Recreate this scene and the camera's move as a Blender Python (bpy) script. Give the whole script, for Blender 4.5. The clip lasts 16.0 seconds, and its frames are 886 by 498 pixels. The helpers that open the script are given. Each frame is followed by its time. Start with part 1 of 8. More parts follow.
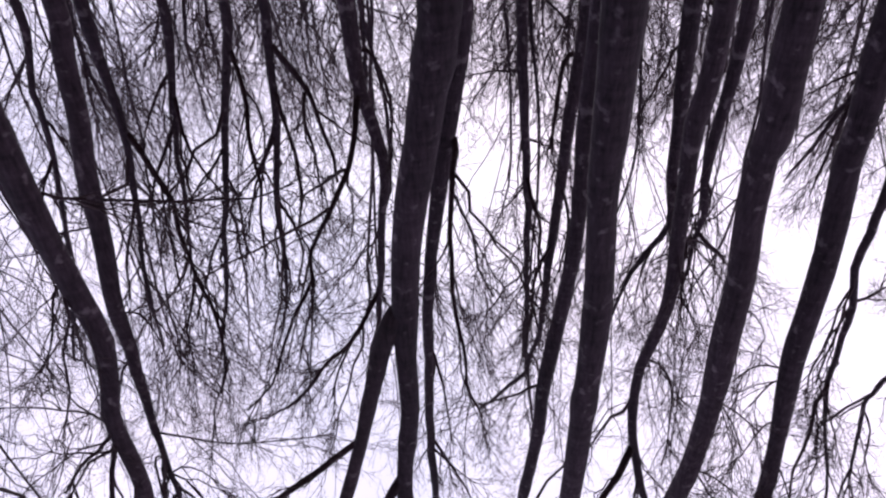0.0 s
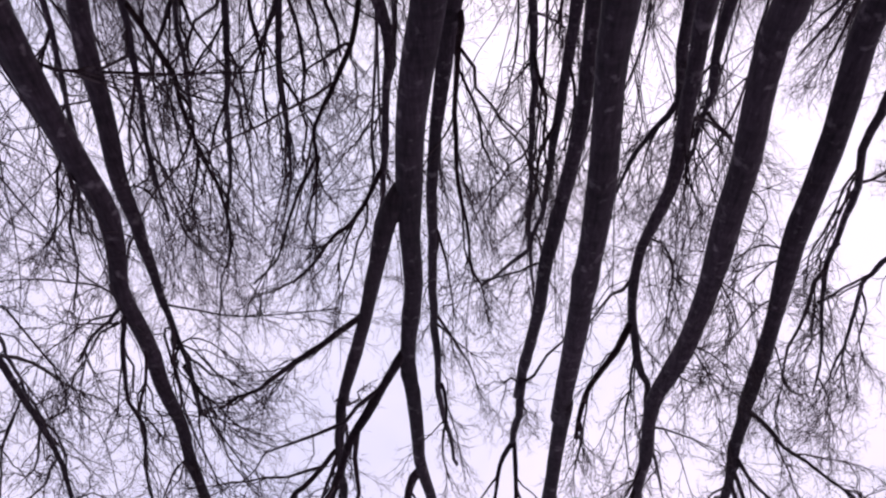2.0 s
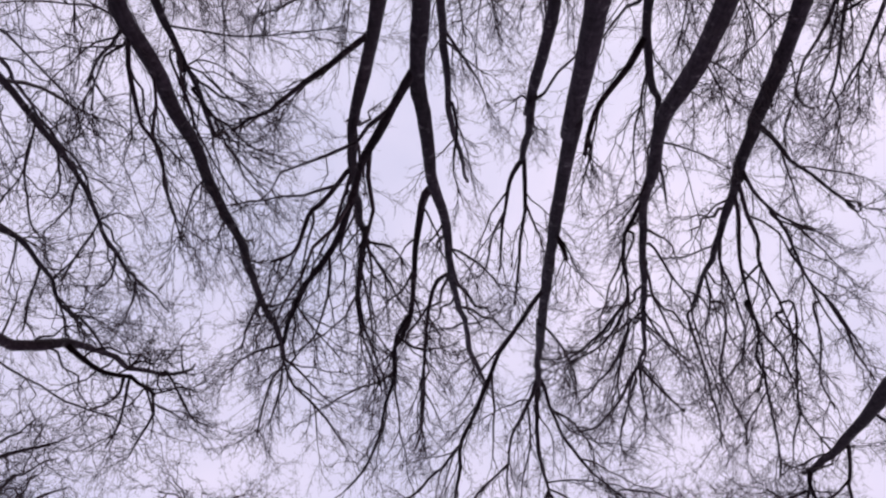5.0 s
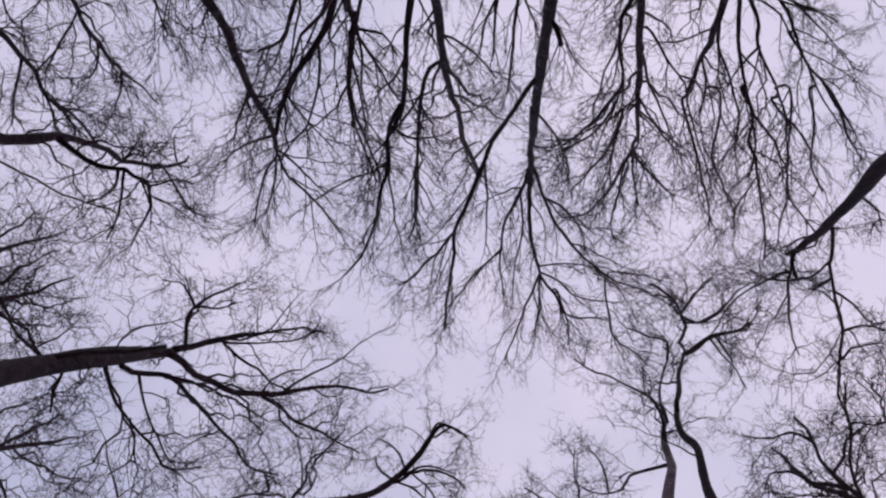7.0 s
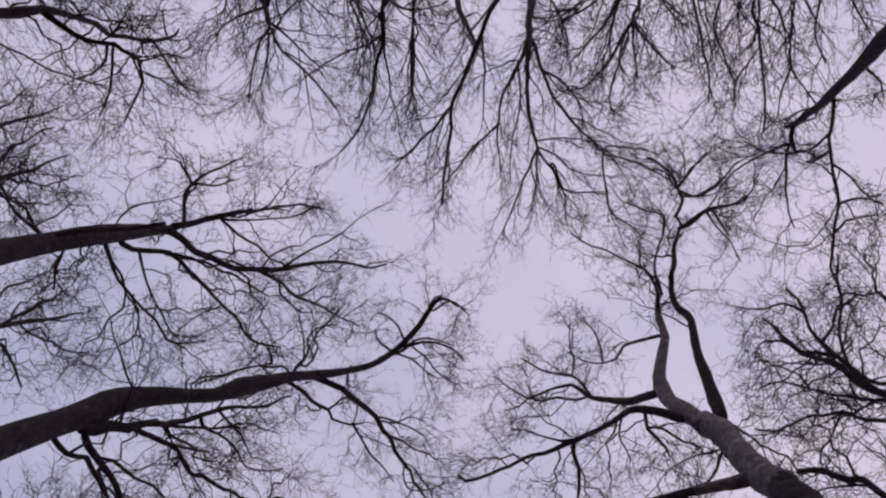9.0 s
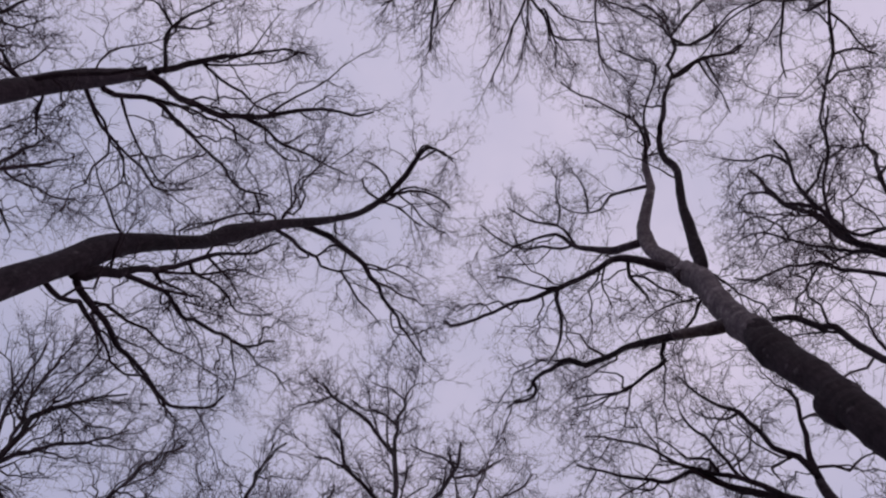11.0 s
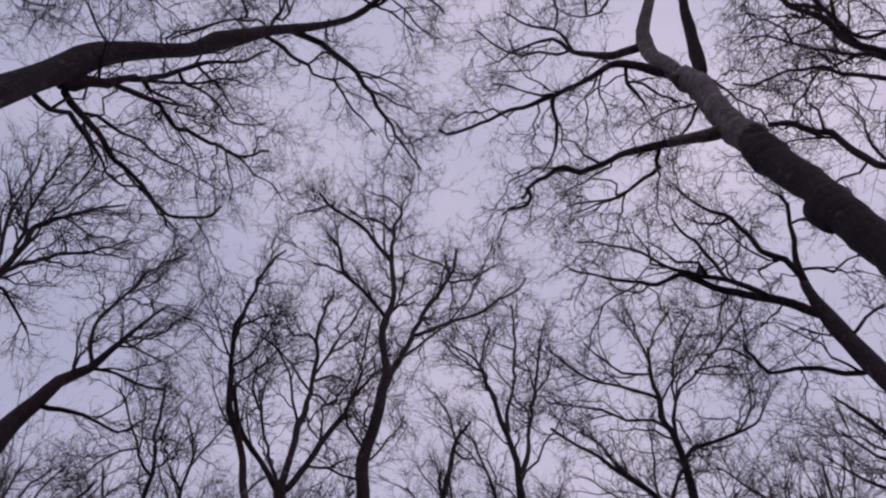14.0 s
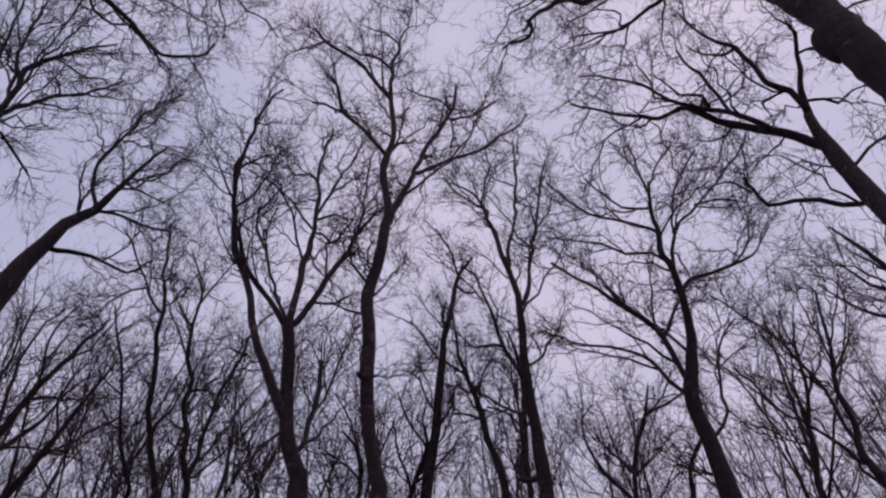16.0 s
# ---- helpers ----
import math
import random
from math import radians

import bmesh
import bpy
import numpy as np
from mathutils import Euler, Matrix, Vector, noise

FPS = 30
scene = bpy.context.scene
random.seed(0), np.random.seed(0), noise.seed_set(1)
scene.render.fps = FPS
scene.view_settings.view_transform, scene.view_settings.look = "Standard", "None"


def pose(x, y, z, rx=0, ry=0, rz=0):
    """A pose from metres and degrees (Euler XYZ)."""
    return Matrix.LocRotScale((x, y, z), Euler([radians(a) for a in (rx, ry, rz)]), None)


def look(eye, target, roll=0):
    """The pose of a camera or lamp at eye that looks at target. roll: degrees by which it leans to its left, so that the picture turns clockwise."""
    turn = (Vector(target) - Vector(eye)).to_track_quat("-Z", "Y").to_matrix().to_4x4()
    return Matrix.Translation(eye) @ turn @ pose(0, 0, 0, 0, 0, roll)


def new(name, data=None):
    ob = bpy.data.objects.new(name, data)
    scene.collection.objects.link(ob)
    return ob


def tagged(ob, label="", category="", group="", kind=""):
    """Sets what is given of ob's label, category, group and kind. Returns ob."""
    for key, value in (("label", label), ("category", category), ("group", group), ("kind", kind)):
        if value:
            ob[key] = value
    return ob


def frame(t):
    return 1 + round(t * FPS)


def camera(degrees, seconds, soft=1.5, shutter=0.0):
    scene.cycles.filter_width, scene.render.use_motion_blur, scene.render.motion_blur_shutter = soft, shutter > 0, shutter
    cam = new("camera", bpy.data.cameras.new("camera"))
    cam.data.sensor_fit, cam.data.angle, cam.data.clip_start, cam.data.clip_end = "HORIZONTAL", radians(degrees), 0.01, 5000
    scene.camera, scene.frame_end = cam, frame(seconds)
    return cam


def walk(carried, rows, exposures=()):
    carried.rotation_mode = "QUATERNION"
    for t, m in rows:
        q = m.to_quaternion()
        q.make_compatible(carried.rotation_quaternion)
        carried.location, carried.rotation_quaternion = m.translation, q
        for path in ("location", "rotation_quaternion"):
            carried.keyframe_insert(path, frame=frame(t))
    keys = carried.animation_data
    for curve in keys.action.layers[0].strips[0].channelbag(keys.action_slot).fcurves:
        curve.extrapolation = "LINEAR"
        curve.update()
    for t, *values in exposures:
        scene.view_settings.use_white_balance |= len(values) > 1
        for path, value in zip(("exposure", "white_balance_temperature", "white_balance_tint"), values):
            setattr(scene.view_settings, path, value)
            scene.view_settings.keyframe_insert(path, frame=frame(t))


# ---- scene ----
cam = camera(52.0, 16.0, soft=2.25)
# The camera stands still on the woodland floor and tips over the zenith: seconds, then turns about x, y and z in degrees.
EYE = (0.0, 0.0, 1.6)
TURNS = [
    (0.0, 227.45, -1.77, -0.25), (0.5, 225.53, -1.44, -0.55), (1.0, 222.97, -1.40, -0.69), (1.5, 221.06, -1.17, -0.97),
    (2.0, 219.74, -1.57, -0.82), (2.5, 218.11, -1.94, -0.74), (3.0, 215.15, -2.35, -0.49), (3.5, 212.60, -2.54, -0.45),
    (4.0, 209.66, -2.76, -0.40), (4.5, 205.89, -2.48, -0.74), (4.7, 204.39, -2.54, -0.58), (6.8, 189.84, -2.24, 0.14),
    (7.0, 188.85, -2.32, 0.36), (7.5, 186.51, -2.39, 0.23), (8.0, 183.97, -2.43, 0.41), (8.5, 182.33, -2.36, 0.77),
    (8.7, 181.83, -2.30, 0.78), (10.8, 172.77, -1.45, 0.34), (11.0, 171.52, -1.41, 0.28), (11.5, 168.78, -1.32, 0.13),
    (12.0, 166.54, -1.35, 0.08), (12.5, 165.08, -1.28, 0.24), (13.0, 163.00, -1.12, 0.30), (13.5, 160.99, -1.05, 0.48),
    (14.0, 159.48, -1.00, 0.65), (14.5, 156.54, -0.86, 0.93), (15.0, 152.71, -0.76, 0.56), (15.5, 150.13, -0.49, 1.37),
    (16.0, 149.25, -0.68, 1.45),
]
# seconds, stops, kelvin and tint: the camera settles as the sky fills its view
EXPOSURES = [
    (0.0, 0.41, 6500, 11.5), (2.0, 0.24, 6500, 12), (2.5, 0.2, 6500, 5), (3.0, 0.16, 6500, 6), (4.0, 0.06, 6500, 7), (4.5, 0.03, 6500, 8.5), (7.0, -0.25, 6500, 9.5),
    (8.5, -0.4, 6500, 10), (11.0, -0.45, 6500, 11), (12.5, -0.47, 6500, 11), (14.5, -0.47, 6500, 12), (16.0, -0.34, 6500, 11),
]
walk(cam, [(t, pose(*EYE, rx, ry, rz)) for t, rx, ry, rz in TURNS], EXPOSURES)

# ---- light: an even overcast sky with the sun veiled behind the older trees ----
SUN_HEIGHT, SUN_TURN = radians(38), radians(180)
world = bpy.data.worlds.new("overcast_sky")
scene.world = world
world.use_nodes = True
wn, wl = world.node_tree.nodes, world.node_tree.links
wn.clear()
w_out = wn.new("ShaderNodeOutputWorld")
w_back = wn.new("ShaderNodeBackground")
w_back.inputs["Strength"].default_value = 1.0
w_sky = wn.new("ShaderNodeTexSky")
w_sky.sky_type, w_sky.sun_disc = "NISHITA", False
w_sky.sun_elevation, w_sky.sun_rotation = SUN_HEIGHT, SUN_TURN
w_dim = wn.new("ShaderNodeVectorMath")
w_dim.operation = "SCALE"
w_dim.inputs["Scale"].default_value = 0.15
w_coord = wn.new("ShaderNodeTexCoord")
w_cloud = wn.new("ShaderNodeTexNoise")
w_cloud.inputs["Scale"].default_value, w_cloud.inputs["Detail"].default_value = 3.2, 6.0
w_ramp = wn.new("ShaderNodeValToRGB")
w_ramp.color_ramp.elements[0].position, w_ramp.color_ramp.elements[0].color = 0.1, (0.615, 0.612, 0.845, 1)
w_ramp.color_ramp.elements[1].position, w_ramp.color_ramp.elements[1].color = 0.9, (0.985, 0.872, 1.085, 1)
# the cloud is thinner and warmer towards the veiled sun
w_side = wn.new("ShaderNodeVectorMath")
w_side.operation = "DOT_PRODUCT"
w_side.inputs[1].default_value = (0.66, -0.30, 0.0)
w_add = wn.new("ShaderNodeMath")
w_add.operation = "MULTIPLY_ADD"
w_add.inputs[1].default_value = 0.9
w_deep = wn.new("ShaderNodeMath")
w_deep.operation = "MULTIPLY_ADD"
w_deep.inputs[1].default_value, w_deep.inputs[2].default_value = 1.7, -0.35
w_mix = wn.new("ShaderNodeMix")
w_mix.data_type = "RGBA"
w_mix.inputs["Factor"].default_value = 0.92
wl.new(w_coord.outputs["Generated"], w_cloud.inputs["Vector"])
wl.new(w_coord.outputs["Generated"], w_side.inputs[0])
wl.new(w_side.outputs["Value"], w_add.inputs[0])
wl.new(w_cloud.outputs["Fac"], w_deep.inputs[0])
wl.new(w_deep.outputs["Value"], w_add.inputs[2])
wl.new(w_add.outputs["Value"], w_ramp.inputs["Fac"])
wl.new(w_sky.outputs["Color"], w_dim.inputs[0])
wl.new(w_dim.outputs["Vector"], w_mix.inputs["A"])
wl.new(w_ramp.outputs["Color"], w_mix.inputs["B"])
wl.new(w_mix.outputs["Result"], w_back.inputs["Color"])
wl.new(w_back.outputs["Background"], w_out.inputs["Surface"])
sun_data = bpy.data.lights.new("veiled_sun", "SUN")
sun_data.energy, sun_data.angle, sun_data.color = 0.5, radians(20), (1.0, 0.95, 0.92)
sun = new("veiled_sun", sun_data)
sun.matrix_world = look((0, 0, 60), (0, 60 * math.cos(SUN_HEIGHT), 60 - 60 * math.sin(SUN_HEIGHT)))


# ---- materials ----
def nodes_of(name):
    m = bpy.data.materials.new(name)
    m.use_nodes = True
    return m, m.node_tree.nodes, m.node_tree.links, m.node_tree.nodes["Principled BSDF"]


def noise_node(nt, lk, vec, scale, detail=4.0, rough=0.55):
    n = nt.new("ShaderNodeTexNoise")
    n.inputs["Scale"].default_value, n.inputs["Detail"].default_value, n.inputs["Roughness"].default_value = scale, detail, rough
    if vec is not None:
        lk.new(vec, n.inputs["Vector"])
    return n


def ramp_node(nt, lk, fac, stops):
    r = nt.new("ShaderNodeValToRGB")
    while len(r.color_ramp.elements) < len(stops):
        r.color_ramp.elements.new(0.5)
    for e, (p, c) in zip(r.color_ramp.elements, stops):
        e.position, e.color = p, (*c, 1)
    lk.new(fac, r.inputs["Fac"])
    return r


def mix_node(nt, lk, fac, a, b, blend="MIX"):
    m = nt.new("ShaderNodeMix")
    m.data_type, m.blend_type = "RGBA", blend
    lk.new(fac, m.inputs["Factor"])
    lk.new(a, m.inputs["A"])
    lk.new(b, m.inputs["B"])
    return m


def bark_material(name, dark, light, lichen, patch):
    m, nt, lk, bsdf = nodes_of(name)
    co = nt.new("ShaderNodeTexCoord")
    # grain drawn out along the stem, rings across it
    long_map, ring_map = nt.new("ShaderNodeMapping"), nt.new("ShaderNodeMapping")
    long_map.inputs["Scale"].default_value, ring_map.inputs["Scale"].default_value = (1, 1, 0.22), (0.5, 0.5, 3.0)
    lk.new(co.outputs["Object"], long_map.inputs["Vector"])
    lk.new(co.outputs["Object"], ring_map.inputs["Vector"])
    grain = noise_node(nt, lk, long_map.outputs["Vector"], 26, 6, 0.65)
    rings = noise_node(nt, lk, ring_map.outputs["Vector"], 5, 4, 0.6)
    spots = noise_node(nt, lk, co.outputs["Object"], 7.0, 3, 0.5)
    tone = nt.new("ShaderNodeObjectInfo")
    base = ramp_node(nt, lk, grain.outputs["Fac"], [(0.3, dark), (0.75, light)])
    ring_tint = ramp_node(nt, lk, rings.outputs["Fac"], [(0.35, (0.62, 0.6, 0.6)), (0.62, (1.1, 1.08, 1.05))])
    ringed = nt.new("ShaderNodeMix")
    ringed.data_type, ringed.blend_type = "RGBA", "MULTIPLY"
    ringed.inputs["Factor"].default_value = 0.8
    lk.new(base.outputs["Color"], ringed.inputs["A"])
    lk.new(ring_tint.outputs["Color"], ringed.inputs["B"])
    mask = ramp_node(nt, lk, spots.outputs["Fac"], [(patch, (0, 0, 0)), (patch + 0.12, (0.75, 0.75, 0.75))])
    grey = nt.new("ShaderNodeRGB")
    grey.outputs[0].default_value = (*lichen, 1)
    coat = mix_node(nt, lk, mask.outputs["Color"], ringed.outputs["Result"], grey.outputs[0])
    wide = noise_node(nt, lk, long_map.outputs["Vector"], 1.6, 2, 0.5)
    stretch = ramp_node(nt, lk, wide.outputs["Fac"], [(0.32, (0.62, 0.6, 0.62)), (0.66, (1.3, 1.28, 1.3))])
    coat2 = nt.new("ShaderNodeMix")
    coat2.data_type, coat2.blend_type = "RGBA", "MULTIPLY"
    coat2.inputs["Factor"].default_value = 1.0
    lk.new(coat.outputs["Result"], coat2.inputs["A"])
    lk.new(stretch.outputs["Color"], coat2.inputs["B"])
    vary = ramp_node(nt, lk, tone.outputs["Random"], [(0, (0.8, 0.78, 0.8)), (1, (1.15, 1.12, 1.1))])
    last = nt.new("ShaderNodeMix")
    last.data_type, last.blend_type = "RGBA", "MULTIPLY"
    last.inputs["Factor"].default_value = 1.0
    lk.new(coat2.outputs["Result"], last.inputs["A"])
    lk.new(vary.outputs["Color"], last.inputs["B"])
    lk.new(last.outputs["Result"], bsdf.inputs["Base Color"])
    bsdf.inputs["Roughness"].default_value = 0.82
    bsdf.inputs["Specular IOR Level"].default_value = 0.15
    bump = nt.new("ShaderNodeBump")
    bump.inputs["Strength"].default_value, bump.inputs["Distance"].default_value = 0.7, 0.012
    lk.new(grain.outputs["Fac"], bump.inputs["Height"])
    lk.new(bump.outputs["Normal"], bsdf.inputs["Normal"])
    return m


def twig_material():
    m, nt, lk, bsdf = nodes_of("twig_bark")
    geo = nt.new("ShaderNodeNewGeometry")
    tint = ramp_node(nt, lk, geo.outputs["Random Per Island"], [(0, (0.027, 0.017, 0.024)), (0.6, (0.05, 0.033, 0.043)), (1, (0.086, 0.059, 0.071))])
    lk.new(tint.outputs["Color"], bsdf.inputs["Base Color"])
    bsdf.inputs["Roughness"].default_value = 0.8
    bsdf.inputs["Specular IOR Level"].default_value = 0.15
    return m


def litter_material():
    m, nt, lk, bsdf = nodes_of("leaf_litter")
    co = nt.new("ShaderNodeTexCoord")
    fine = noise_node(nt, lk, co.outputs["Object"], 14, 8, 0.7)
    wide = noise_node(nt, lk, co.outputs["Object"], 0.6, 4, 0.5)
    leaves = ramp_node(nt, lk, fine.outputs["Fac"], [(0.3, (0.04, 0.026, 0.016)), (0.55, (0.13, 0.08, 0.045)), (0.8, (0.22, 0.15, 0.09))])
    moss = ramp_node(nt, lk, fine.outputs["Fac"], [(0.3, (0.02, 0.022, 0.012)), (0.8, (0.08, 0.085, 0.04))])
    where = ramp_node(nt, lk, wide.outputs["Fac"], [(0.55, (0, 0, 0)), (0.7, (0.8, 0.8, 0.8))])
    both = mix_node(nt, lk, where.outputs["Color"], leaves.outputs["Color"], moss.outputs["Color"])
    lk.new(both.outputs["Result"], bsdf.inputs["Base Color"])
    bsdf.inputs["Roughness"].default_value = 0.9
    bump = nt.new("ShaderNodeBump")
    bump.inputs["Strength"].default_value, bump.inputs["Distance"].default_value = 0.8, 0.04
    lk.new(fine.outputs["Fac"], bump.inputs["Height"])
    lk.new(bump.outputs["Normal"], bsdf.inputs["Normal"])
    return m


BARK = bark_material("smooth_grey_bark", (0.024, 0.0165, 0.024), (0.074, 0.054, 0.075), (0.18, 0.15, 0.175), 0.6)
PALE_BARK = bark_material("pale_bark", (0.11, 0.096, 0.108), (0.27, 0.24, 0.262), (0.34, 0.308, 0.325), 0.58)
LIMB_BARK = bark_material("limb_bark", (0.027, 0.018, 0.026), (0.072, 0.051, 0.067), (0.15, 0.122, 0.14), 0.63)
# a darker tone of bark for the trees ahead and the collared trunk
DARK_BARK = bark_material("dark_trunk_bark", (0.016, 0.0105, 0.015), (0.046, 0.032, 0.042), (0.11, 0.088, 0.102), 0.64)
TWIG = twig_material()
LITTER = litter_material()


# ---- shapes ----
def mesh_of(name, verts, quads, material, smooth=True, tris=()):
    """A mesh from arrays of places, of four corners a face and of three corners a face."""
    me = bpy.data.meshes.new(name)
    verts, quads, tris = (np.asarray(v, dtype=k) for v, k in ((verts, np.float32), (quads, np.int32), (tris, np.int32)))
    corners = np.r_[quads.ravel(), tris.ravel()]
    starts = np.r_[np.arange(0, quads.size, 4), quads.size + np.arange(0, tris.size, 3)].astype(np.int32)
    me.vertices.add(len(verts))
    me.vertices.foreach_set("co", verts.ravel())
    me.loops.add(len(corners))
    me.loops.foreach_set("vertex_index", corners)
    me.polygons.add(len(starts))
    me.polygons.foreach_set("loop_start", starts)
    me.polygons.foreach_set("use_smooth", np.full(len(starts), smooth))
    me.update(calc_edges=True)
    me.materials.append(material)
    return me


def spline(points, step=0.18):
    """A smooth line through control points of any width (place, then radius), in steps of about that many metres."""
    p = np.asarray(points, dtype=float)
    gap = np.linalg.norm(np.diff(p[:, :3], axis=0), axis=1) + 1e-6
    slope = np.diff(p, axis=0) / gap[:, None]
    share = (gap[1:] / (gap[:-1] + gap[1:]))[:, None]
    way = np.vstack([slope[:1], slope[:-1] * share + slope[1:] * (1 - share), slope[-1:]])
    out = []
    for i, g in enumerate(gap):
        s = np.linspace(0, 1, max(2, int(g / step)), endpoint=False)[:, None]
        # a long stretch beside a short one leaves it gently, without swinging out
        go, come = min(g, 2.5 * gap[max(i - 1, 0)]), min(g, 2.5 * gap[min(i + 1, len(gap) - 1)])
        out.append((2 * s ** 3 - 3 * s ** 2 + 1) * p[i] + (s ** 3 - 2 * s ** 2 + s) * go * way[i] + (3 * s ** 2 - 2 * s ** 3) * p[i + 1] + (s ** 3 - s ** 2) * come * way[i + 1])
    return np.vstack(out + [p[-1:]])


def kinks(rng, n, size):
    """Sideways wandering of a branch, as buds, scars and bends leave it; none at its foot."""
    coarse = np.stack([np.interp(np.arange(n), np.arange(0, n + 2, 2), rng.normal(0, 1, len(range(0, n + 2, 2)))) for _ in range(3)], axis=1)
    fine = rng.normal(0, 0.2, (n, 3))
    return (coarse + fine) * size * np.clip(np.arange(n) / 4.0, 0, 1)[:, None]


def tube(line, sides, rng, uneven=0.05):
    """Rings of a stem along a line of place and radius: swellings, flutes and a blunt closed end."""
    p, r = line[:, :3], np.maximum(line[:, 3], 0.003)
    tang = np.gradient(p, axis=0)
    tang /= np.linalg.norm(tang, axis=1)[:, None] + 1e-9
    side = np.cross(tang[0], (0.3, 1.0, 0.1))
    ang = np.linspace(0, 2 * np.pi, sides, endpoint=False)
    lobe, turn = rng.uniform(0, 2 * np.pi, 2)
    swell = np.convolve(rng.normal(0, 1, len(p) + 4), np.ones(5) / 5, "valid") * uneven * 2.0
    swell[1:-1] += (rng.random(len(p) - 2) < 0.09) * rng.uniform(0.05, 0.17, len(p) - 2)
    verts = []
    for i in range(len(p)):
        side = side - tang[i] * np.dot(side, tang[i])
        side /= np.linalg.norm(side) + 1e-9
        other = np.cross(tang[i], side)
        flute = 1 + swell[i] + uneven * np.sin(2 * ang + lobe + i * 0.05) + uneven * 0.6 * np.sin(3 * ang + turn - i * 0.08)
        verts.append(p[i] + (r[i] * flute)[:, None] * (np.cos(ang)[:, None] * side + np.sin(ang)[:, None] * other))
    verts.append(np.repeat((p[-1] + tang[-1] * r[-1] * 0.6)[None], sides, axis=0))
    verts = np.vstack([np.repeat((p[0] - tang[0] * r[0] * 0.5)[None], sides, axis=0)] + verts)
    n = len(p) + 1
    i, j = np.meshgrid(np.arange(n), np.arange(sides), indexing="ij")
    k = (j + 1) % sides
    quads = np.stack([i * sides + j, i * sides + k, (i + 1) * sides + k, (i + 1) * sides + j], axis=-1).reshape(-1, 4)
    return verts, quads


def shoots(rng, start, along, length, r0, r1, points, spread, lift, wiggle, zigzag=0.0):
    """Many shoots at once: from each start, at an angle from the parent's direction, set round it by turns as buds are,
    bending to one side and the other at each bud on the way. Returns lines and radii."""
    n = len(start)
    one = np.cross(along, (0.23, 0.41, 0.88))
    one /= np.linalg.norm(one, axis=1)[:, None] + 1e-9
    turn = (np.arange(n) * 2.4 + rng.normal(0, 0.5, n))[:, None]
    side = one * np.cos(turn) + np.cross(along, one) * np.sin(turn)
    a = rng.uniform(*spread, n)[:, None]
    way = along * np.cos(a) + side * np.sin(a)
    way[:, 2] += lift
    bud = np.cross(way, along)
    bud /= np.linalg.norm(bud, axis=1)[:, None] + 1e-9
    bud = (bud + rng.normal(0, 0.5, (n, 3))) * rng.uniform(0.6, 1.4, n)[:, None]
    lines = np.zeros((n, points, 3))
    lines[:, 0] = start
    hop = (length / (points - 1))[:, None]
    for k in range(1, points):
        way = way + rng.normal(0, wiggle, (n, 3)) + bud * (zigzag if k % 2 else -zigzag) * (0.5 if k == 1 else 1.0)
        way[:, 2] += lift * 0.25
        way /= np.linalg.norm(way, axis=1)[:, None] + 1e-9
        lines[:, k] = lines[:, k - 1] + way * hop
    f = np.linspace(0, 1, points)[None]
    return lines, r0[:, None] * (1 - f) + r1[:, None] * f


def along_lines(rng, lines, radii, per, lo):
    """Random starts on many lines, with the direction and radius there."""
    n, m = lines.shape[:2]
    who = np.repeat(np.arange(n), per)
    step = (np.tile(np.arange(per), n) + rng.uniform(0.1, 0.9, len(who))) / per
    s = (lo + (0.999 - lo) * step) * (m - 1)
    i = s.astype(int)
    f = (s - i)[:, None]
    a, b = lines[who, i], lines[who, i + 1]
    d = b - a
    d /= np.linalg.norm(d, axis=1)[:, None] + 1e-9
    return a + (b - a) * f, d, radii[who, i], who


def prisms(lines, radii, sides=3):
    """Slender rods along many lines of equal count, each drawn out to a point: places, faces of four and of three corners."""
    n, m = lines.shape[:2]
    d = lines[:, -1] - lines[:, 0]
    d /= np.linalg.norm(d, axis=1)[:, None] + 1e-9
    u = np.cross(d, (0.31, 0.87, 0.39))
    u /= np.linalg.norm(u, axis=1)[:, None] + 1e-9
    v = np.cross(d, u)
    ang = np.arange(sides) * 2 * np.pi / sides
    ring = u[:, None] * np.cos(ang)[None, :, None] + v[:, None] * np.sin(ang)[None, :, None]
    body = lines[:, :-1, None] + radii[:, :-1, None, None] * ring[:, None]
    each = (m - 1) * sides + 1
    verts = np.concatenate([body.reshape(n, -1, 3), lines[:, -1:]], axis=1)
    foot = np.arange(n) * each
    j, k = np.arange(sides), (np.arange(sides) + 1) % sides
    base = foot[:, None, None] + (np.arange(m - 2) * sides)[None, :, None]
    quads = np.stack([base + j, base + k, base + k + sides, base + j + sides], axis=-1).reshape(-1, 4)
    last = foot[:, None] + (m - 2) * sides
    tris = np.stack([last + j, last + k, np.broadcast_to(foot[:, None] + each - 1, (n, sides))], axis=-1).reshape(-1, 3)
    return verts.reshape(-1, 3), quads, tris


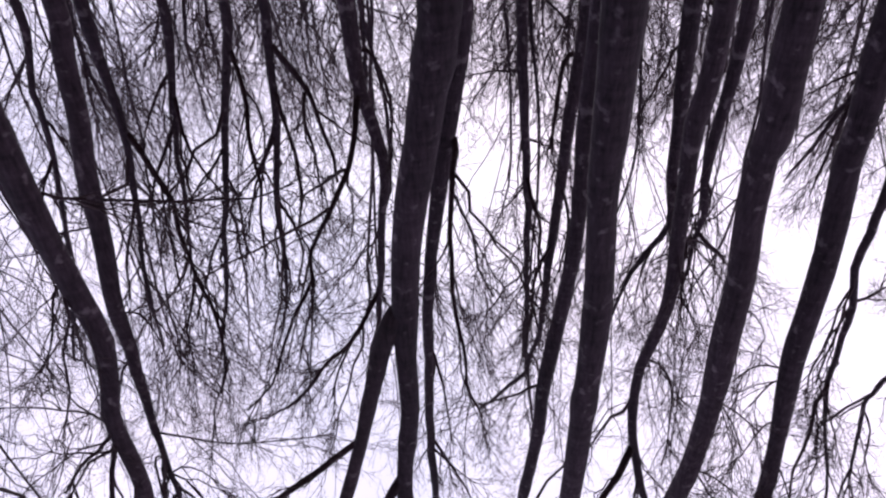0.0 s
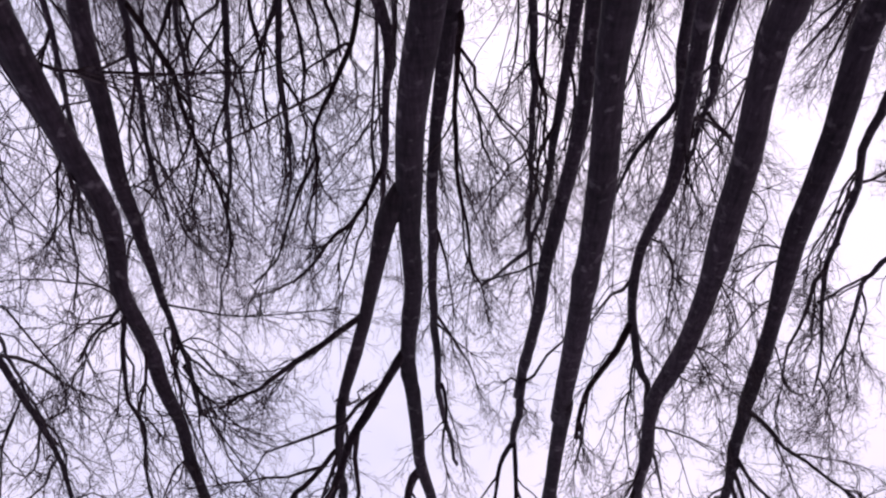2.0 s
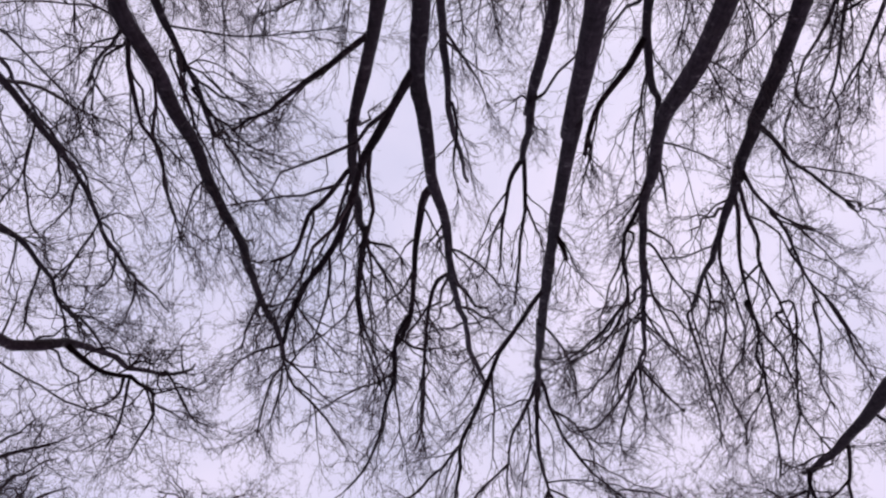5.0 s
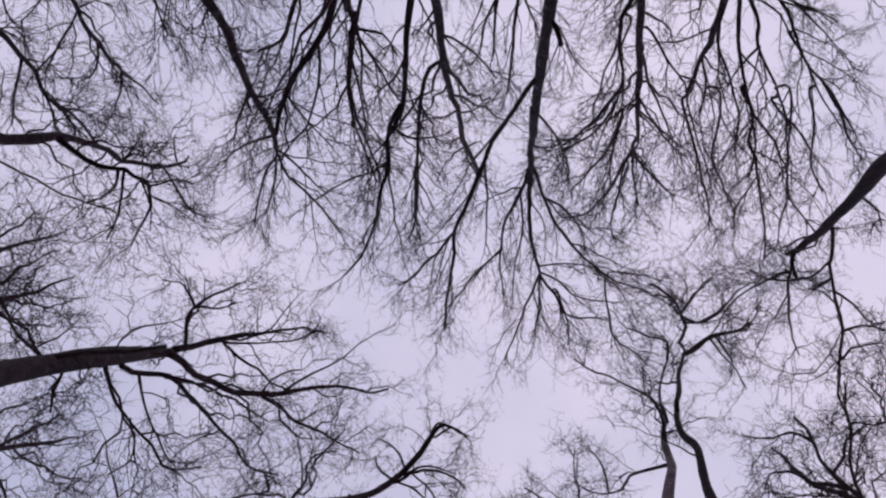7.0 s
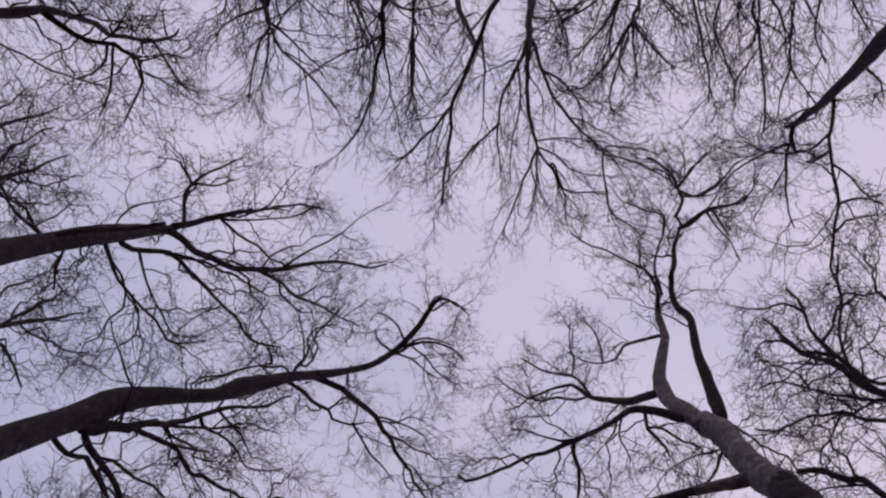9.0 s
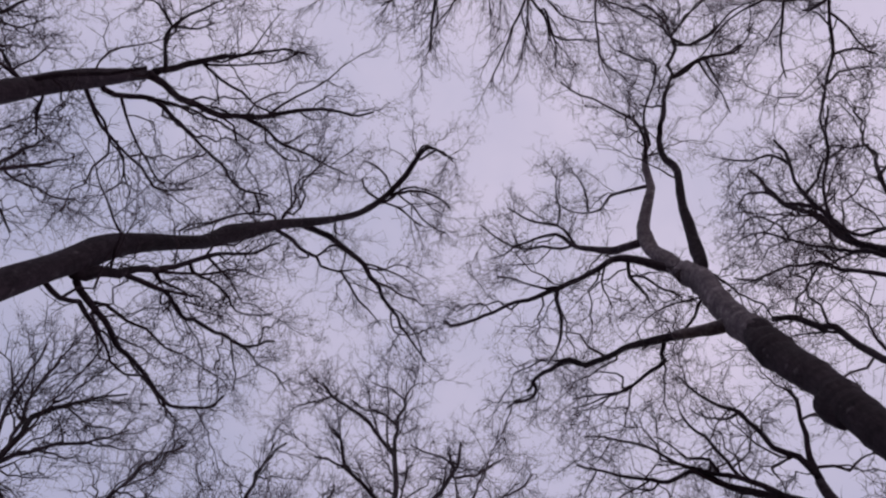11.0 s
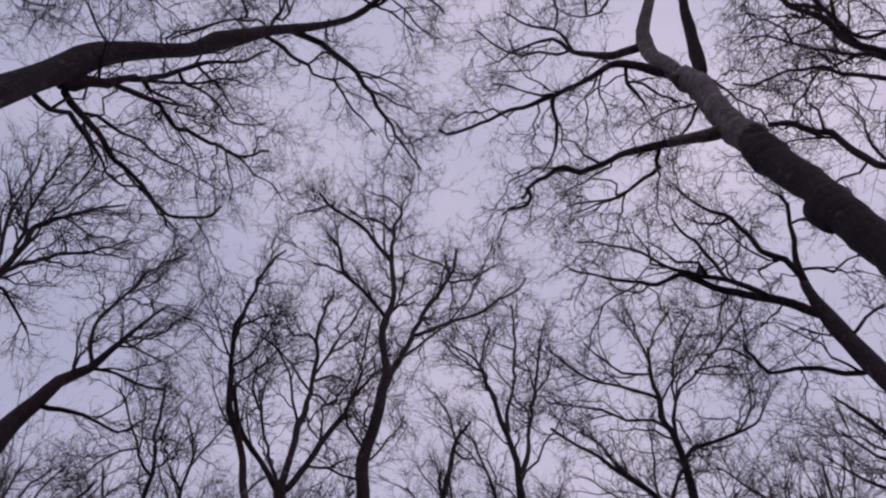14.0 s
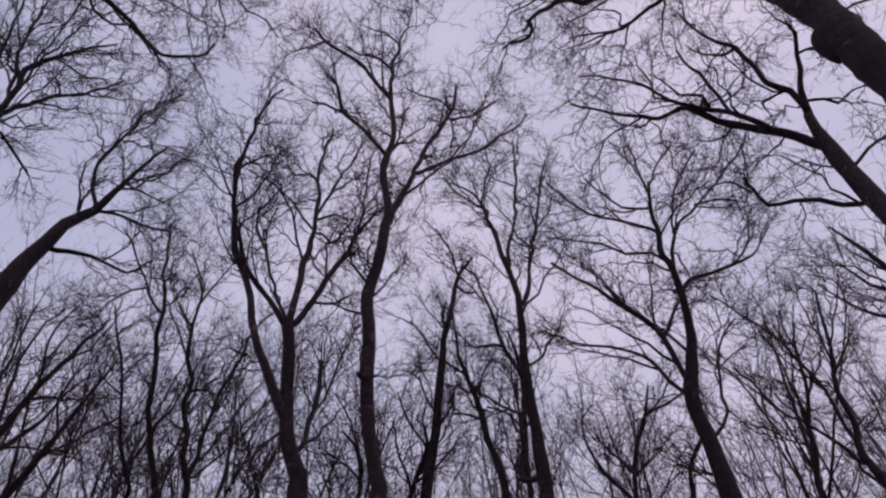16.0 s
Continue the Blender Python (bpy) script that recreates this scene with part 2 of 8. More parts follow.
class Tree:
    """A bare tree: an Empty at its foot, a trunk, its limbs, and a crown of twigs grown from them."""
    count = 0

    def __init__(self, label, x, y, dense=1.0, group="bare woodland trees", upright=0.0, bark=None):
        Tree.count += 1
        self.rng = np.random.default_rng(100 + Tree.count)
        self.root = tagged(new("tree"), label, "tree", group)
        self.root.location = (x, y, 0)
        self.dense, self.upright, self.bark, self.lines = dense, upright, bark or BARK, []

    def part(self, name, data, label="", kind="", under=None):
        ob = new(name, data)
        ob.parent = under or self.root
        return tagged(ob, label, kind=kind)

    def stem(self, *points, sides=12, step=0.24):
        line = spline(points, step)
        line[:, 3] = np.maximum(line[:, 3], 0.004)
        foot = np.clip(1 - line[:, 2] / 0.7, 0, 1)
        line[:, 3] *= 1 + 0.45 * foot ** 2
        line[0, 2] = -0.08
        line[:, :3] += kinks(self.rng, len(line), 0.03 * np.clip(1.4 - line[:, 3:4] * 12, 0.1, 1) * (1 - 0.35 * self.upright))
        made = self.part("trunk", mesh_of("trunk", *tube(line, sides, self.rng), self.bark))
        self.lines.append((line, True, made))

    def limb(self, r0, r1, taper, *points, bark=None, sides=7, step=0.17):
        p = np.asarray(points, dtype=float)
        far = np.r_[0, np.cumsum(np.linalg.norm(np.diff(p, axis=0), axis=1))]
        r = r0 + (r1 - r0) * (far / far[-1]) ** taper
        line = spline(np.c_[p, r], step)
        line[:, :3] += kinks(self.rng, len(line), np.interp(line[:, 3:4], (0, 0.01, 0.03, 0.06, 0.1), (0.014, 0.026, 0.028, 0.016, 0.01)) * (1 - 0.4 * self.upright))
        made = self.part("limb", mesh_of("limb", *tube(line, 10 if r0 > 0.08 else sides, self.rng, 0.085), bark or LIMB_BARK))
        self.lines.append((line, False, made))

    def burl(self, size, place):
        """A lumpy swelling on the trunk."""
        bm = bmesh.new()
        bmesh.ops.create_icosphere(bm, subdivisions=3, radius=size)
        line = self.lines[0][0][:, :3]
        i = int(np.argmin(np.linalg.norm(line - np.array(place), axis=1)))
        way = Vector(line[min(i + 1, len(line) - 1)] - line[i - 1])
        lie = way.to_track_quat("Z", "Y").to_matrix()
        for v in bm.verts:
            v.co *= 1 + 0.12 * noise.noise(v.co / size * 1.2 + Vector(place)) + 0.04 * noise.noise(v.co / size * 4)
            v.co.z *= 3.4 if v.co.z < 0 else 0.8
            v.co = lie @ v.co
        for f in bm.faces:
            f.smooth = True
        me = bpy.data.meshes.new("burl")
        bm.to_mesh(me)
        bm.free()
        me.materials.append(self.bark)
        self.part("burl", me, "swollen dark burl").location = place

    def starts(self, per_metre, tips, low, lo=0.12, thickest=0.11):
        """Places along the trunk's top and the limbs from which growth springs: place, direction, length left, radius, and which limb."""
        rng, found = self.rng, []
        for k, (line, is_stem, _) in enumerate(self.lines):
            hop = np.linalg.norm(np.diff(line[:, :3], axis=0), axis=1)
            length, gone = hop.sum(), np.r_[0, np.cumsum(hop)]
            first = lo
            if is_stem:
                first = gone[np.argmax((line[:, 2] > low) & (line[:, 3] < thickest))] / length
            n = int(length * (1 - first) * (1.25 + 0.2 * self.upright) * per_metre * self.dense + rng.random()) + tips
            s = (first + (1 - first) * ((np.arange(n) + rng.uniform(0.05, 0.95, n)) / n) ** 0.85) * length
            s[n - tips:] = length * rng.uniform(0.86, 0.998, tips)
            i = np.clip(np.searchsorted(gone, s) - 1, 0, len(line) - 2)
            ok = (line[i, 2] > (low if is_stem else 0)) & (line[i, 3] < thickest)
            i, s = i[ok], s[ok]
            d = line[i + 1, :3] - line[i, :3]
            d /= np.linalg.norm(d, axis=1)[:, None] + 1e-9
            found.append(np.c_[line[i, :3], d, length - s, line[i, 3], np.full(len(i), k)])
        f = np.vstack(found)
        return f[:, :3], f[:, 3:6], f[:, 6], f[:, 7], f[:, 8].astype(int)

    def crown(self, low=9.0, reach=1.0, far=False):
        """Boughs, then branchlets on limbs and boughs, then two orders of crooked twigs; each limb bears its own."""
        rng, up = self.rng, self.upright
        narrow, rise, calm, reach = 1 - 0.42 * up, 0.05 + 0.06 * up, 1 - 0.42 * up, reach * np.interp(up, (0, 0.7, 1), (1.1, 1.0, 1.15))
        p, d, left, r, own0 = self.starts(0.95, 2, low, 0.12, 0.075)
        n = len(p)
        size0 = rng.uniform(0.5, 1.3, n) * np.clip(0.9 + 0.4 * left, 0.95, 2.1) * reach
        o, orad = shoots(rng, p, d, size0, np.minimum(r * 0.78, 0.0062 + 0.0092 * size0), np.full(n, 0.003), 6 if far else 9, (0.4 * narrow, 1.05 * narrow), rise, 0.22 * calm, 0.48 * calm)
        p, d, left, r, own1 = self.starts(0.9, 2, low, 0.2, 0.04)
        size1 = rng.uniform(0.35, 1.1, len(p)) * np.clip(0.75 + 0.16 * left, 0.8, 1.15) * reach
        p2, d2, r2, who = along_lines(rng, o, orad, 7, 0.2)
        size1b = rng.uniform(0.3, 0.85, len(p2)) * (0.35 + 0.4 * size0[who])
        p, d, r, size1, own1 = np.vstack([p, p2]), np.vstack([d, d2]), np.r_[r, r2], np.r_[size1, size1b], np.r_[own1, own0[who]]
        n = len(p)
        a, ar = shoots(rng, p, d, size1, np.minimum(r * 0.72, 0.0047 + 0.0054 * size1), np.full(n, 0.0027), 3 if far else 5, (0.5 * narrow, 1.25 * narrow), rise * 1.2, 0.2 * calm, 0.46 * calm)
        p, d, r, who = along_lines(rng, a, ar, 5 if far else 4, 0.1)
        own2, m = own1[who], len(p)
        size2 = rng.uniform(0.3, 0.9, m) * (0.15 + 0.42 * size1[who])
        b, br = shoots(rng, p, d, size2, np.minimum(r * 0.85, 0.006 if far else 0.0047), np.full(m, 0.0027), 2 if far else 3, (0.6 * narrow, 1.35 * narrow), 0.05 + 0.03 * up, 0.26 * calm, 0.5 * calm)
        sets = [(o, orad, own0), (a, ar, own1), (b, br, own2)]
        if not far:
            p, d, r, who = along_lines(rng, b, br, 3, 0.15)
            k = len(p)
            size3 = rng.uniform(0.3, 1.0, k) * (0.07 + 0.45 * size2[who])
            sets.append((*shoots(rng, p, d, size3, np.minimum(r * 0.9, 0.0036), np.full(k, 0.0021), 2, (0.5, 1.3), 0.04, 0.4), own2[who]))
        for limb in [None] if far else range(len(self.lines)):
            verts, quads, tris, first = [], [], [], 0
            for l, w, own in sets:
                mine = slice(None) if far else own == limb
                if not len(l[mine]):
                    continue
                v, q, t = prisms(l[mine], w[mine])
                verts.append(v)
                quads.append(q + first)
                tris.append(t + first)
                first += len(v)
            if verts:
                name = "crown" if far else "spray"
                self.part(name, mesh_of(name, np.vstack(verts), np.vstack(quads), TWIG, True, np.vstack(tris)), "" if far else "fine bare dark twigs", "stuff", None if far else self.lines[limb][2])


# ---- ground ----
def build_ground():
    n, half = 120, 400.0
    s = np.linspace(-1, 1, n)
    s = np.sign(s) * np.abs(s) ** 2.2 * half
    x, y = np.meshgrid(s, s, indexing="ij")
    z = 0.05 * np.sin(x * 0.5) * np.cos(y * 0.37) + 0.03 * np.sin(x * 1.7 + y * 1.1)
    v = np.stack([x, y, z], -1).reshape(-1, 3)
    i, j = np.meshgrid(np.arange(n - 1), np.arange(n - 1), indexing="ij")
    q = np.stack([i * n + j, (i + 1) * n + j, (i + 1) * n + j + 1, i * n + j + 1], -1).reshape(-1, 4)
    tagged(new("ground", mesh_of("ground", v, q, LITTER)), "brown leaf litter and moss on the woodland floor", "ground", kind="structure")


build_ground()

# ---- the trees round the clearing ----
t = Tree('tall dark bare tree whose trunk splits into two stems', -0.16, -5.62, 1.05, upright=1.0)
t.stem((0.00, 0.00, 0.00, 0.206), (0.00, 0.00, 0.57, 0.171), (0.00, 0.00, 2.36, 0.163), (0.00, 0.00, 4.73, 0.158), (-0.08, 0.00, 5.17, 0.150), (-0.16, 0.01, 5.66, 0.145), (-0.26, 0.01, 6.21, 0.142), (-0.34, 0.02, 6.78, 0.132), (-0.38, 0.02, 7.38, 0.130), (-0.41, 0.03, 8.15, 0.097), (-0.42, 0.03, 8.85, 0.097), (-0.48, 0.03, 9.42, 0.093), (-0.55, 0.04, 10.29, 0.093), (-0.54, 0.04, 11.03, 0.084), (-0.54, 0.04, 12.16, 0.087), (-0.53, 0.04, 10.81, 0.080), (-0.53, 0.04, 11.78, 0.083), (-0.54, 0.04, 12.75, 0.085), (-0.42, 0.03, 13.70, 0.071), (-0.40, 0.03, 15.24, 0.064), (-0.41, 0.03, 16.83, 0.060), (-0.26, 0.01, 19.19, 0.057), (-0.13, 0.01, 21.74, 0.058), (-0.09, 0.00, 22.25, 0.053), (0.13, -0.00, 24.38, 0.044))
t.limb(0.101, 0.045, 0.9, (-0.39, 0.02, 7.47), (-0.45, 0.03, 7.52), (-0.58, 0.02, 7.87), (-0.64, 0.02, 7.99), (-0.77, 0.01, 8.60), (-0.92, -0.00, 9.27), (-1.07, -0.00, 9.90), (-1.34, 0.01, 10.97), (-1.50, 0.03, 11.78), (-1.60, 0.03, 12.75), (-1.68, 0.01, 14.11), (-1.73, 0.01, 15.02))
t.limb(0.062, 0.027, 0.9, (-0.53, 0.04, 10.07), (-0.56, 0.05, 10.08), (-0.65, 0.08, 10.20), (-0.83, 0.20, 10.54), (-1.06, 0.35, 10.92), (-1.27, 0.53, 11.29), (-1.40, 0.70, 11.57), (-1.54, 0.92, 11.91), (-1.68, 1.11, 12.19), (-1.94, 1.35, 12.57), (-2.26, 1.60, 12.96), (-2.50, 1.87, 13.32), (-2.58, 2.11, 13.58))
t.limb(0.038, 0.021, 1.0, (-1.56, 0.03, 12.39), (-1.59, 0.04, 12.39), (-1.98, 0.24, 12.83), (-2.31, 0.42, 13.18), (-2.46, 0.65, 13.46), (-2.61, 0.79, 13.65), (-2.95, 0.78, 13.89))
t.limb(0.038, 0.016, 1.0, (-0.96, -0.00, 9.43), (-0.94, -0.02, 9.42), (-1.11, 0.03, 9.55), (-1.37, 0.11, 9.75), (-1.71, 0.19, 9.99), (-2.00, 0.28, 10.19), (-2.21, 0.37, 10.34), (-2.51, 0.38, 10.51), (-2.70, 0.42, 10.62))
t.limb(0.027, 0.014, 1.0, (-1.73, 0.01, 15.02), (-1.54, 0.01, 15.14), (-1.28, 0.01, 15.30), (-1.10, 0.29, 15.52))
t.limb(0.041, 0.014, 1.0, (-1.73, 0.01, 14.91), (-1.82, 0.39, 15.30), (-1.92, 0.82, 15.73), (-1.83, 1.19, 16.09), (-1.67, 1.57, 16.47), (-1.51, 2.04, 16.91))
t.limb(0.027, 0.014, 1.0, (-1.70, 0.01, 15.04), (-1.71, 0.04, 15.05), (-1.47, 0.42, 15.47), (-1.21, 0.78, 15.86), (-1.05, 0.93, 16.05))
t.limb(0.055, 0.036, 1.0, (-0.52, 0.03, 12.98), (-0.64, 0.09, 13.17), (-0.74, 0.28, 13.53), (-0.85, 0.60, 14.06), (-0.88, 0.94, 14.58), (-1.00, 1.31, 15.10), (-1.20, 1.56, 15.48))
t.limb(0.039, 0.015, 1.0, (-0.98, 1.27, 15.03), (-1.01, 1.28, 15.04), (-1.19, 1.52, 15.28), (-1.27, 1.97, 15.65), (-1.43, 2.44, 16.04), (-1.58, 2.93, 16.42), (-1.85, 3.35, 16.77), (-2.13, 3.65, 17.04))
t.limb(0.044, 0.021, 1.0, (-0.39, 0.02, 16.43), (-0.65, 0.09, 16.66), (-0.81, 0.40, 16.98), (-0.86, 0.89, 17.44), (-0.93, 1.31, 17.82), (-0.97, 1.83, 18.26), (-1.04, 2.36, 18.70), (-1.16, 2.63, 18.93))
t.limb(0.026, 0.017, 1.0, (-0.91, 1.20, 17.72), (-0.91, 1.22, 17.73), (-0.99, 1.46, 18.05), (-1.04, 2.06, 18.80), (-1.03, 2.43, 19.23))
t.limb(0.023, 0.014, 1.0, (-0.40, 0.03, 15.44), (-0.36, -0.00, 15.43), (0.01, 0.08, 15.73), (0.29, 0.28, 16.02), (0.48, 0.46, 16.23))
t.limb(0.034, 0.014, 1.0, (-1.70, 0.01, 14.45), (-1.65, -0.01, 14.45), (-1.75, 0.27, 14.65), (-1.82, 0.71, 14.93), (-1.81, 1.16, 15.23), (-1.75, 1.54, 15.47), (-1.60, 1.86, 15.69), (-1.48, 2.26, 15.95))
t.limb(0.022, 0.008, 1.0, (-2.02, 1.41, 12.66), (-2.07, 1.39, 12.65), (-2.25, 1.56, 13.01), (-2.63, 1.58, 13.38), (-2.93, 1.57, 13.65))
t.limb(0.019, 0.008, 1.0, (-2.35, 1.70, 13.09), (-2.37, 1.69, 13.08), (-2.25, 1.89, 13.44), (-2.07, 2.04, 13.76), (-1.88, 2.20, 14.08))
t.limb(0.022, 0.009, 1.0, (-1.19, 1.52, 15.28), (-0.95, 1.62, 15.59), (-0.61, 1.52, 15.93), (-0.25, 1.33, 16.28))
t.limb(0.021, 0.009, 1.0, (-0.87, 0.77, 14.32), (-0.90, 0.77, 14.32), (-1.06, 0.88, 14.74), (-1.43, 0.95, 15.32))
t.crown(reach=1.25)
t = Tree('slim dark bare tree standing close behind a forked one', 0.02, -9.52, 0.75, upright=1.0)
t.stem((0.00, 0.00, 0.00, 0.144), (0.00, -0.00, 0.83, 0.120), (0.00, -0.00, 3.45, 0.114), (0.00, -0.00, 6.91, 0.111), (-0.12, 0.00, 7.66, 0.117), (-0.25, 0.00, 8.50, 0.116), (-0.38, 0.01, 9.43, 0.107), (-0.51, 0.01, 10.46, 0.097), (-0.60, 0.02, 11.63, 0.086), (-0.65, 0.02, 12.96, 0.078), (-0.67, 0.02, 14.49, 0.074), (-0.68, 0.02, 16.06, 0.068), (-0.68, 0.02, 17.66, 0.062), (-0.64, 0.02, 18.13, 0.058), (-0.51, 0.01, 19.35, 0.049), (-0.35, 0.01, 20.71, 0.039))
t.limb(0.050, 0.013, 1.0, (-0.23, 0.00, 8.39), (-0.13, 0.01, 8.41), (-0.15, 0.41, 8.64), (-0.19, 0.91, 8.96), (-0.18, 1.33, 9.24), (-0.19, 1.69, 9.47), (-0.12, 2.08, 9.75), (-0.02, 2.41, 10.00), (0.02, 2.74, 10.24), (0.14, 2.95, 10.41))
t.limb(0.025, 0.011, 1.0, (-0.18, 0.60, 8.76), (-0.04, 0.78, 8.98), (0.09, 0.96, 9.20), (0.17, 1.27, 9.50), (0.31, 1.51, 9.76))
t.limb(0.027, 0.013, 1.0, (-0.63, 0.02, 12.46), (-0.60, -0.01, 12.44), (-0.47, 0.25, 12.69), (-0.34, 0.72, 13.10), (-0.26, 1.12, 13.44))
t.limb(0.025, 0.010, 1.0, (-0.68, 0.02, 15.08), (-0.62, 0.06, 15.11), (-0.30, 0.17, 15.48), (0.11, 0.25, 15.91))
t.limb(0.030, 0.010, 1.0, (-0.68, 0.02, 14.88), (-0.62, 0.04, 14.89), (-0.37, 0.28, 15.25), (-0.06, 0.52, 15.62), (0.14, 0.95, 16.09))
t.limb(0.034, 0.011, 1.0, (-0.68, 0.02, 17.26), (-0.63, 0.01, 17.26), (-0.52, 0.57, 17.61), (-0.58, 1.13, 17.96), (-0.47, 1.59, 18.26))
t.crown()
t = Tree('thin bare tree with a kinked stem and trailing branches', -1.47, -10.90, 0.72, upright=1.0)
t.stem((0.00, 0.00, 0.00, 0.146), (-0.00, -0.00, 0.92, 0.121), (-0.00, -0.00, 3.83, 0.116), (-0.00, -0.00, 7.65, 0.112), (0.03, -0.00, 8.43, 0.098), (0.17, -0.02, 9.15, 0.090), (0.29, -0.03, 9.98, 0.085), (0.17, -0.02, 10.92, 0.076), (0.06, -0.01, 12.02, 0.066), (-0.02, 0.00, 12.68, 0.058), (-0.09, 0.01, 13.38, 0.040), (-0.30, 0.04, 14.41, 0.026))
t.limb(0.043, 0.023, 1.0, (-0.01, 0.00, 12.59), (-0.03, 0.01, 12.60), (-0.19, 0.36, 12.72), (-0.45, 0.83, 12.90), (-0.82, 1.17, 13.07), (-1.12, 1.57, 13.24), (-1.48, 1.83, 13.40))
t.limb(0.048, 0.014, 1.0, (0.07, -0.01, 8.61), (0.03, -0.00, 8.61), (-0.00, 0.56, 8.79), (-0.09, 1.17, 9.01), (-0.25, 1.72, 9.23), (-0.45, 2.16, 9.43), (-0.53, 2.37, 9.53), (-0.48, 2.66, 9.65), (-0.69, 3.06, 9.85), (-0.80, 3.46, 10.04), (-0.92, 3.85, 10.23), (-1.18, 4.14, 10.41))
t.limb(0.030, 0.013, 1.0, (-0.11, 1.23, 9.03), (-0.11, 1.22, 9.01), (-0.54, 0.76, 9.61), (-0.99, 0.39, 10.21))
t.limb(0.034, 0.015, 1.0, (0.01, -0.00, 7.94), (0.19, -0.03, 7.93), (0.40, 0.10, 8.20), (0.49, 0.47, 8.59), (0.47, 0.78, 8.93))
t.limb(0.022, 0.011, 1.0, (-0.52, 2.41, 9.54), (-0.47, 2.72, 9.79), (-0.58, 3.06, 10.07), (-0.64, 3.39, 10.34))
t.limb(0.028, 0.014, 1.0, (-0.45, 0.83, 12.90), (-0.64, 1.18, 13.21), (-0.78, 1.55, 13.50))
t.limb(0.023, 0.010, 1.0, (-0.82, 1.17, 13.07), (-1.05, 1.08, 13.33), (-1.41, 0.85, 13.67))
t.crown(reach=1.3)
t = Tree('leaning bare tree with a stout curved dark trunk', -3.40, -5.43, 0.85, upright=1.0)
t.stem((0.00, 0.00, 0.00, 0.165), (0.00, 0.00, 0.66, 0.137), (0.00, 0.00, 2.76, 0.131), (0.00, 0.00, 5.53, 0.127), (0.02, -0.01, 6.12, 0.121), (0.04, -0.03, 6.67, 0.119), (0.07, -0.04, 7.15, 0.115), (0.10, -0.06, 7.68, 0.111), (0.03, -0.02, 8.19, 0.097), (-0.07, 0.04, 8.65, 0.092), (-0.07, 0.04, 9.23, 0.091), (-0.07, 0.04, 9.87, 0.089), (-0.12, 0.07, 10.53, 0.084), (-0.12, 0.07, 10.75, 0.083), (-0.11, 0.07, 11.31, 0.077), (-0.20, 0.13, 12.13, 0.070), (-0.23, 0.15, 12.97, 0.063), (-0.27, 0.18, 14.12, 0.064), (-0.39, 0.26, 15.36, 0.060), (-0.49, 0.34, 16.87, 0.055), (-0.56, 0.39, 18.44, 0.049), (-0.73, 0.53, 19.57, 0.046))
t.limb(0.029, 0.018, 1.0, (-0.73, 0.53, 19.57), (-0.71, 0.61, 19.60), (-1.00, 1.02, 19.86), (-1.23, 1.55, 20.16), (-1.33, 1.99, 20.40))
t.limb(0.035, 0.018, 1.0, (-0.72, 0.55, 19.58), (-0.53, 1.01, 19.90), (-0.17, 1.31, 20.20), (0.20, 1.74, 20.54), (0.42, 2.07, 20.78))
t.limb(0.023, 0.012, 1.0, (-0.71, 0.61, 19.60), (-0.74, 0.61, 19.59), (-0.92, 1.33, 20.10), (-1.10, 1.75, 20.39))
t.limb(0.029, 0.012, 1.0, (-0.73, 0.53, 19.57), (-0.71, 0.52, 19.57), (-0.47, 0.67, 19.83), (-0.12, 1.00, 20.24), (0.19, 1.24, 20.57))
t.limb(0.028, 0.009, 1.0, (-0.07, 0.04, 9.01), (-0.08, 0.07, 9.02), (-0.18, 0.27, 9.27), (-0.18, 0.46, 9.50), (-0.12, 0.66, 9.74), (-0.03, 0.86, 10.00), (-0.02, 1.12, 10.28), (0.02, 1.39, 10.57), (0.07, 1.63, 10.82))
t.limb(0.020, 0.009, 1.0, (-0.10, 0.07, 9.01), (-0.18, 0.13, 9.12), (-0.42, 0.13, 9.27), (-0.55, 0.23, 9.42), (-0.69, 0.38, 9.61))
t.limb(0.021, 0.010, 1.0, (-0.08, 0.04, 9.62), (-0.13, 0.30, 9.99), (-0.23, 0.50, 10.26), (-0.20, 0.71, 10.54), (-0.19, 0.93, 10.82))
t.limb(0.022, 0.009, 1.0, (-0.29, 0.19, 14.27), (-0.31, 0.17, 14.26), (-0.22, 0.31, 14.50), (-0.02, 0.30, 14.76))
t.limb(0.033, 0.011, 1.0, (-0.60, 0.43, 18.72), (-0.58, 0.44, 18.73), (-1.18, 0.52, 18.99), (-1.48, 0.65, 19.15), (-1.79, 0.89, 19.33))
t.limb(0.029, 0.010, 1.0, (-0.46, 0.32, 16.31), (-0.75, 0.67, 16.82), (-0.98, 1.04, 17.31))
t.limb(0.018, 0.008, 1.0, (-0.18, 0.12, 12.03), (-0.17, 0.13, 12.04), (-0.38, 0.21, 12.29), (-0.64, 0.43, 12.72), (-0.79, 0.63, 13.04))
t.limb(0.017, 0.013, 1.0, (0.02, -0.02, 5.89), (0.22, -0.09, 6.00), (0.40, -0.14, 6.09))
t.limb(0.017, 0.006, 1.0, (-0.07, 0.04, 8.72), (-0.11, 0.06, 8.71), (-0.54, -0.19, 8.86), (-1.07, -0.36, 9.03), (-1.67, -0.49, 9.21))
t.limb(0.017, 0.008, 1.0, (0.06, -0.04, 6.97), (-0.00, 0.00, 6.97), (-0.01, 0.10, 7.21), (-0.10, 0.24, 7.49), (-0.11, 0.41, 7.83), (-0.20, 0.60, 8.17))
t.limb(0.023, 0.012, 1.0, (-0.07, 0.04, 8.94), (-0.12, 0.08, 8.93), (-0.34, 0.10, 9.19), (-0.60, 0.11, 9.44), (-0.79, 0.20, 9.73))
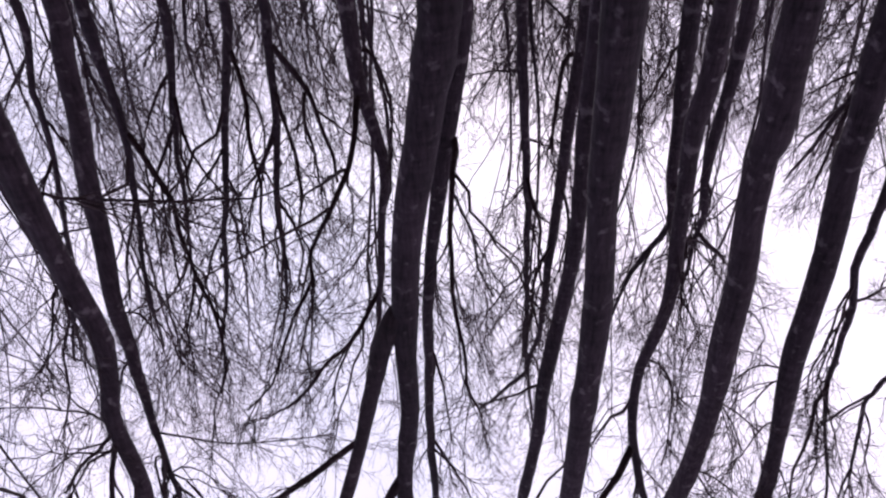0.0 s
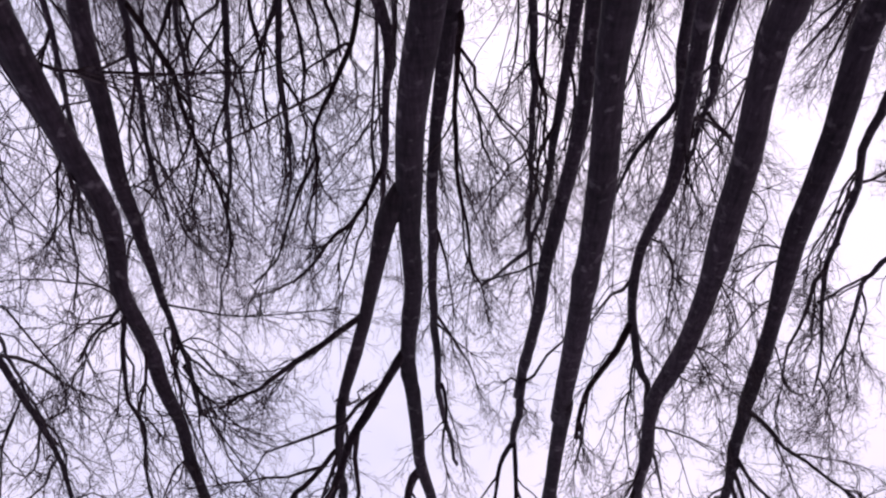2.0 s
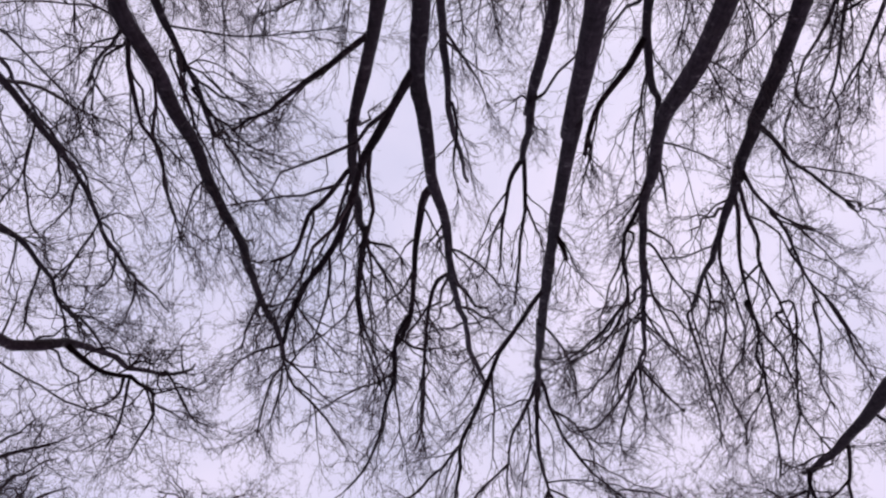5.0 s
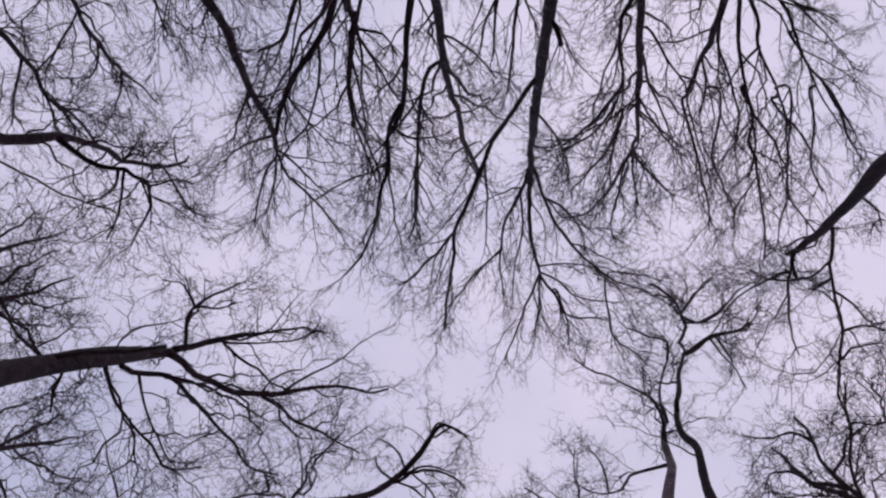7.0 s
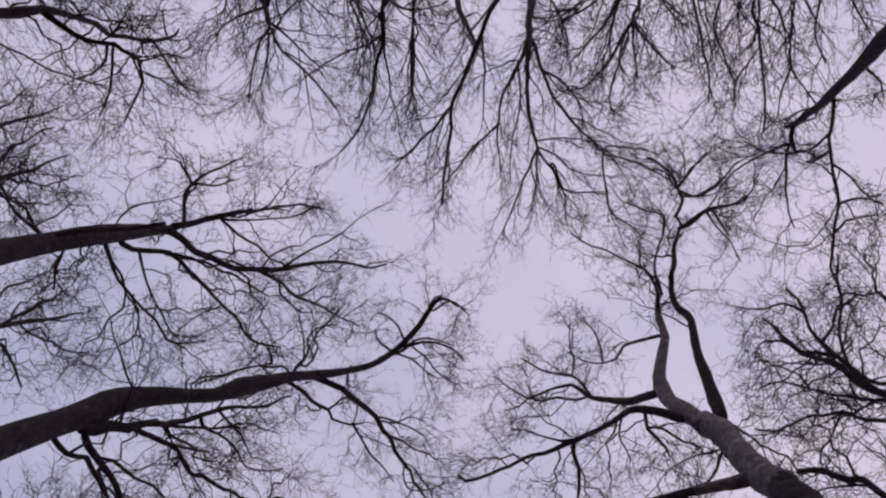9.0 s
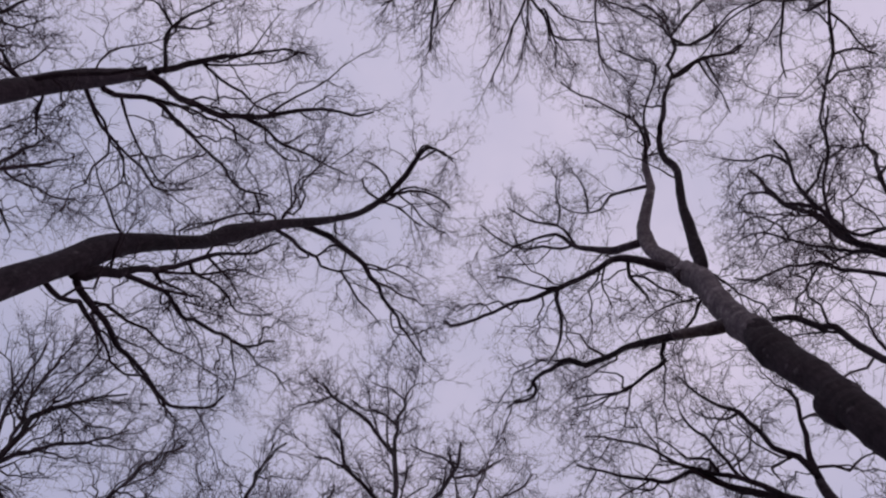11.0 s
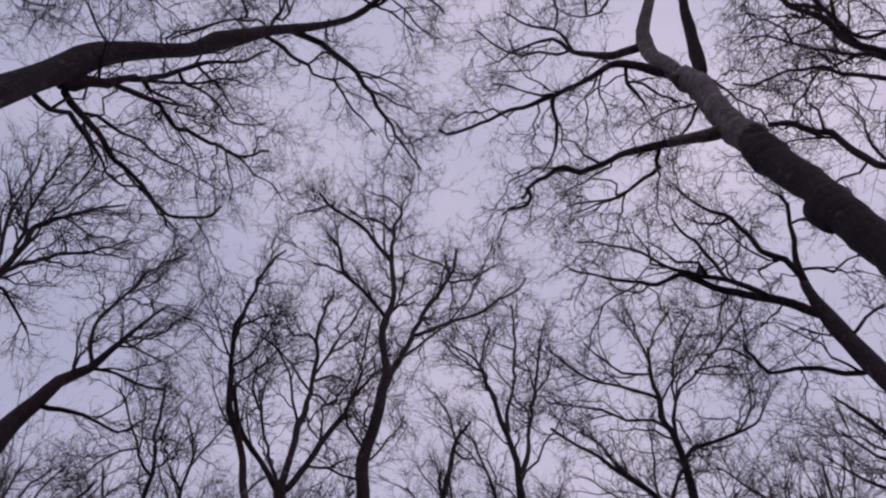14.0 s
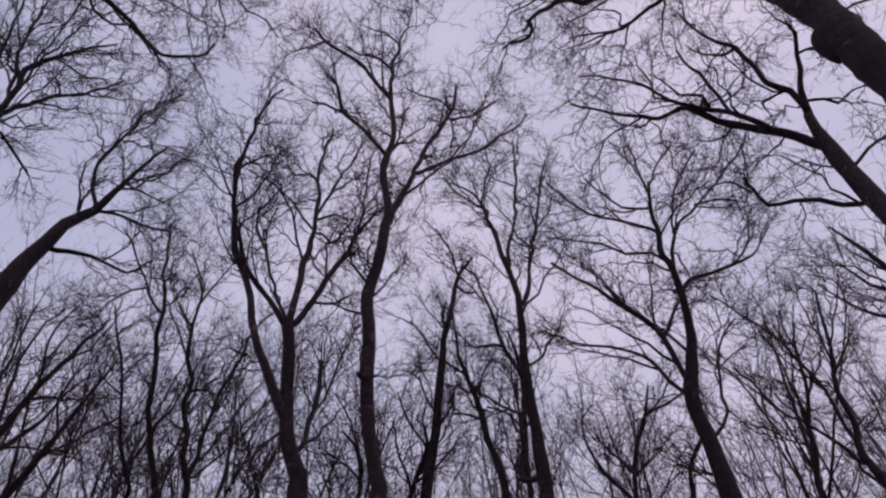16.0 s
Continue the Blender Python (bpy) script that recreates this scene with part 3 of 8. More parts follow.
t.crown(reach=1.2)
t = Tree('upright bare tree with a long thin cross branch', -3.35, -6.83, 0.9, upright=1.0)
t.stem((0.00, 0.00, 0.00, 0.110), (0.00, 0.00, 0.64, 0.092), (0.00, 0.00, 2.67, 0.087), (0.00, 0.00, 5.34, 0.085), (-0.06, 0.03, 5.81, 0.088), (-0.11, 0.06, 6.27, 0.090), (-0.18, 0.09, 6.73, 0.091), (-0.23, 0.12, 7.32, 0.090), (-0.29, 0.15, 7.89, 0.089), (-0.35, 0.19, 8.51, 0.081), (-0.36, 0.19, 9.15, 0.073), (-0.39, 0.20, 9.73, 0.063), (-0.42, 0.22, 10.25, 0.055), (-0.43, 0.23, 10.82, 0.043), (-0.47, 0.25, 11.43, 0.037), (-0.49, 0.26, 12.10, 0.035), (-0.53, 0.29, 12.81, 0.032), (-0.53, 0.28, 13.30, 0.025), (-0.44, 0.24, 13.04, 0.025), (-0.41, 0.22, 13.45, 0.017))
t.limb(0.019, 0.009, 1.0, (-0.22, 0.11, 7.03), (0.22, 0.03, 7.12), (0.72, -0.08, 7.23), (1.07, -0.20, 7.31), (1.32, -0.35, 7.37), (1.57, -0.59, 7.43))
t.limb(0.018, 0.008, 1.0, (-0.46, 0.25, 11.27), (-0.53, 0.27, 11.26), (-0.29, 0.27, 11.51), (-0.05, 0.42, 11.82), (0.19, 0.45, 12.06))
t.limb(0.023, 0.008, 1.0, (-0.48, 0.26, 11.93), (-0.52, 0.26, 11.92), (-0.31, 0.52, 12.24), (-0.20, 0.80, 12.54), (0.06, 0.99, 12.84), (0.26, 1.22, 13.12))
t.limb(0.021, 0.008, 1.0, (-0.45, 0.24, 11.05), (-0.53, 0.27, 11.04), (-0.43, 0.67, 11.41), (-0.33, 1.00, 11.71), (-0.22, 1.21, 11.93), (-0.04, 1.49, 12.21), (0.14, 1.83, 12.54))
t.limb(0.014, 0.007, 1.0, (-0.41, 0.22, 10.60), (-0.03, 0.27, 10.66), (0.32, 0.32, 10.71), (0.80, 0.27, 10.77), (1.20, 0.19, 10.83), (1.68, 0.05, 10.90))
t.limb(0.012, 0.006, 1.0, (-0.35, 0.19, 8.59), (-0.27, 0.12, 8.58), (-0.13, 0.07, 8.82), (-0.02, 0.17, 9.18))
t.limb(0.015, 0.008, 1.0, (-0.47, 0.25, 11.51), (-0.51, 0.27, 11.50), (-0.47, -0.06, 11.72), (-0.25, -0.17, 12.03), (-0.09, -0.16, 12.30))
t.limb(0.020, 0.008, 1.0, (-0.51, 0.27, 12.54), (-0.27, 0.32, 12.90), (-0.09, 0.43, 13.22), (0.17, 0.40, 13.54))
t.crown(reach=1.1)
t = Tree('slender bare tree parting into two thin stems', -4.97, -10.92, 0.9, upright=1.0)
t.stem((0.00, 0.00, 0.00, 0.118), (0.00, 0.00, 0.91, 0.098), (0.00, 0.00, 3.80, 0.093), (0.00, 0.00, 7.59, 0.090), (0.00, -0.00, 8.11, 0.078), (0.03, -0.01, 8.76, 0.064), (0.02, -0.01, 9.29, 0.058), (-0.10, 0.05, 10.25, 0.048), (-0.21, 0.10, 11.00, 0.040), (-0.32, 0.15, 11.82, 0.037), (-0.41, 0.19, 12.86, 0.029), (-0.42, 0.20, 13.66, 0.025))
t.limb(0.045, 0.020, 1.0, (0.02, -0.01, 9.22), (0.06, -0.01, 9.24), (0.24, 0.20, 9.39), (0.53, 0.50, 9.63), (0.75, 0.86, 9.87), (0.96, 1.31, 10.17), (1.14, 1.65, 10.41), (1.38, 2.07, 10.73), (1.54, 2.43, 10.99), (1.62, 2.82, 11.26), (1.57, 3.07, 11.44))
t.limb(0.024, 0.013, 1.0, (0.75, 0.86, 9.87), (0.85, 0.89, 10.11), (0.99, 0.78, 10.31), (1.23, 0.44, 10.67))
t.limb(0.030, 0.013, 1.0, (-0.11, 0.06, 10.35), (-0.15, 0.47, 10.68), (-0.19, 0.87, 11.02), (-0.13, 1.27, 11.35))
t.limb(0.024, 0.012, 1.0, (1.14, 1.65, 10.41), (1.10, 2.00, 10.74), (1.02, 2.28, 11.02), (1.10, 2.68, 11.41))
t.limb(0.020, 0.012, 1.0, (0.58, 0.59, 9.69), (0.59, 0.58, 9.67), (0.68, 1.07, 9.95), (0.88, 1.58, 10.26), (0.99, 1.93, 10.47))
t.crown(reach=1.3)
t = Tree('thin dark bare tree at the edge of a thicket', -6.15, -11.49, 0.85, upright=1.0)
t.stem((0.00, 0.00, 0.00, 0.088), (0.00, 0.00, 0.95, 0.073), (0.00, 0.00, 3.94, 0.069), (0.00, 0.00, 7.88, 0.067), (-0.11, 0.06, 8.48, 0.057), (-0.18, 0.10, 9.23, 0.051), (-0.24, 0.13, 9.94, 0.048), (-0.32, 0.18, 10.68, 0.045), (-0.48, 0.27, 11.57, 0.042), (-0.64, 0.37, 12.40, 0.039), (-0.87, 0.51, 13.39, 0.035), (-1.08, 0.65, 14.15, 0.026))
t.limb(0.032, 0.013, 1.0, (-0.07, 0.04, 8.26), (-0.09, 0.03, 8.22), (-0.36, -0.07, 8.56), (-0.79, -0.21, 9.02))
t.limb(0.031, 0.013, 1.0, (-0.24, 0.13, 9.94), (-0.40, 0.42, 10.26), (-0.44, 0.80, 10.63), (-0.54, 1.11, 10.94))
t.limb(0.033, 0.014, 1.0, (-0.54, 0.31, 11.88), (-0.55, 0.33, 11.90), (-0.73, 0.91, 12.26), (-0.70, 1.49, 12.61), (-0.79, 1.97, 12.90))
t.limb(0.025, 0.013, 1.0, (-0.18, 0.10, 9.23), (-0.16, 0.09, 9.23), (0.01, 0.20, 9.47), (0.22, 0.42, 9.84), (0.28, 0.74, 10.23))
t.crown(reach=1.3)
t = Tree('thin bare sapling tree with fine wispy twigs', -4.73, -13.18, 0.72, upright=1.0)
t.stem((0.00, 0.00, 0.00, 0.118), (0.00, 0.00, 1.06, 0.098), (0.00, 0.00, 4.43, 0.094), (0.00, 0.00, 8.86, 0.091), (-0.11, 0.04, 9.56, 0.070), (-0.23, 0.08, 10.30, 0.058), (-0.39, 0.15, 11.21, 0.050), (-0.45, 0.17, 12.09, 0.042), (-0.55, 0.21, 13.03, 0.032), (-0.70, 0.27, 14.02, 0.022))
t.limb(0.038, 0.014, 1.0, (-0.18, 0.07, 10.02), (-0.19, 0.05, 9.99), (-0.00, 0.52, 10.24), (0.22, 0.96, 10.50), (0.47, 1.28, 10.73), (0.80, 1.55, 10.99))
t.limb(0.039, 0.015, 1.0, (-0.28, 0.10, 10.52), (-0.44, 0.31, 10.85), (-0.62, 0.51, 11.18), (-0.75, 0.93, 11.72))
t.limb(0.037, 0.014, 1.0, (-0.09, 0.03, 9.46), (-0.33, 0.25, 9.75), (-0.50, 0.57, 10.08), (-0.56, 1.00, 10.46))
t.crown(reach=1.3)
t = Tree('slender bare tree with a drooping side branch', -3.58, -12.50, 0.72, upright=1.0)
t.stem((0.00, 0.00, 0.00, 0.112), (0.00, 0.00, 1.02, 0.093), (0.00, 0.00, 4.25, 0.089), (0.00, 0.00, 8.50, 0.086), (-0.17, 0.05, 9.26, 0.076), (-0.32, 0.10, 9.97, 0.069), (-0.46, 0.14, 10.85, 0.062), (-0.62, 0.19, 11.67, 0.055), (-0.75, 0.24, 12.28, 0.051), (-0.88, 0.29, 13.22, 0.042), (-1.12, 0.38, 14.35, 0.033), (-1.39, 0.49, 15.57, 0.023))
t.limb(0.044, 0.016, 1.0, (-0.06, 0.02, 8.79), (-0.03, 0.01, 8.79), (0.19, 0.49, 8.99), (0.36, 1.15, 9.27), (0.47, 1.75, 9.55), (0.63, 2.16, 9.76), (0.68, 2.70, 10.04), (0.77, 3.15, 10.29))
t.limb(0.033, 0.014, 1.0, (-0.42, 0.12, 10.51), (-0.64, 0.33, 10.82), (-0.92, 0.45, 11.08), (-1.12, 0.82, 11.51))
t.limb(0.034, 0.014, 1.0, (-0.50, 0.15, 11.05), (-0.50, 0.17, 11.07), (-0.30, 0.43, 11.35), (-0.20, 0.79, 11.68), (-0.15, 1.22, 12.07))
t.limb(0.030, 0.015, 1.0, (-0.73, 0.24, 12.21), (-0.99, 0.68, 12.57), (-1.07, 1.09, 12.86), (-1.14, 1.59, 13.21))
t.crown(reach=1.3)
t = Tree('slender bare tree with long arching side branches', -2.76, -11.68, 0.72, upright=1.0)
t.stem((0.00, 0.00, 0.00, 0.094), (0.00, 0.00, 0.97, 0.078), (0.00, 0.00, 4.03, 0.075), (0.00, 0.00, 8.06, 0.072), (-0.06, 0.01, 8.79, 0.067), (-0.12, 0.03, 9.68, 0.061), (-0.23, 0.06, 10.53, 0.055), (-0.37, 0.09, 11.46, 0.047), (-0.40, 0.10, 12.16, 0.039), (-0.45, 0.11, 13.04, 0.030), (-0.66, 0.18, 14.02, 0.021))
t.limb(0.049, 0.017, 1.0, (-0.00, -0.00, 8.24), (0.18, 0.04, 8.49), (0.44, 0.19, 8.88), (0.62, 0.45, 9.30), (0.80, 0.71, 9.73), (0.88, 0.93, 10.04))
t.limb(0.038, 0.012, 1.0, (-0.07, 0.02, 9.01), (-0.06, 0.00, 8.99), (0.16, 0.51, 9.35), (0.30, 0.94, 9.66), (0.39, 1.42, 10.01), (0.36, 1.75, 10.26), (0.52, 2.00, 10.49))
t.limb(0.035, 0.013, 1.0, (-0.14, 0.03, 9.78), (-0.39, 0.25, 10.16), (-0.54, 0.58, 10.57), (-0.65, 0.91, 10.98))
t.limb(0.029, 0.012, 1.0, (0.46, 0.22, 8.93), (0.44, 0.21, 8.91), (0.48, 0.59, 9.20), (0.61, 0.97, 9.53), (0.69, 1.42, 9.91))
t.limb(0.028, 0.014, 1.0, (-0.32, 0.08, 11.10), (-0.06, 0.32, 11.39), (0.08, 0.68, 11.69), (0.04, 1.19, 12.10))
t.crown(reach=1.3)
t = Tree('very slim straight bare tree with sparse twigs', 0.90, -11.97, 0.72, upright=1.0)
t.stem((0.00, 0.00, 0.00, 0.112), (-0.00, 0.00, 0.99, 0.093), (-0.00, 0.00, 4.15, 0.089), (-0.00, 0.00, 8.29, 0.086), (0.06, 0.00, 9.14, 0.077), (0.10, 0.01, 9.97, 0.071), (0.15, 0.01, 10.86, 0.065), (0.20, 0.02, 11.71, 0.058), (0.20, 0.02, 12.77, 0.056), (0.23, 0.02, 13.78, 0.048), (0.25, 0.02, 14.89, 0.044), (0.34, 0.03, 16.27, 0.035), (0.45, 0.04, 17.61, 0.024))
t.limb(0.037, 0.013, 1.0, (0.16, 0.02, 10.97), (0.23, 0.62, 11.20), (0.31, 1.00, 11.36), (0.24, 1.55, 11.58), (0.31, 1.99, 11.77))
t.limb(0.023, 0.009, 1.0, (0.11, 0.01, 10.19), (0.39, -0.18, 10.44), (0.64, -0.28, 10.69))
t.limb(0.024, 0.010, 1.0, (0.16, 0.02, 11.09), (-0.06, 0.04, 11.43), (-0.24, 0.03, 11.69))
t.limb(0.021, 0.009, 1.0, (0.05, 0.00, 9.04), (0.05, -0.02, 9.00), (-0.37, -0.38, 9.19), (-0.85, -0.66, 9.40))
t.limb(0.032, 0.016, 1.0, (0.23, 0.01, 13.64), (0.38, 0.28, 13.97), (0.48, 0.71, 14.44))
t.crown()
t = Tree('slim bare tree with a gently curved dark stem', 1.65, -10.87, 0.6, upright=1.0)
t.stem((0.00, 0.00, 0.00, 0.136), (0.00, -0.00, 0.92, 0.113), (0.00, -0.00, 3.85, 0.108), (0.00, -0.00, 7.70, 0.104), (-0.06, -0.01, 8.48, 0.101), (-0.12, -0.02, 9.33, 0.098), (-0.17, -0.02, 10.27, 0.090), (-0.23, -0.03, 11.19, 0.081), (-0.29, -0.04, 12.06, 0.070), (-0.31, -0.04, 12.87, 0.058), (-0.38, -0.05, 13.76, 0.046), (-0.55, -0.07, 14.72, 0.037), (-1.00, -0.11, 15.43, 0.033), (-1.44, -0.12, 15.98, 0.022))
t.limb(0.037, 0.014, 1.0, (-0.26, -0.04, 11.52), (-0.26, -0.02, 11.54), (-0.40, 0.18, 11.72), (-0.54, 0.46, 11.96), (-0.60, 0.82, 12.24), (-0.74, 1.16, 12.54))
t.limb(0.034, 0.015, 1.0, (-0.03, -0.00, 8.09), (-0.16, -0.04, 8.05), (-0.31, 0.18, 8.35), (-0.38, 0.47, 8.70), (-0.46, 0.76, 9.05))
t.limb(0.030, 0.013, 1.0, (-0.17, -0.02, 10.27), (-0.08, 0.33, 10.64), (-0.13, 0.63, 10.95), (-0.22, 0.92, 11.27))
t.crown()
t = Tree('tall bare tree with a grey trunk forking high up', 1.40, -8.39, 0.85, upright=1.0)
t.stem((0.00, 0.00, 0.00, 0.127), (0.00, 0.00, 0.76, 0.106), (0.00, 0.00, 3.15, 0.101), (0.00, 0.00, 6.30, 0.098), (-0.01, -0.00, 6.83, 0.096), (-0.03, -0.00, 7.49, 0.092), (-0.01, -0.00, 8.25, 0.091), (-0.03, -0.00, 9.11, 0.097), (-0.09, -0.01, 10.10, 0.103), (-0.20, -0.03, 11.12, 0.102), (-0.29, -0.04, 12.14, 0.096), (-0.35, -0.05, 13.44, 0.090), (-0.47, -0.07, 14.79, 0.082), (-0.58, -0.08, 15.93, 0.071), (-0.50, -0.07, 15.24, 0.069), (-0.54, -0.07, 16.65, 0.069), (-0.58, -0.08, 17.69, 0.062))
t.limb(0.051, 0.024, 1.0, (-0.58, -0.08, 17.69), (-0.78, 0.08, 17.99), (-0.89, 0.48, 18.49), (-1.00, 0.97, 19.09), (-1.06, 1.50, 19.69))
t.limb(0.051, 0.024, 1.0, (-0.58, -0.08, 17.69), (-0.57, -0.05, 17.70), (-0.53, 0.58, 18.27), (-0.60, 1.12, 18.75), (-0.68, 1.68, 19.23), (-0.75, 2.26, 19.70))
t.limb(0.029, 0.012, 1.0, (-0.53, 0.58, 18.27), (-0.55, 0.58, 18.27), (-0.30, 0.94, 18.89), (-0.12, 1.16, 19.27))
t.limb(0.029, 0.012, 1.0, (-0.93, 0.66, 18.72), (-0.94, 0.63, 18.70), (-1.24, 1.05, 19.20), (-1.36, 1.51, 19.65), (-1.60, 1.67, 19.90))
t.limb(0.025, 0.016, 1.0, (-0.52, -0.07, 15.77), (-0.53, -0.05, 15.79), (-0.66, -0.54, 16.10), (-0.81, -0.54, 16.29))
t.limb(0.025, 0.013, 1.0, (-0.29, -0.04, 12.14), (-0.38, -0.08, 12.12), (-0.66, -0.14, 12.39), (-0.99, -0.26, 12.68), (-1.25, -0.28, 12.92))
t.crown(reach=1.15)
t = Tree('stout tall bare tree with spotted bark and high crown', 1.08, -5.49, 1.25, upright=1.0)
t.stem((0.00, 0.00, 0.00, 0.225), (0.00, 0.00, 0.56, 0.187), (0.00, 0.00, 2.34, 0.178), (0.00, 0.00, 4.68, 0.173), (-0.00, -0.00, 5.12, 0.158), (0.00, 0.00, 5.60, 0.142), (-0.01, -0.00, 5.96, 0.136), (0.02, 0.00, 6.52, 0.133), (0.06, 0.01, 7.35, 0.133), (0.06, 0.01, 8.04, 0.128), (0.04, 0.01, 8.72, 0.122), (0.03, 0.01, 9.51, 0.122), (0.01, 0.00, 10.40, 0.115), (-0.02, -0.00, 11.44, 0.110), (0.02, 0.00, 10.97, 0.104), (0.01, 0.00, 11.97, 0.105), (-0.00, -0.00, 13.34, 0.096), (0.01, 0.00, 14.80, 0.097), (0.03, 0.01, 16.58, 0.094), (0.06, 0.01, 18.46, 0.087), (0.14, 0.03, 20.76, 0.086), (0.05, 0.01, 18.87, 0.089), (0.13, 0.03, 21.30, 0.076), (0.21, 0.05, 23.29, 0.069), (0.30, 0.07, 25.04, 0.060))
t.limb(0.043, 0.039, 1.0, (0.01, 0.00, 14.43), (0.05, 0.04, 14.44), (0.15, 0.27, 14.50), (0.19, 0.43, 14.54))
t.limb(0.050, 0.024, 1.0, (0.04, 0.01, 17.05), (-0.01, 0.02, 17.06), (-0.40, 0.43, 17.54), (-0.70, 0.79, 17.92), (-0.97, 1.18, 18.29), (-1.13, 1.54, 18.60), (-1.36, 2.02, 18.99), (-1.53, 2.31, 19.24), (-1.60, 2.92, 19.68), (-1.74, 3.66, 20.19), (-1.81, 4.22, 20.56))
t.limb(0.028, 0.018, 1.0, (-1.53, 2.31, 19.24), (-1.53, 2.33, 19.24), (-1.94, 2.75, 19.63), (-2.42, 3.16, 20.02), (-2.73, 3.36, 20.24))
t.limb(0.056, 0.029, 1.0, (0.21, 0.06, 23.51), (0.05, 0.48, 23.86), (-0.22, 0.97, 24.29), (-0.43, 1.35, 24.62), (-0.50, 1.87, 25.01))
t.limb(0.029, 0.015, 1.0, (-0.50, 1.87, 25.01), (-1.17, 2.43, 25.26), (-1.62, 3.00, 25.47), (-1.93, 3.36, 25.61))
t.limb(0.029, 0.015, 1.0, (-0.50, 1.87, 25.01), (-0.49, 1.84, 25.00), (-0.52, 2.43, 25.31), (-0.43, 2.99, 25.60))
t.limb(0.065, 0.039, 1.0, (0.27, 0.07, 24.38), (0.25, 0.82, 25.04), (0.34, 1.48, 25.59), (0.52, 2.17, 26.15), (0.60, 2.45, 26.38))
t.limb(0.039, 0.016, 1.0, (0.58, 2.38, 26.32), (0.55, 2.38, 26.33), (0.45, 2.60, 26.43), (0.14, 3.34, 26.76), (-0.17, 4.10, 27.09), (-0.41, 4.64, 27.33))
t.limb(0.031, 0.016, 1.0, (0.57, 2.38, 26.33), (0.54, 3.48, 27.01), (0.47, 4.01, 27.33))
t.limb(0.039, 0.016, 1.0, (0.57, 2.38, 26.33), (1.08, 3.04, 26.72), (1.37, 3.64, 27.04), (1.42, 4.25, 27.33))
t.limb(0.048, 0.015, 1.0, (0.21, 0.05, 23.29), (0.24, 0.05, 23.28), (0.52, 0.69, 23.57), (0.81, 1.35, 23.86), (1.24, 1.88, 24.13), (1.82, 2.41, 24.43), (2.27, 2.68, 24.62), (3.02, 2.94, 24.91), (3.62, 3.21, 25.14), (4.00, 3.42, 25.28))
t.limb(0.023, 0.016, 1.0, (0.52, 2.17, 26.15), (1.31, 2.06, 26.41), (2.11, 2.11, 26.65))
t.limb(0.031, 0.016, 1.0, (0.57, 2.31, 26.27), (1.07, 2.52, 26.45), (1.46, 2.90, 26.64), (2.10, 3.03, 26.86), (2.75, 3.10, 27.07))
t.limb(0.028, 0.015, 1.0, (-0.01, 0.60, 23.97), (0.06, 1.40, 24.34), (-0.08, 2.08, 24.66), (-0.22, 2.77, 24.97))
t.limb(0.035, 0.015, 1.0, (0.60, 0.86, 23.65), (0.59, 0.82, 23.64), (1.11, 1.04, 24.01), (1.57, 1.54, 24.47), (1.67, 2.06, 24.84))
t.limb(0.029, 0.012, 1.0, (0.09, 0.02, 19.33), (0.11, -0.01, 19.31), (0.44, 0.25, 19.65), (0.76, 0.73, 20.10), (0.84, 1.25, 20.51))
t.limb(0.029, 0.015, 1.0, (2.16, 2.61, 24.57), (2.13, 2.63, 24.58), (2.24, 3.59, 25.03), (2.41, 4.16, 25.29), (3.04, 4.59, 25.60), (3.36, 4.89, 25.78))
t.limb(0.039, 0.024, 1.0, (0.89, 2.79, 26.57), (1.01, 2.75, 26.56), (1.34, 3.43, 26.94), (2.25, 3.48, 27.36))
t.limb(0.029, 0.015, 1.0, (2.16, 2.61, 24.57), (2.20, 2.56, 24.56), (3.13, 2.58, 25.04), (3.77, 2.70, 25.36))
t.limb(0.025, 0.013, 1.0, (0.14, 0.03, 21.55), (0.33, 0.08, 21.55), (0.87, -0.10, 22.00), (1.30, -0.32, 22.35))
t.crown(reach=1.1)
t = Tree('crooked bare tree with a bent upper trunk', 2.42, -7.63, 0.8, upright=1.0)
t.stem((0.00, 0.00, 0.00, 0.149), (-0.00, 0.00, 0.71, 0.124), (-0.00, 0.00, 2.95, 0.118), (-0.00, 0.00, 5.90, 0.115), (-0.01, -0.00, 6.51, 0.115), (-0.07, -0.02, 6.99, 0.106), (-0.04, -0.01, 7.67, 0.097), (-0.02, -0.01, 8.45, 0.091), (0.02, 0.01, 9.23, 0.090), (-0.03, -0.01, 9.93, 0.080), (-0.14, -0.04, 10.61, 0.077), (-0.18, -0.06, 11.34, 0.069), (-0.12, -0.04, 12.23, 0.065), (0.04, 0.01, 13.03, 0.063), (0.21, 0.07, 13.72, 0.057), (0.33, 0.11, 13.95, 0.049), (0.45, 0.16, 14.95, 0.038), (0.71, 0.26, 15.98, 0.030), (1.00, 0.39, 17.12, 0.021))
t.limb(0.058, 0.033, 1.0, (-0.06, -0.02, 12.53), (-0.08, -0.04, 12.52), (-0.28, 0.29, 12.75), (-0.56, 0.53, 12.98), (-0.77, 0.79, 13.18), (-0.86, 1.14, 13.39), (-0.91, 1.34, 13.52))
t.limb(0.021, 0.013, 1.0, (-0.86, 1.14, 13.39), (-0.84, 1.13, 13.38), (-0.82, 1.32, 13.71), (-0.88, 1.46, 13.98))
t.limb(0.019, 0.010, 1.0, (-0.02, -0.01, 8.45), (-0.02, 0.02, 8.47), (0.23, -0.12, 8.68), (0.45, -0.21, 8.86), (0.66, -0.25, 9.07))
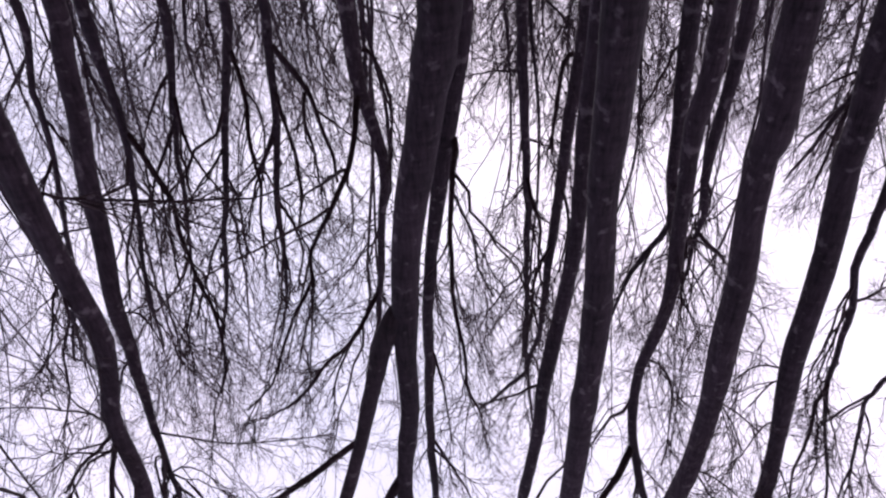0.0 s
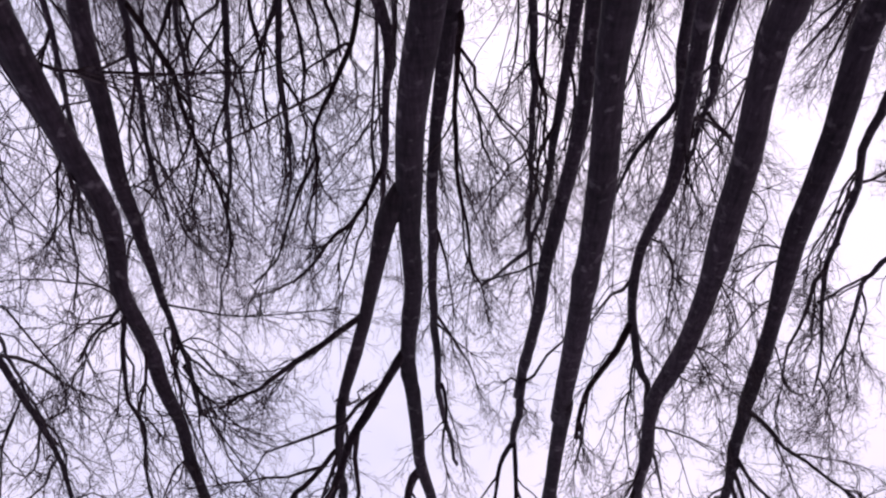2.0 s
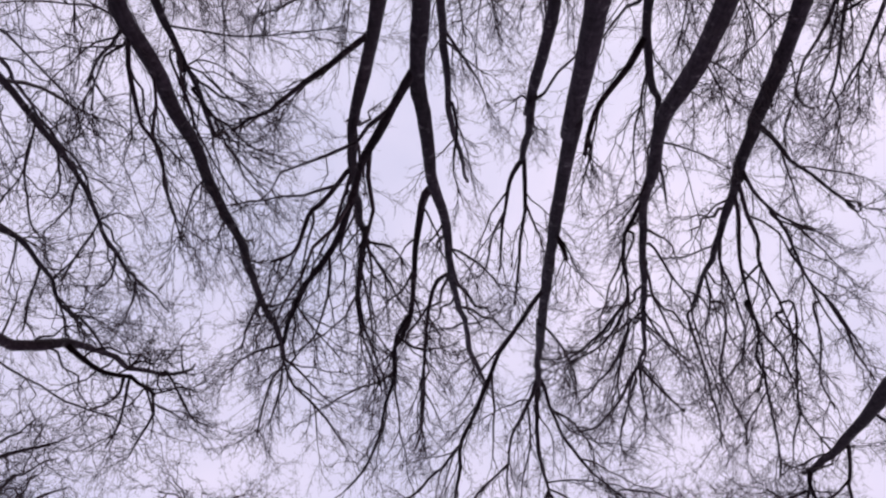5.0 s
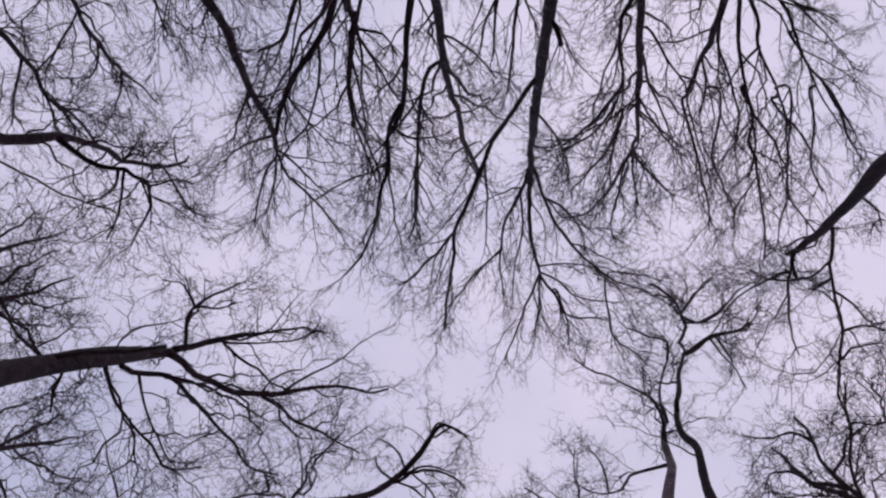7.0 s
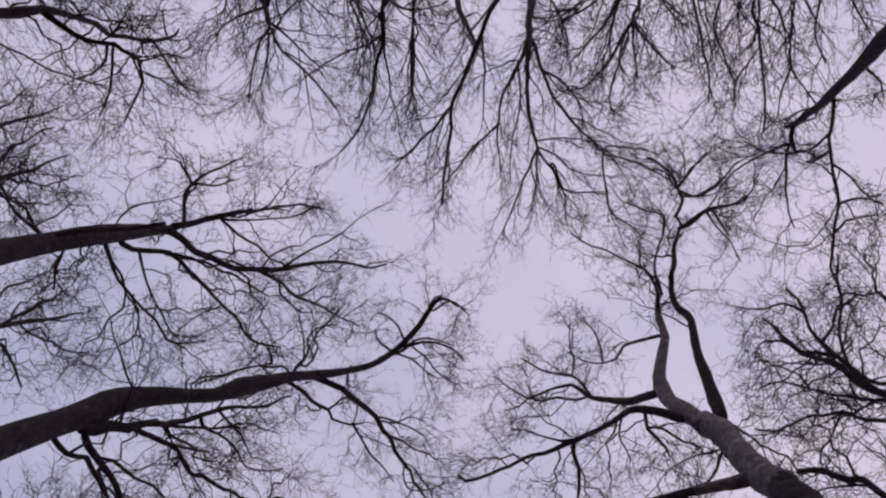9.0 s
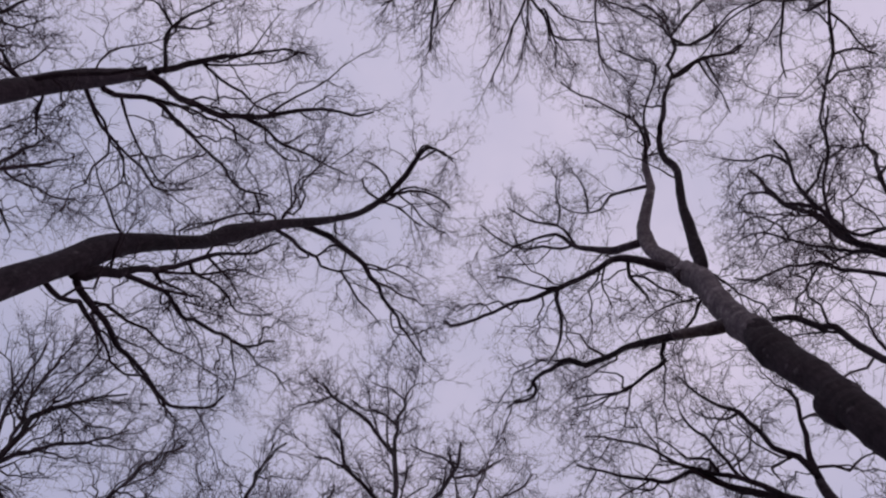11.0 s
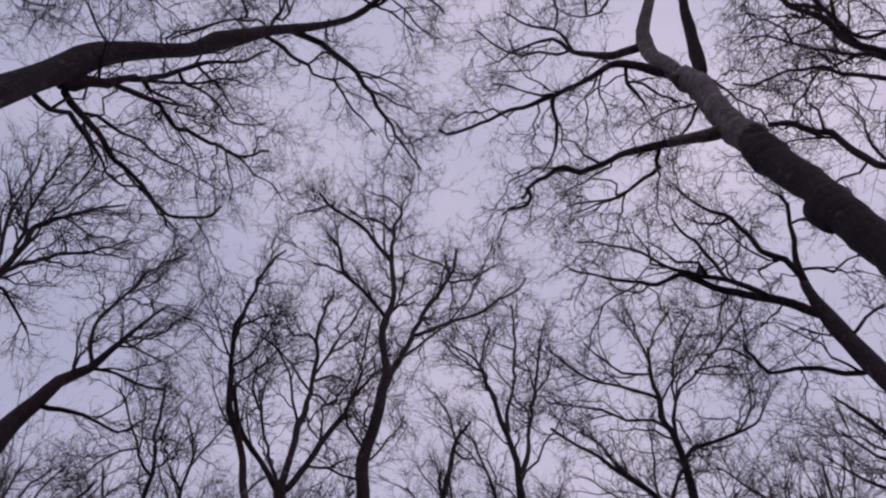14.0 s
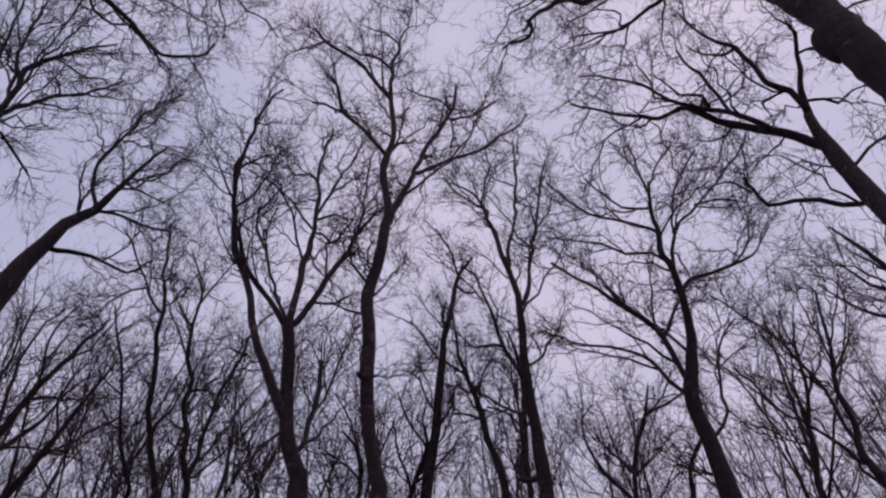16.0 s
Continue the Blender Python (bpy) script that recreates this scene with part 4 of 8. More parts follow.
t.limb(0.022, 0.011, 1.0, (-0.14, -0.04, 10.70), (-0.12, -0.06, 10.69), (0.13, -0.14, 10.84), (0.25, 0.07, 11.06), (0.22, 0.40, 11.37), (0.15, 0.72, 11.69))
t.limb(0.025, 0.009, 1.0, (0.07, 0.03, 13.12), (-0.02, 0.32, 13.76), (-0.05, 0.67, 14.39), (0.12, 1.12, 15.12))
t.limb(0.019, 0.007, 1.0, (-0.02, -0.01, 8.54), (0.05, 0.22, 9.02), (0.18, 0.40, 9.39), (0.30, 0.45, 9.54))
t.crown(reach=1.15)
t = Tree('slim bare tree close beside a crooked one', 2.96, -10.59, 0.6, upright=1.0)
t.stem((0.00, 0.00, 0.00, 0.151), (0.00, 0.00, 0.91, 0.125), (0.00, 0.00, 3.78, 0.120), (0.00, 0.00, 7.57, 0.116), (0.03, 0.01, 8.31, 0.102), (0.07, 0.02, 9.04, 0.091), (0.09, 0.03, 9.82, 0.078), (0.15, 0.04, 10.34, 0.063), (0.17, 0.05, 10.84, 0.052), (-0.02, -0.00, 11.42, 0.045), (-0.23, -0.06, 11.97, 0.037), (-0.40, -0.10, 12.64, 0.029), (-0.50, -0.13, 13.25, 0.020))
t.limb(0.033, 0.012, 1.0, (0.11, 0.03, 10.02), (0.14, 0.04, 10.02), (0.17, 0.56, 10.23), (0.20, 0.98, 10.41), (0.07, 1.45, 10.61), (0.02, 1.91, 10.82))
t.limb(0.022, 0.011, 1.0, (0.01, 0.00, 7.85), (-0.10, -0.04, 7.83), (-0.26, 0.14, 7.97), (-0.46, 0.46, 8.19), (-0.69, 0.74, 8.43))
t.limb(0.027, 0.009, 1.0, (-0.02, -0.00, 11.42), (-0.16, 0.14, 11.64), (-0.25, 0.38, 11.92))
t.crown()
t = Tree('thin bare tree behind two larger dark trunks', 3.28, -9.45, 0.65, upright=1.0)
t.stem((0.00, 0.00, 0.00, 0.126), (0.00, 0.00, 0.83, 0.105), (0.00, 0.00, 3.47, 0.100), (0.00, 0.00, 6.93, 0.097), (-0.01, -0.00, 7.38, 0.090), (-0.04, -0.01, 7.93, 0.083), (-0.07, -0.02, 8.53, 0.072), (-0.06, -0.02, 9.17, 0.060), (-0.04, -0.01, 9.75, 0.050), (-0.05, -0.02, 10.16, 0.039), (-0.07, -0.03, 10.72, 0.033), (-0.09, -0.03, 11.30, 0.025), (0.10, 0.04, 11.66, 0.017))
t.limb(0.027, 0.016, 1.0, (-0.04, -0.02, 10.06), (0.14, 0.08, 10.24), (0.26, 0.13, 10.35), (0.36, 0.19, 10.46))
t.limb(0.025, 0.011, 1.0, (-0.07, -0.02, 8.61), (-0.06, -0.04, 8.59), (-0.05, 0.03, 9.13), (0.04, 0.06, 9.39))
t.limb(0.022, 0.012, 1.0, (-0.06, -0.02, 9.17), (-0.15, -0.14, 9.55), (-0.14, -0.15, 9.97))
t.limb(0.020, 0.008, 1.0, (-0.07, -0.03, 10.72), (0.13, 0.29, 10.98), (0.23, 0.62, 11.22))
t.crown()
t = Tree('thick bare tree bending sharply at an old branch stub', 2.36, -5.73, 0.8, upright=1.0)
t.stem((0.00, 0.00, 0.00, 0.183), (0.00, 0.00, 0.58, 0.152), (0.00, 0.00, 2.42, 0.145), (0.00, 0.00, 4.84, 0.141), (0.01, 0.00, 5.29, 0.136), (0.02, 0.01, 5.74, 0.134), (-0.01, -0.01, 5.90, 0.129), (-0.01, -0.00, 6.17, 0.128), (0.01, 0.01, 6.68, 0.128), (0.06, 0.03, 7.32, 0.129), (0.06, 0.02, 7.99, 0.127), (0.08, 0.03, 8.74, 0.124), (0.08, 0.03, 9.50, 0.117), (0.04, 0.02, 10.29, 0.115), (-0.04, -0.02, 10.94, 0.104), (-0.11, -0.05, 11.52, 0.091), (-0.08, -0.03, 12.05, 0.084), (-0.01, -0.00, 12.96, 0.078), (-0.01, -0.00, 13.70, 0.070), (0.15, 0.07, 14.79, 0.062), (0.37, 0.17, 16.26, 0.058), (0.59, 0.28, 17.72, 0.052), (0.43, 0.20, 16.59, 0.049), (0.66, 0.32, 18.06, 0.048), (0.91, 0.47, 19.81, 0.041), (1.04, 0.55, 21.32, 0.031), (1.20, 0.66, 23.62, 0.028))
t.limb(0.049, 0.043, 0.6, (0.00, 0.00, 10.62), (-0.06, -0.02, 10.62), (0.02, 0.02, 10.68), (0.05, 0.07, 10.72))
t.limb(0.037, 0.014, 1.0, (0.01, 0.00, 13.83), (0.01, -0.02, 13.82), (-0.13, 0.19, 14.08), (-0.20, 0.37, 14.28), (-0.23, 0.70, 14.60), (-0.16, 1.12, 14.98), (-0.27, 1.46, 15.31), (-0.55, 1.73, 15.65), (-0.98, 1.90, 16.02))
t.limb(0.026, 0.011, 1.0, (0.63, 0.30, 17.88), (0.65, 0.32, 17.88), (0.42, 0.50, 18.16), (0.19, 0.64, 18.41), (-0.20, 0.75, 18.77), (-0.56, 0.83, 19.08))
t.limb(0.025, 0.013, 1.0, (1.02, 0.54, 21.13), (1.05, 0.54, 21.13), (1.37, 0.77, 21.46), (1.82, 1.13, 21.93))
t.limb(0.021, 0.011, 1.0, (0.38, 0.54, 18.22), (0.28, 1.11, 18.75), (0.21, 1.57, 19.16), (0.12, 1.85, 19.42))
t.limb(0.015, 0.008, 1.0, (-0.07, -0.03, 12.16), (-0.03, -0.04, 12.15), (0.38, -0.03, 12.36), (0.75, 0.01, 12.55))
t.limb(0.027, 0.010, 1.0, (0.24, 0.10, 15.34), (0.32, 0.10, 15.32), (0.68, 0.43, 15.72), (1.07, 0.77, 16.13), (1.22, 1.15, 16.48), (1.50, 1.71, 16.97), (1.71, 2.13, 17.32))
t.limb(0.021, 0.009, 1.0, (-0.19, 0.33, 14.23), (-0.10, 0.37, 14.23), (-0.19, 0.67, 14.81), (-0.25, 1.00, 15.39), (-0.39, 1.17, 15.73))
t.limb(0.020, 0.008, 1.0, (-0.02, -0.01, 13.15), (-0.22, 0.27, 13.49), (-0.44, 0.42, 13.75))
t.limb(0.026, 0.011, 1.0, (0.66, 0.32, 18.06), (0.97, 0.61, 18.56), (1.39, 0.91, 19.10), (1.81, 1.14, 19.56))
t.limb(0.030, 0.014, 1.0, (-0.17, 1.16, 15.02), (-0.14, 1.17, 15.02), (-0.37, 1.35, 15.52), (-0.69, 1.57, 16.13), (-0.93, 1.69, 16.52))
t.limb(0.031, 0.017, 1.0, (0.40, 0.52, 18.19), (0.25, 0.99, 18.76), (-0.02, 1.31, 19.20), (-0.36, 1.64, 19.69))
t.limb(0.027, 0.017, 1.0, (0.27, 0.93, 18.68), (0.29, 0.91, 18.67), (0.28, 1.48, 19.43), (0.31, 1.68, 19.67))
t.limb(0.043, 0.020, 1.0, (1.06, 0.53, 21.13), (0.88, 0.78, 21.37), (0.68, 1.19, 21.74), (0.46, 1.45, 22.00), (0.11, 1.71, 22.33), (-0.31, 1.71, 22.63))
t.limb(0.031, 0.020, 1.0, (0.88, 0.78, 21.37), (0.90, 0.78, 21.37), (0.83, 1.29, 21.90), (0.72, 1.94, 22.54), (0.89, 2.28, 22.87))
t.limb(0.031, 0.019, 1.0, (0.99, 0.62, 21.22), (1.04, 0.63, 21.21), (1.17, 1.09, 21.69), (1.31, 1.62, 22.21))
t.limb(0.031, 0.019, 1.0, (1.09, 0.57, 21.17), (1.07, 0.58, 21.18), (1.40, 0.88, 21.52), (1.77, 1.18, 21.88), (2.14, 1.38, 22.18))
t.limb(0.027, 0.017, 1.0, (0.72, 0.36, 18.50), (0.65, 0.36, 18.51), (1.16, 0.61, 19.00), (1.69, 0.92, 19.51))
t.limb(0.011, 0.006, 1.0, (0.08, 0.03, 8.93), (0.15, 0.07, 8.94), (0.34, 0.14, 9.07), (0.58, 0.27, 9.24))
t.limb(0.011, 0.006, 1.0, (0.15, 0.07, 8.94), (0.27, 0.26, 9.08), (0.34, 0.49, 9.24))
t.limb(0.010, 0.005, 1.0, (0.06, 0.03, 7.66), (0.10, 0.02, 7.64), (0.24, 0.05, 7.73), (0.34, 0.18, 7.85), (0.26, 0.27, 7.94))
t.limb(0.013, 0.006, 1.0, (0.04, 0.02, 10.19), (0.09, 0.02, 10.18), (0.36, 0.05, 10.31), (0.62, 0.21, 10.48))
t.limb(0.013, 0.006, 1.0, (0.12, 0.02, 10.19), (0.12, 0.05, 10.21), (0.28, 0.26, 10.39), (0.43, 0.56, 10.61))
t.crown(reach=1.2)
t = Tree('straight thick bare tree with forked spreading branches', 3.24, -6.20, 0.6, upright=1.0)
t.stem((0.00, 0.00, 0.00, 0.170), (0.00, 0.00, 0.65, 0.141), (0.00, 0.00, 2.71, 0.135), (0.00, 0.00, 5.41, 0.131), (0.03, 0.01, 5.98, 0.129), (0.02, 0.01, 6.31, 0.130), (0.05, 0.02, 6.71, 0.126), (0.10, 0.05, 7.41, 0.121), (0.11, 0.06, 8.16, 0.121), (0.12, 0.06, 8.92, 0.118), (0.18, 0.10, 9.65, 0.106), (0.22, 0.12, 10.16, 0.093), (0.27, 0.15, 11.06, 0.089), (0.32, 0.18, 12.09, 0.088), (0.34, 0.19, 12.22, 0.086), (0.38, 0.22, 13.14, 0.076), (0.49, 0.28, 13.92, 0.067), (0.57, 0.33, 14.83, 0.058), (0.67, 0.40, 16.10, 0.048), (0.75, 0.45, 17.35, 0.041), (0.87, 0.54, 18.72, 0.033))
t.limb(0.033, 0.016, 1.0, (0.33, 0.18, 12.16), (0.36, 0.19, 12.15), (0.62, 0.29, 12.36), (0.90, 0.45, 12.62), (1.26, 0.58, 12.88), (1.59, 0.72, 13.13), (1.91, 0.84, 13.35))
t.limb(0.016, 0.012, 1.0, (1.82, 0.79, 13.29), (2.00, 0.90, 13.41), (2.14, 0.73, 13.49))
t.limb(0.032, 0.013, 1.0, (0.40, 0.22, 13.24), (0.42, 0.25, 13.24), (0.64, 0.42, 13.63), (0.97, 0.53, 14.00), (1.41, 0.58, 14.40), (1.86, 0.58, 14.74))
t.limb(0.021, 0.009, 1.0, (1.41, 0.58, 14.40), (1.74, 0.69, 14.69), (2.08, 0.85, 15.01), (2.53, 1.04, 15.40))
t.limb(0.025, 0.014, 1.0, (0.97, 0.53, 14.00), (1.29, 0.75, 14.34), (1.52, 1.06, 14.70), (1.85, 1.38, 15.09), (2.17, 1.56, 15.37), (2.49, 1.83, 15.69), (2.82, 2.11, 16.00))
t.limb(0.033, 0.014, 1.0, (0.46, 0.26, 13.73), (0.50, 0.28, 13.72), (0.66, 0.49, 14.07), (0.91, 0.76, 14.52), (1.07, 1.06, 14.94), (1.33, 1.37, 15.38), (1.69, 1.76, 15.91), (1.86, 2.11, 16.32), (2.02, 2.48, 16.72))
t.limb(0.034, 0.014, 1.0, (0.50, 0.29, 14.04), (0.51, 0.31, 14.05), (0.69, 0.72, 14.61), (0.81, 1.09, 15.09), (1.01, 1.48, 15.58), (1.21, 1.83, 15.98), (1.36, 2.19, 16.38), (1.38, 2.64, 16.85))
t.limb(0.027, 0.015, 1.0, (0.58, 0.36, 15.00), (0.60, 0.73, 15.52), (0.79, 0.99, 15.89), (0.99, 1.26, 16.25), (1.19, 1.61, 16.69), (1.25, 2.07, 17.20))
t.limb(0.025, 0.011, 1.0, (0.73, 0.46, 17.04), (0.89, 0.84, 17.49), (0.90, 1.32, 18.02), (1.07, 1.82, 18.54))
t.limb(0.020, 0.009, 1.0, (1.05, 0.58, 14.08), (1.02, 0.59, 14.10), (1.55, 0.60, 14.60), (1.97, 0.55, 14.94), (2.41, 0.54, 15.30))
t.limb(0.021, 0.009, 1.0, (1.46, 0.98, 14.61), (1.41, 0.98, 14.63), (1.87, 1.33, 15.17), (2.17, 1.65, 15.58), (2.70, 2.05, 16.13))
t.limb(0.016, 0.007, 1.0, (0.24, 0.13, 10.50), (0.21, 0.13, 10.50), (0.47, 0.22, 10.96), (0.62, 0.32, 11.30))
t.limb(0.022, 0.009, 1.0, (1.07, 1.06, 14.94), (0.93, 1.16, 15.42), (0.85, 1.36, 15.94))
t.limb(0.032, 0.018, 1.0, (0.87, 0.54, 18.72), (0.76, 0.61, 18.77), (1.06, 1.21, 19.35), (1.26, 1.68, 19.77), (1.51, 2.26, 20.27), (1.66, 2.88, 20.77))
t.limb(0.030, 0.017, 1.0, (0.89, 0.84, 17.49), (1.06, 0.85, 17.45), (1.21, 1.23, 17.86), (1.19, 1.80, 18.45), (1.55, 2.41, 19.06), (1.86, 2.78, 19.45))
t.limb(0.035, 0.015, 1.0, (1.01, 1.48, 15.58), (0.95, 1.48, 15.60), (1.24, 1.80, 16.02), (1.30, 2.15, 16.41), (1.53, 2.60, 16.89), (1.78, 3.25, 17.54), (1.95, 3.87, 18.10))
t.limb(0.023, 0.015, 1.0, (1.24, 1.80, 16.02), (1.69, 2.14, 16.48), (1.97, 2.44, 16.81), (2.14, 2.92, 17.26), (2.43, 3.16, 17.53), (2.77, 3.42, 17.82))
t.limb(0.022, 0.014, 1.0, (1.46, 1.52, 15.58), (1.61, 1.48, 15.51), (1.83, 1.91, 16.02), (1.86, 2.19, 16.33), (1.97, 2.56, 16.71))
t.limb(0.022, 0.014, 1.0, (1.55, 1.61, 15.71), (1.47, 1.62, 15.74), (2.03, 1.90, 16.37), (2.49, 2.22, 16.94))
t.limb(0.022, 0.014, 1.0, (2.06, 1.53, 15.43), (1.98, 1.55, 15.46), (2.20, 2.01, 16.00), (2.27, 2.44, 16.46), (2.62, 2.89, 16.96))
t.limb(0.026, 0.014, 1.0, (2.13, 1.54, 15.33), (2.14, 1.55, 15.34), (2.53, 1.80, 15.81), (2.93, 2.19, 16.40), (3.33, 2.46, 16.84))
t.limb(0.019, 0.010, 1.0, (1.53, 2.60, 16.89), (1.42, 2.82, 17.20), (1.31, 3.05, 17.52), (1.31, 3.38, 17.89))
t.limb(0.019, 0.010, 1.0, (2.14, 2.92, 17.26), (2.15, 3.23, 17.70), (2.21, 3.64, 18.26))
t.limb(0.012, 0.009, 1.0, (0.13, 0.06, 9.01), (0.01, 0.02, 9.03), (-0.15, -0.07, 9.11), (-0.27, -0.04, 9.17), (-0.39, 0.01, 9.23))
t.limb(0.013, 0.006, 1.0, (0.20, 0.11, 9.91), (0.10, 0.08, 9.92), (-0.06, 0.19, 10.03), (-0.22, 0.34, 10.15), (-0.35, 0.40, 10.22))
t.limb(0.012, 0.006, 1.0, (0.15, 0.08, 9.29), (0.04, 0.02, 9.29), (-0.07, 0.06, 9.43), (-0.20, 0.11, 9.59))
t.crown(reach=1.2)
t = Tree('dark bare tree with long trailing side branches', 4.59, -7.74, 0.5, upright=1.0)
t.stem((0.00, 0.00, 0.00, 0.070), (0.00, -0.00, 1.03, 0.059), (0.00, -0.00, 4.28, 0.056), (0.00, -0.00, 8.56, 0.054), (0.01, 0.01, 9.15, 0.050), (0.08, 0.05, 9.71, 0.045), (0.14, 0.08, 10.29, 0.043), (0.15, 0.09, 10.72, 0.040), (0.17, 0.10, 11.12, 0.037), (0.24, 0.15, 11.61, 0.031), (0.36, 0.22, 12.16, 0.028), (0.48, 0.30, 12.75, 0.024), (0.62, 0.40, 13.46, 0.021), (0.66, 0.43, 13.97, 0.013))
t.limb(0.030, 0.012, 1.0, (0.17, 0.10, 11.18), (0.03, 0.22, 11.39), (-0.05, 0.42, 11.63), (-0.15, 0.61, 11.88), (-0.25, 0.81, 12.12), (-0.30, 0.99, 12.33), (-0.32, 1.15, 12.50), (-0.38, 1.31, 12.68))
t.limb(0.021, 0.011, 1.0, (0.09, 0.04, 9.77), (-0.00, 0.10, 10.01), (-0.07, 0.20, 10.26), (-0.13, 0.29, 10.49), (-0.18, 0.43, 10.77))
t.limb(0.017, 0.010, 1.0, (0.04, 0.02, 9.36), (0.03, 0.04, 9.38), (-0.13, 0.21, 9.59), (-0.23, 0.39, 9.78), (-0.37, 0.57, 9.99), (-0.49, 0.76, 10.19), (-0.55, 0.95, 10.38))
t.limb(0.021, 0.013, 1.0, (0.64, 0.41, 13.52), (0.81, 0.62, 13.77), (0.78, 0.86, 14.02))
t.limb(0.019, 0.012, 1.0, (-0.31, 1.12, 12.47), (-0.13, 1.10, 12.73), (0.18, 0.99, 13.07))
t.limb(0.015, 0.008, 1.0, (-0.36, 1.28, 12.65), (-0.33, 1.33, 13.02), (-0.18, 1.40, 13.45))
t.limb(0.016, 0.008, 1.0, (0.48, 0.30, 12.75), (0.62, 0.47, 13.08), (0.79, 0.59, 13.35))
t.limb(0.021, 0.015, 1.0, (0.08, 0.06, 9.65), (0.38, -0.17, 9.82), (0.81, -0.57, 10.05))
t.crown()
t = Tree('thin bare tree with two close parallel stems', -5.57, -5.75, 0.6, upright=1.0)
t.stem((0.00, 0.00, 0.00, 0.059), (0.00, 0.00, 1.22, 0.049), (0.00, 0.00, 5.10, 0.047), (0.00, 0.00, 10.20, 0.046), (0.02, -0.02, 10.72, 0.044), (0.00, -0.00, 11.26, 0.043), (-0.03, 0.03, 11.99, 0.041), (-0.08, 0.08, 12.81, 0.036), (-0.22, 0.22, 13.86, 0.034), (-0.32, 0.32, 14.84, 0.032), (-0.38, 0.39, 15.86, 0.024), (-0.38, 0.39, 16.72, 0.020), (-0.38, 0.39, 17.81, 0.016))
t.limb(0.023, 0.011, 1.0, (0.00, 0.00, 7.02), (1.63, 1.54, 7.62), (1.49, 1.36, 8.13), (1.24, 1.18, 8.93), (1.06, 1.08, 9.60), (0.95, 0.97, 10.29), (0.90, 0.90, 10.82), (0.82, 0.90, 11.19), (0.71, 0.92, 11.62))
t.limb(0.021, 0.011, 1.0, (0.00, -0.00, 11.26), (0.00, 0.02, 11.27), (-0.22, 0.27, 11.62), (-0.43, 0.51, 11.94), (-0.86, 0.70, 12.27))
t.limb(0.018, 0.011, 1.0, (-0.23, 0.28, 11.62), (-0.41, 0.55, 12.03), (-0.49, 0.85, 12.45), (-0.46, 0.96, 12.62))
t.limb(0.019, 0.012, 1.0, (-0.03, 0.03, 11.99), (-0.03, 0.05, 12.00), (-0.18, 0.24, 12.48), (-0.42, 0.36, 12.80))
t.limb(0.021, 0.014, 1.0, (-0.23, 0.23, 13.98), (-0.26, 0.22, 13.97), (-0.71, 0.52, 14.48), (-1.19, 0.80, 14.97))
t.limb(0.023, 0.014, 1.0, (-0.32, 0.32, 14.84), (-0.31, 0.35, 14.85), (-0.54, 0.58, 15.32), (-0.89, 0.67, 15.65))
t.limb(0.024, 0.015, 1.0, (-0.38, 0.40, 15.97), (-0.60, 0.66, 16.50), (-0.80, 0.78, 16.77))
t.limb(0.017, 0.009, 1.0, (-0.22, 0.22, 13.86), (-0.20, 0.23, 13.87), (-0.08, -0.02, 14.18), (0.08, -0.05, 14.47))
t.limb(0.015, 0.008, 1.0, (-0.03, 0.03, 11.99), (-0.03, 0.01, 11.98), (0.09, -0.35, 12.29), (0.13, -0.80, 12.58))
t.crown()
t = Tree('bare tree with a short crooked dark crown', -5.85, -3.13, 1.0, bark=LIMB_BARK)
t.stem((0.00, 0.00, 0.00, 0.094), (0.00, 0.00, 1.47, 0.078), (0.00, 0.00, 6.14, 0.075), (0.00, 0.00, 12.28, 0.073), (0.09, -0.16, 12.79, 0.069), (0.17, -0.30, 13.31, 0.060), (0.22, -0.38, 13.79, 0.047), (0.25, -0.43, 14.26, 0.041), (0.28, -0.47, 15.00, 0.039), (0.39, -0.63, 16.11, 0.033), (0.52, -0.82, 16.80, 0.029), (0.62, -0.95, 17.15, 0.025), (0.73, -1.08, 17.28, 0.015))
t.limb(0.049, 0.023, 1.0, (0.17, -0.28, 13.31), (0.40, -0.10, 13.40), (0.64, 0.07, 13.49), (0.92, 0.10, 13.57), (1.08, 0.13, 13.62), (1.23, 0.23, 13.67), (1.36, 0.30, 13.71))
t.limb(0.023, 0.012, 1.0, (0.92, 0.11, 13.57), (0.82, 0.30, 13.72), (0.57, 0.38, 13.85), (0.31, 0.42, 13.97))
t.limb(0.023, 0.012, 1.0, (0.99, 0.13, 13.59), (0.90, 0.40, 13.75), (0.80, 0.68, 13.90), (0.60, 1.01, 14.09))
t.limb(0.023, 0.012, 1.0, (1.29, 0.27, 13.69), (1.27, 0.55, 13.93), (0.97, 0.83, 14.20), (0.80, 1.06, 14.39))
t.limb(0.024, 0.015, 1.0, (0.44, -0.71, 16.37), (0.60, -0.54, 16.57), (0.71, -0.23, 16.84), (0.82, 0.02, 17.07))
t.limb(0.020, 0.010, 1.0, (0.56, -0.89, 16.97), (0.42, -1.23, 17.23), (0.30, -1.56, 17.47))
t.limb(0.019, 0.012, 1.0, (1.34, 0.30, 13.71), (1.47, 0.20, 13.87), (1.58, 0.14, 14.01), (1.76, 0.19, 14.21))
t.limb(0.013, 0.011, 1.0, (0.00, 0.00, 10.74), (0.52, 0.56, 11.34), (0.69, 0.63, 11.79), (0.83, 0.75, 12.20), (0.97, 0.81, 12.51), (1.15, 0.81, 12.84))
t.limb(0.019, 0.008, 1.0, (1.16, 0.17, 13.65), (1.25, 0.38, 13.86), (1.25, 0.62, 14.07), (1.14, 0.83, 14.25))
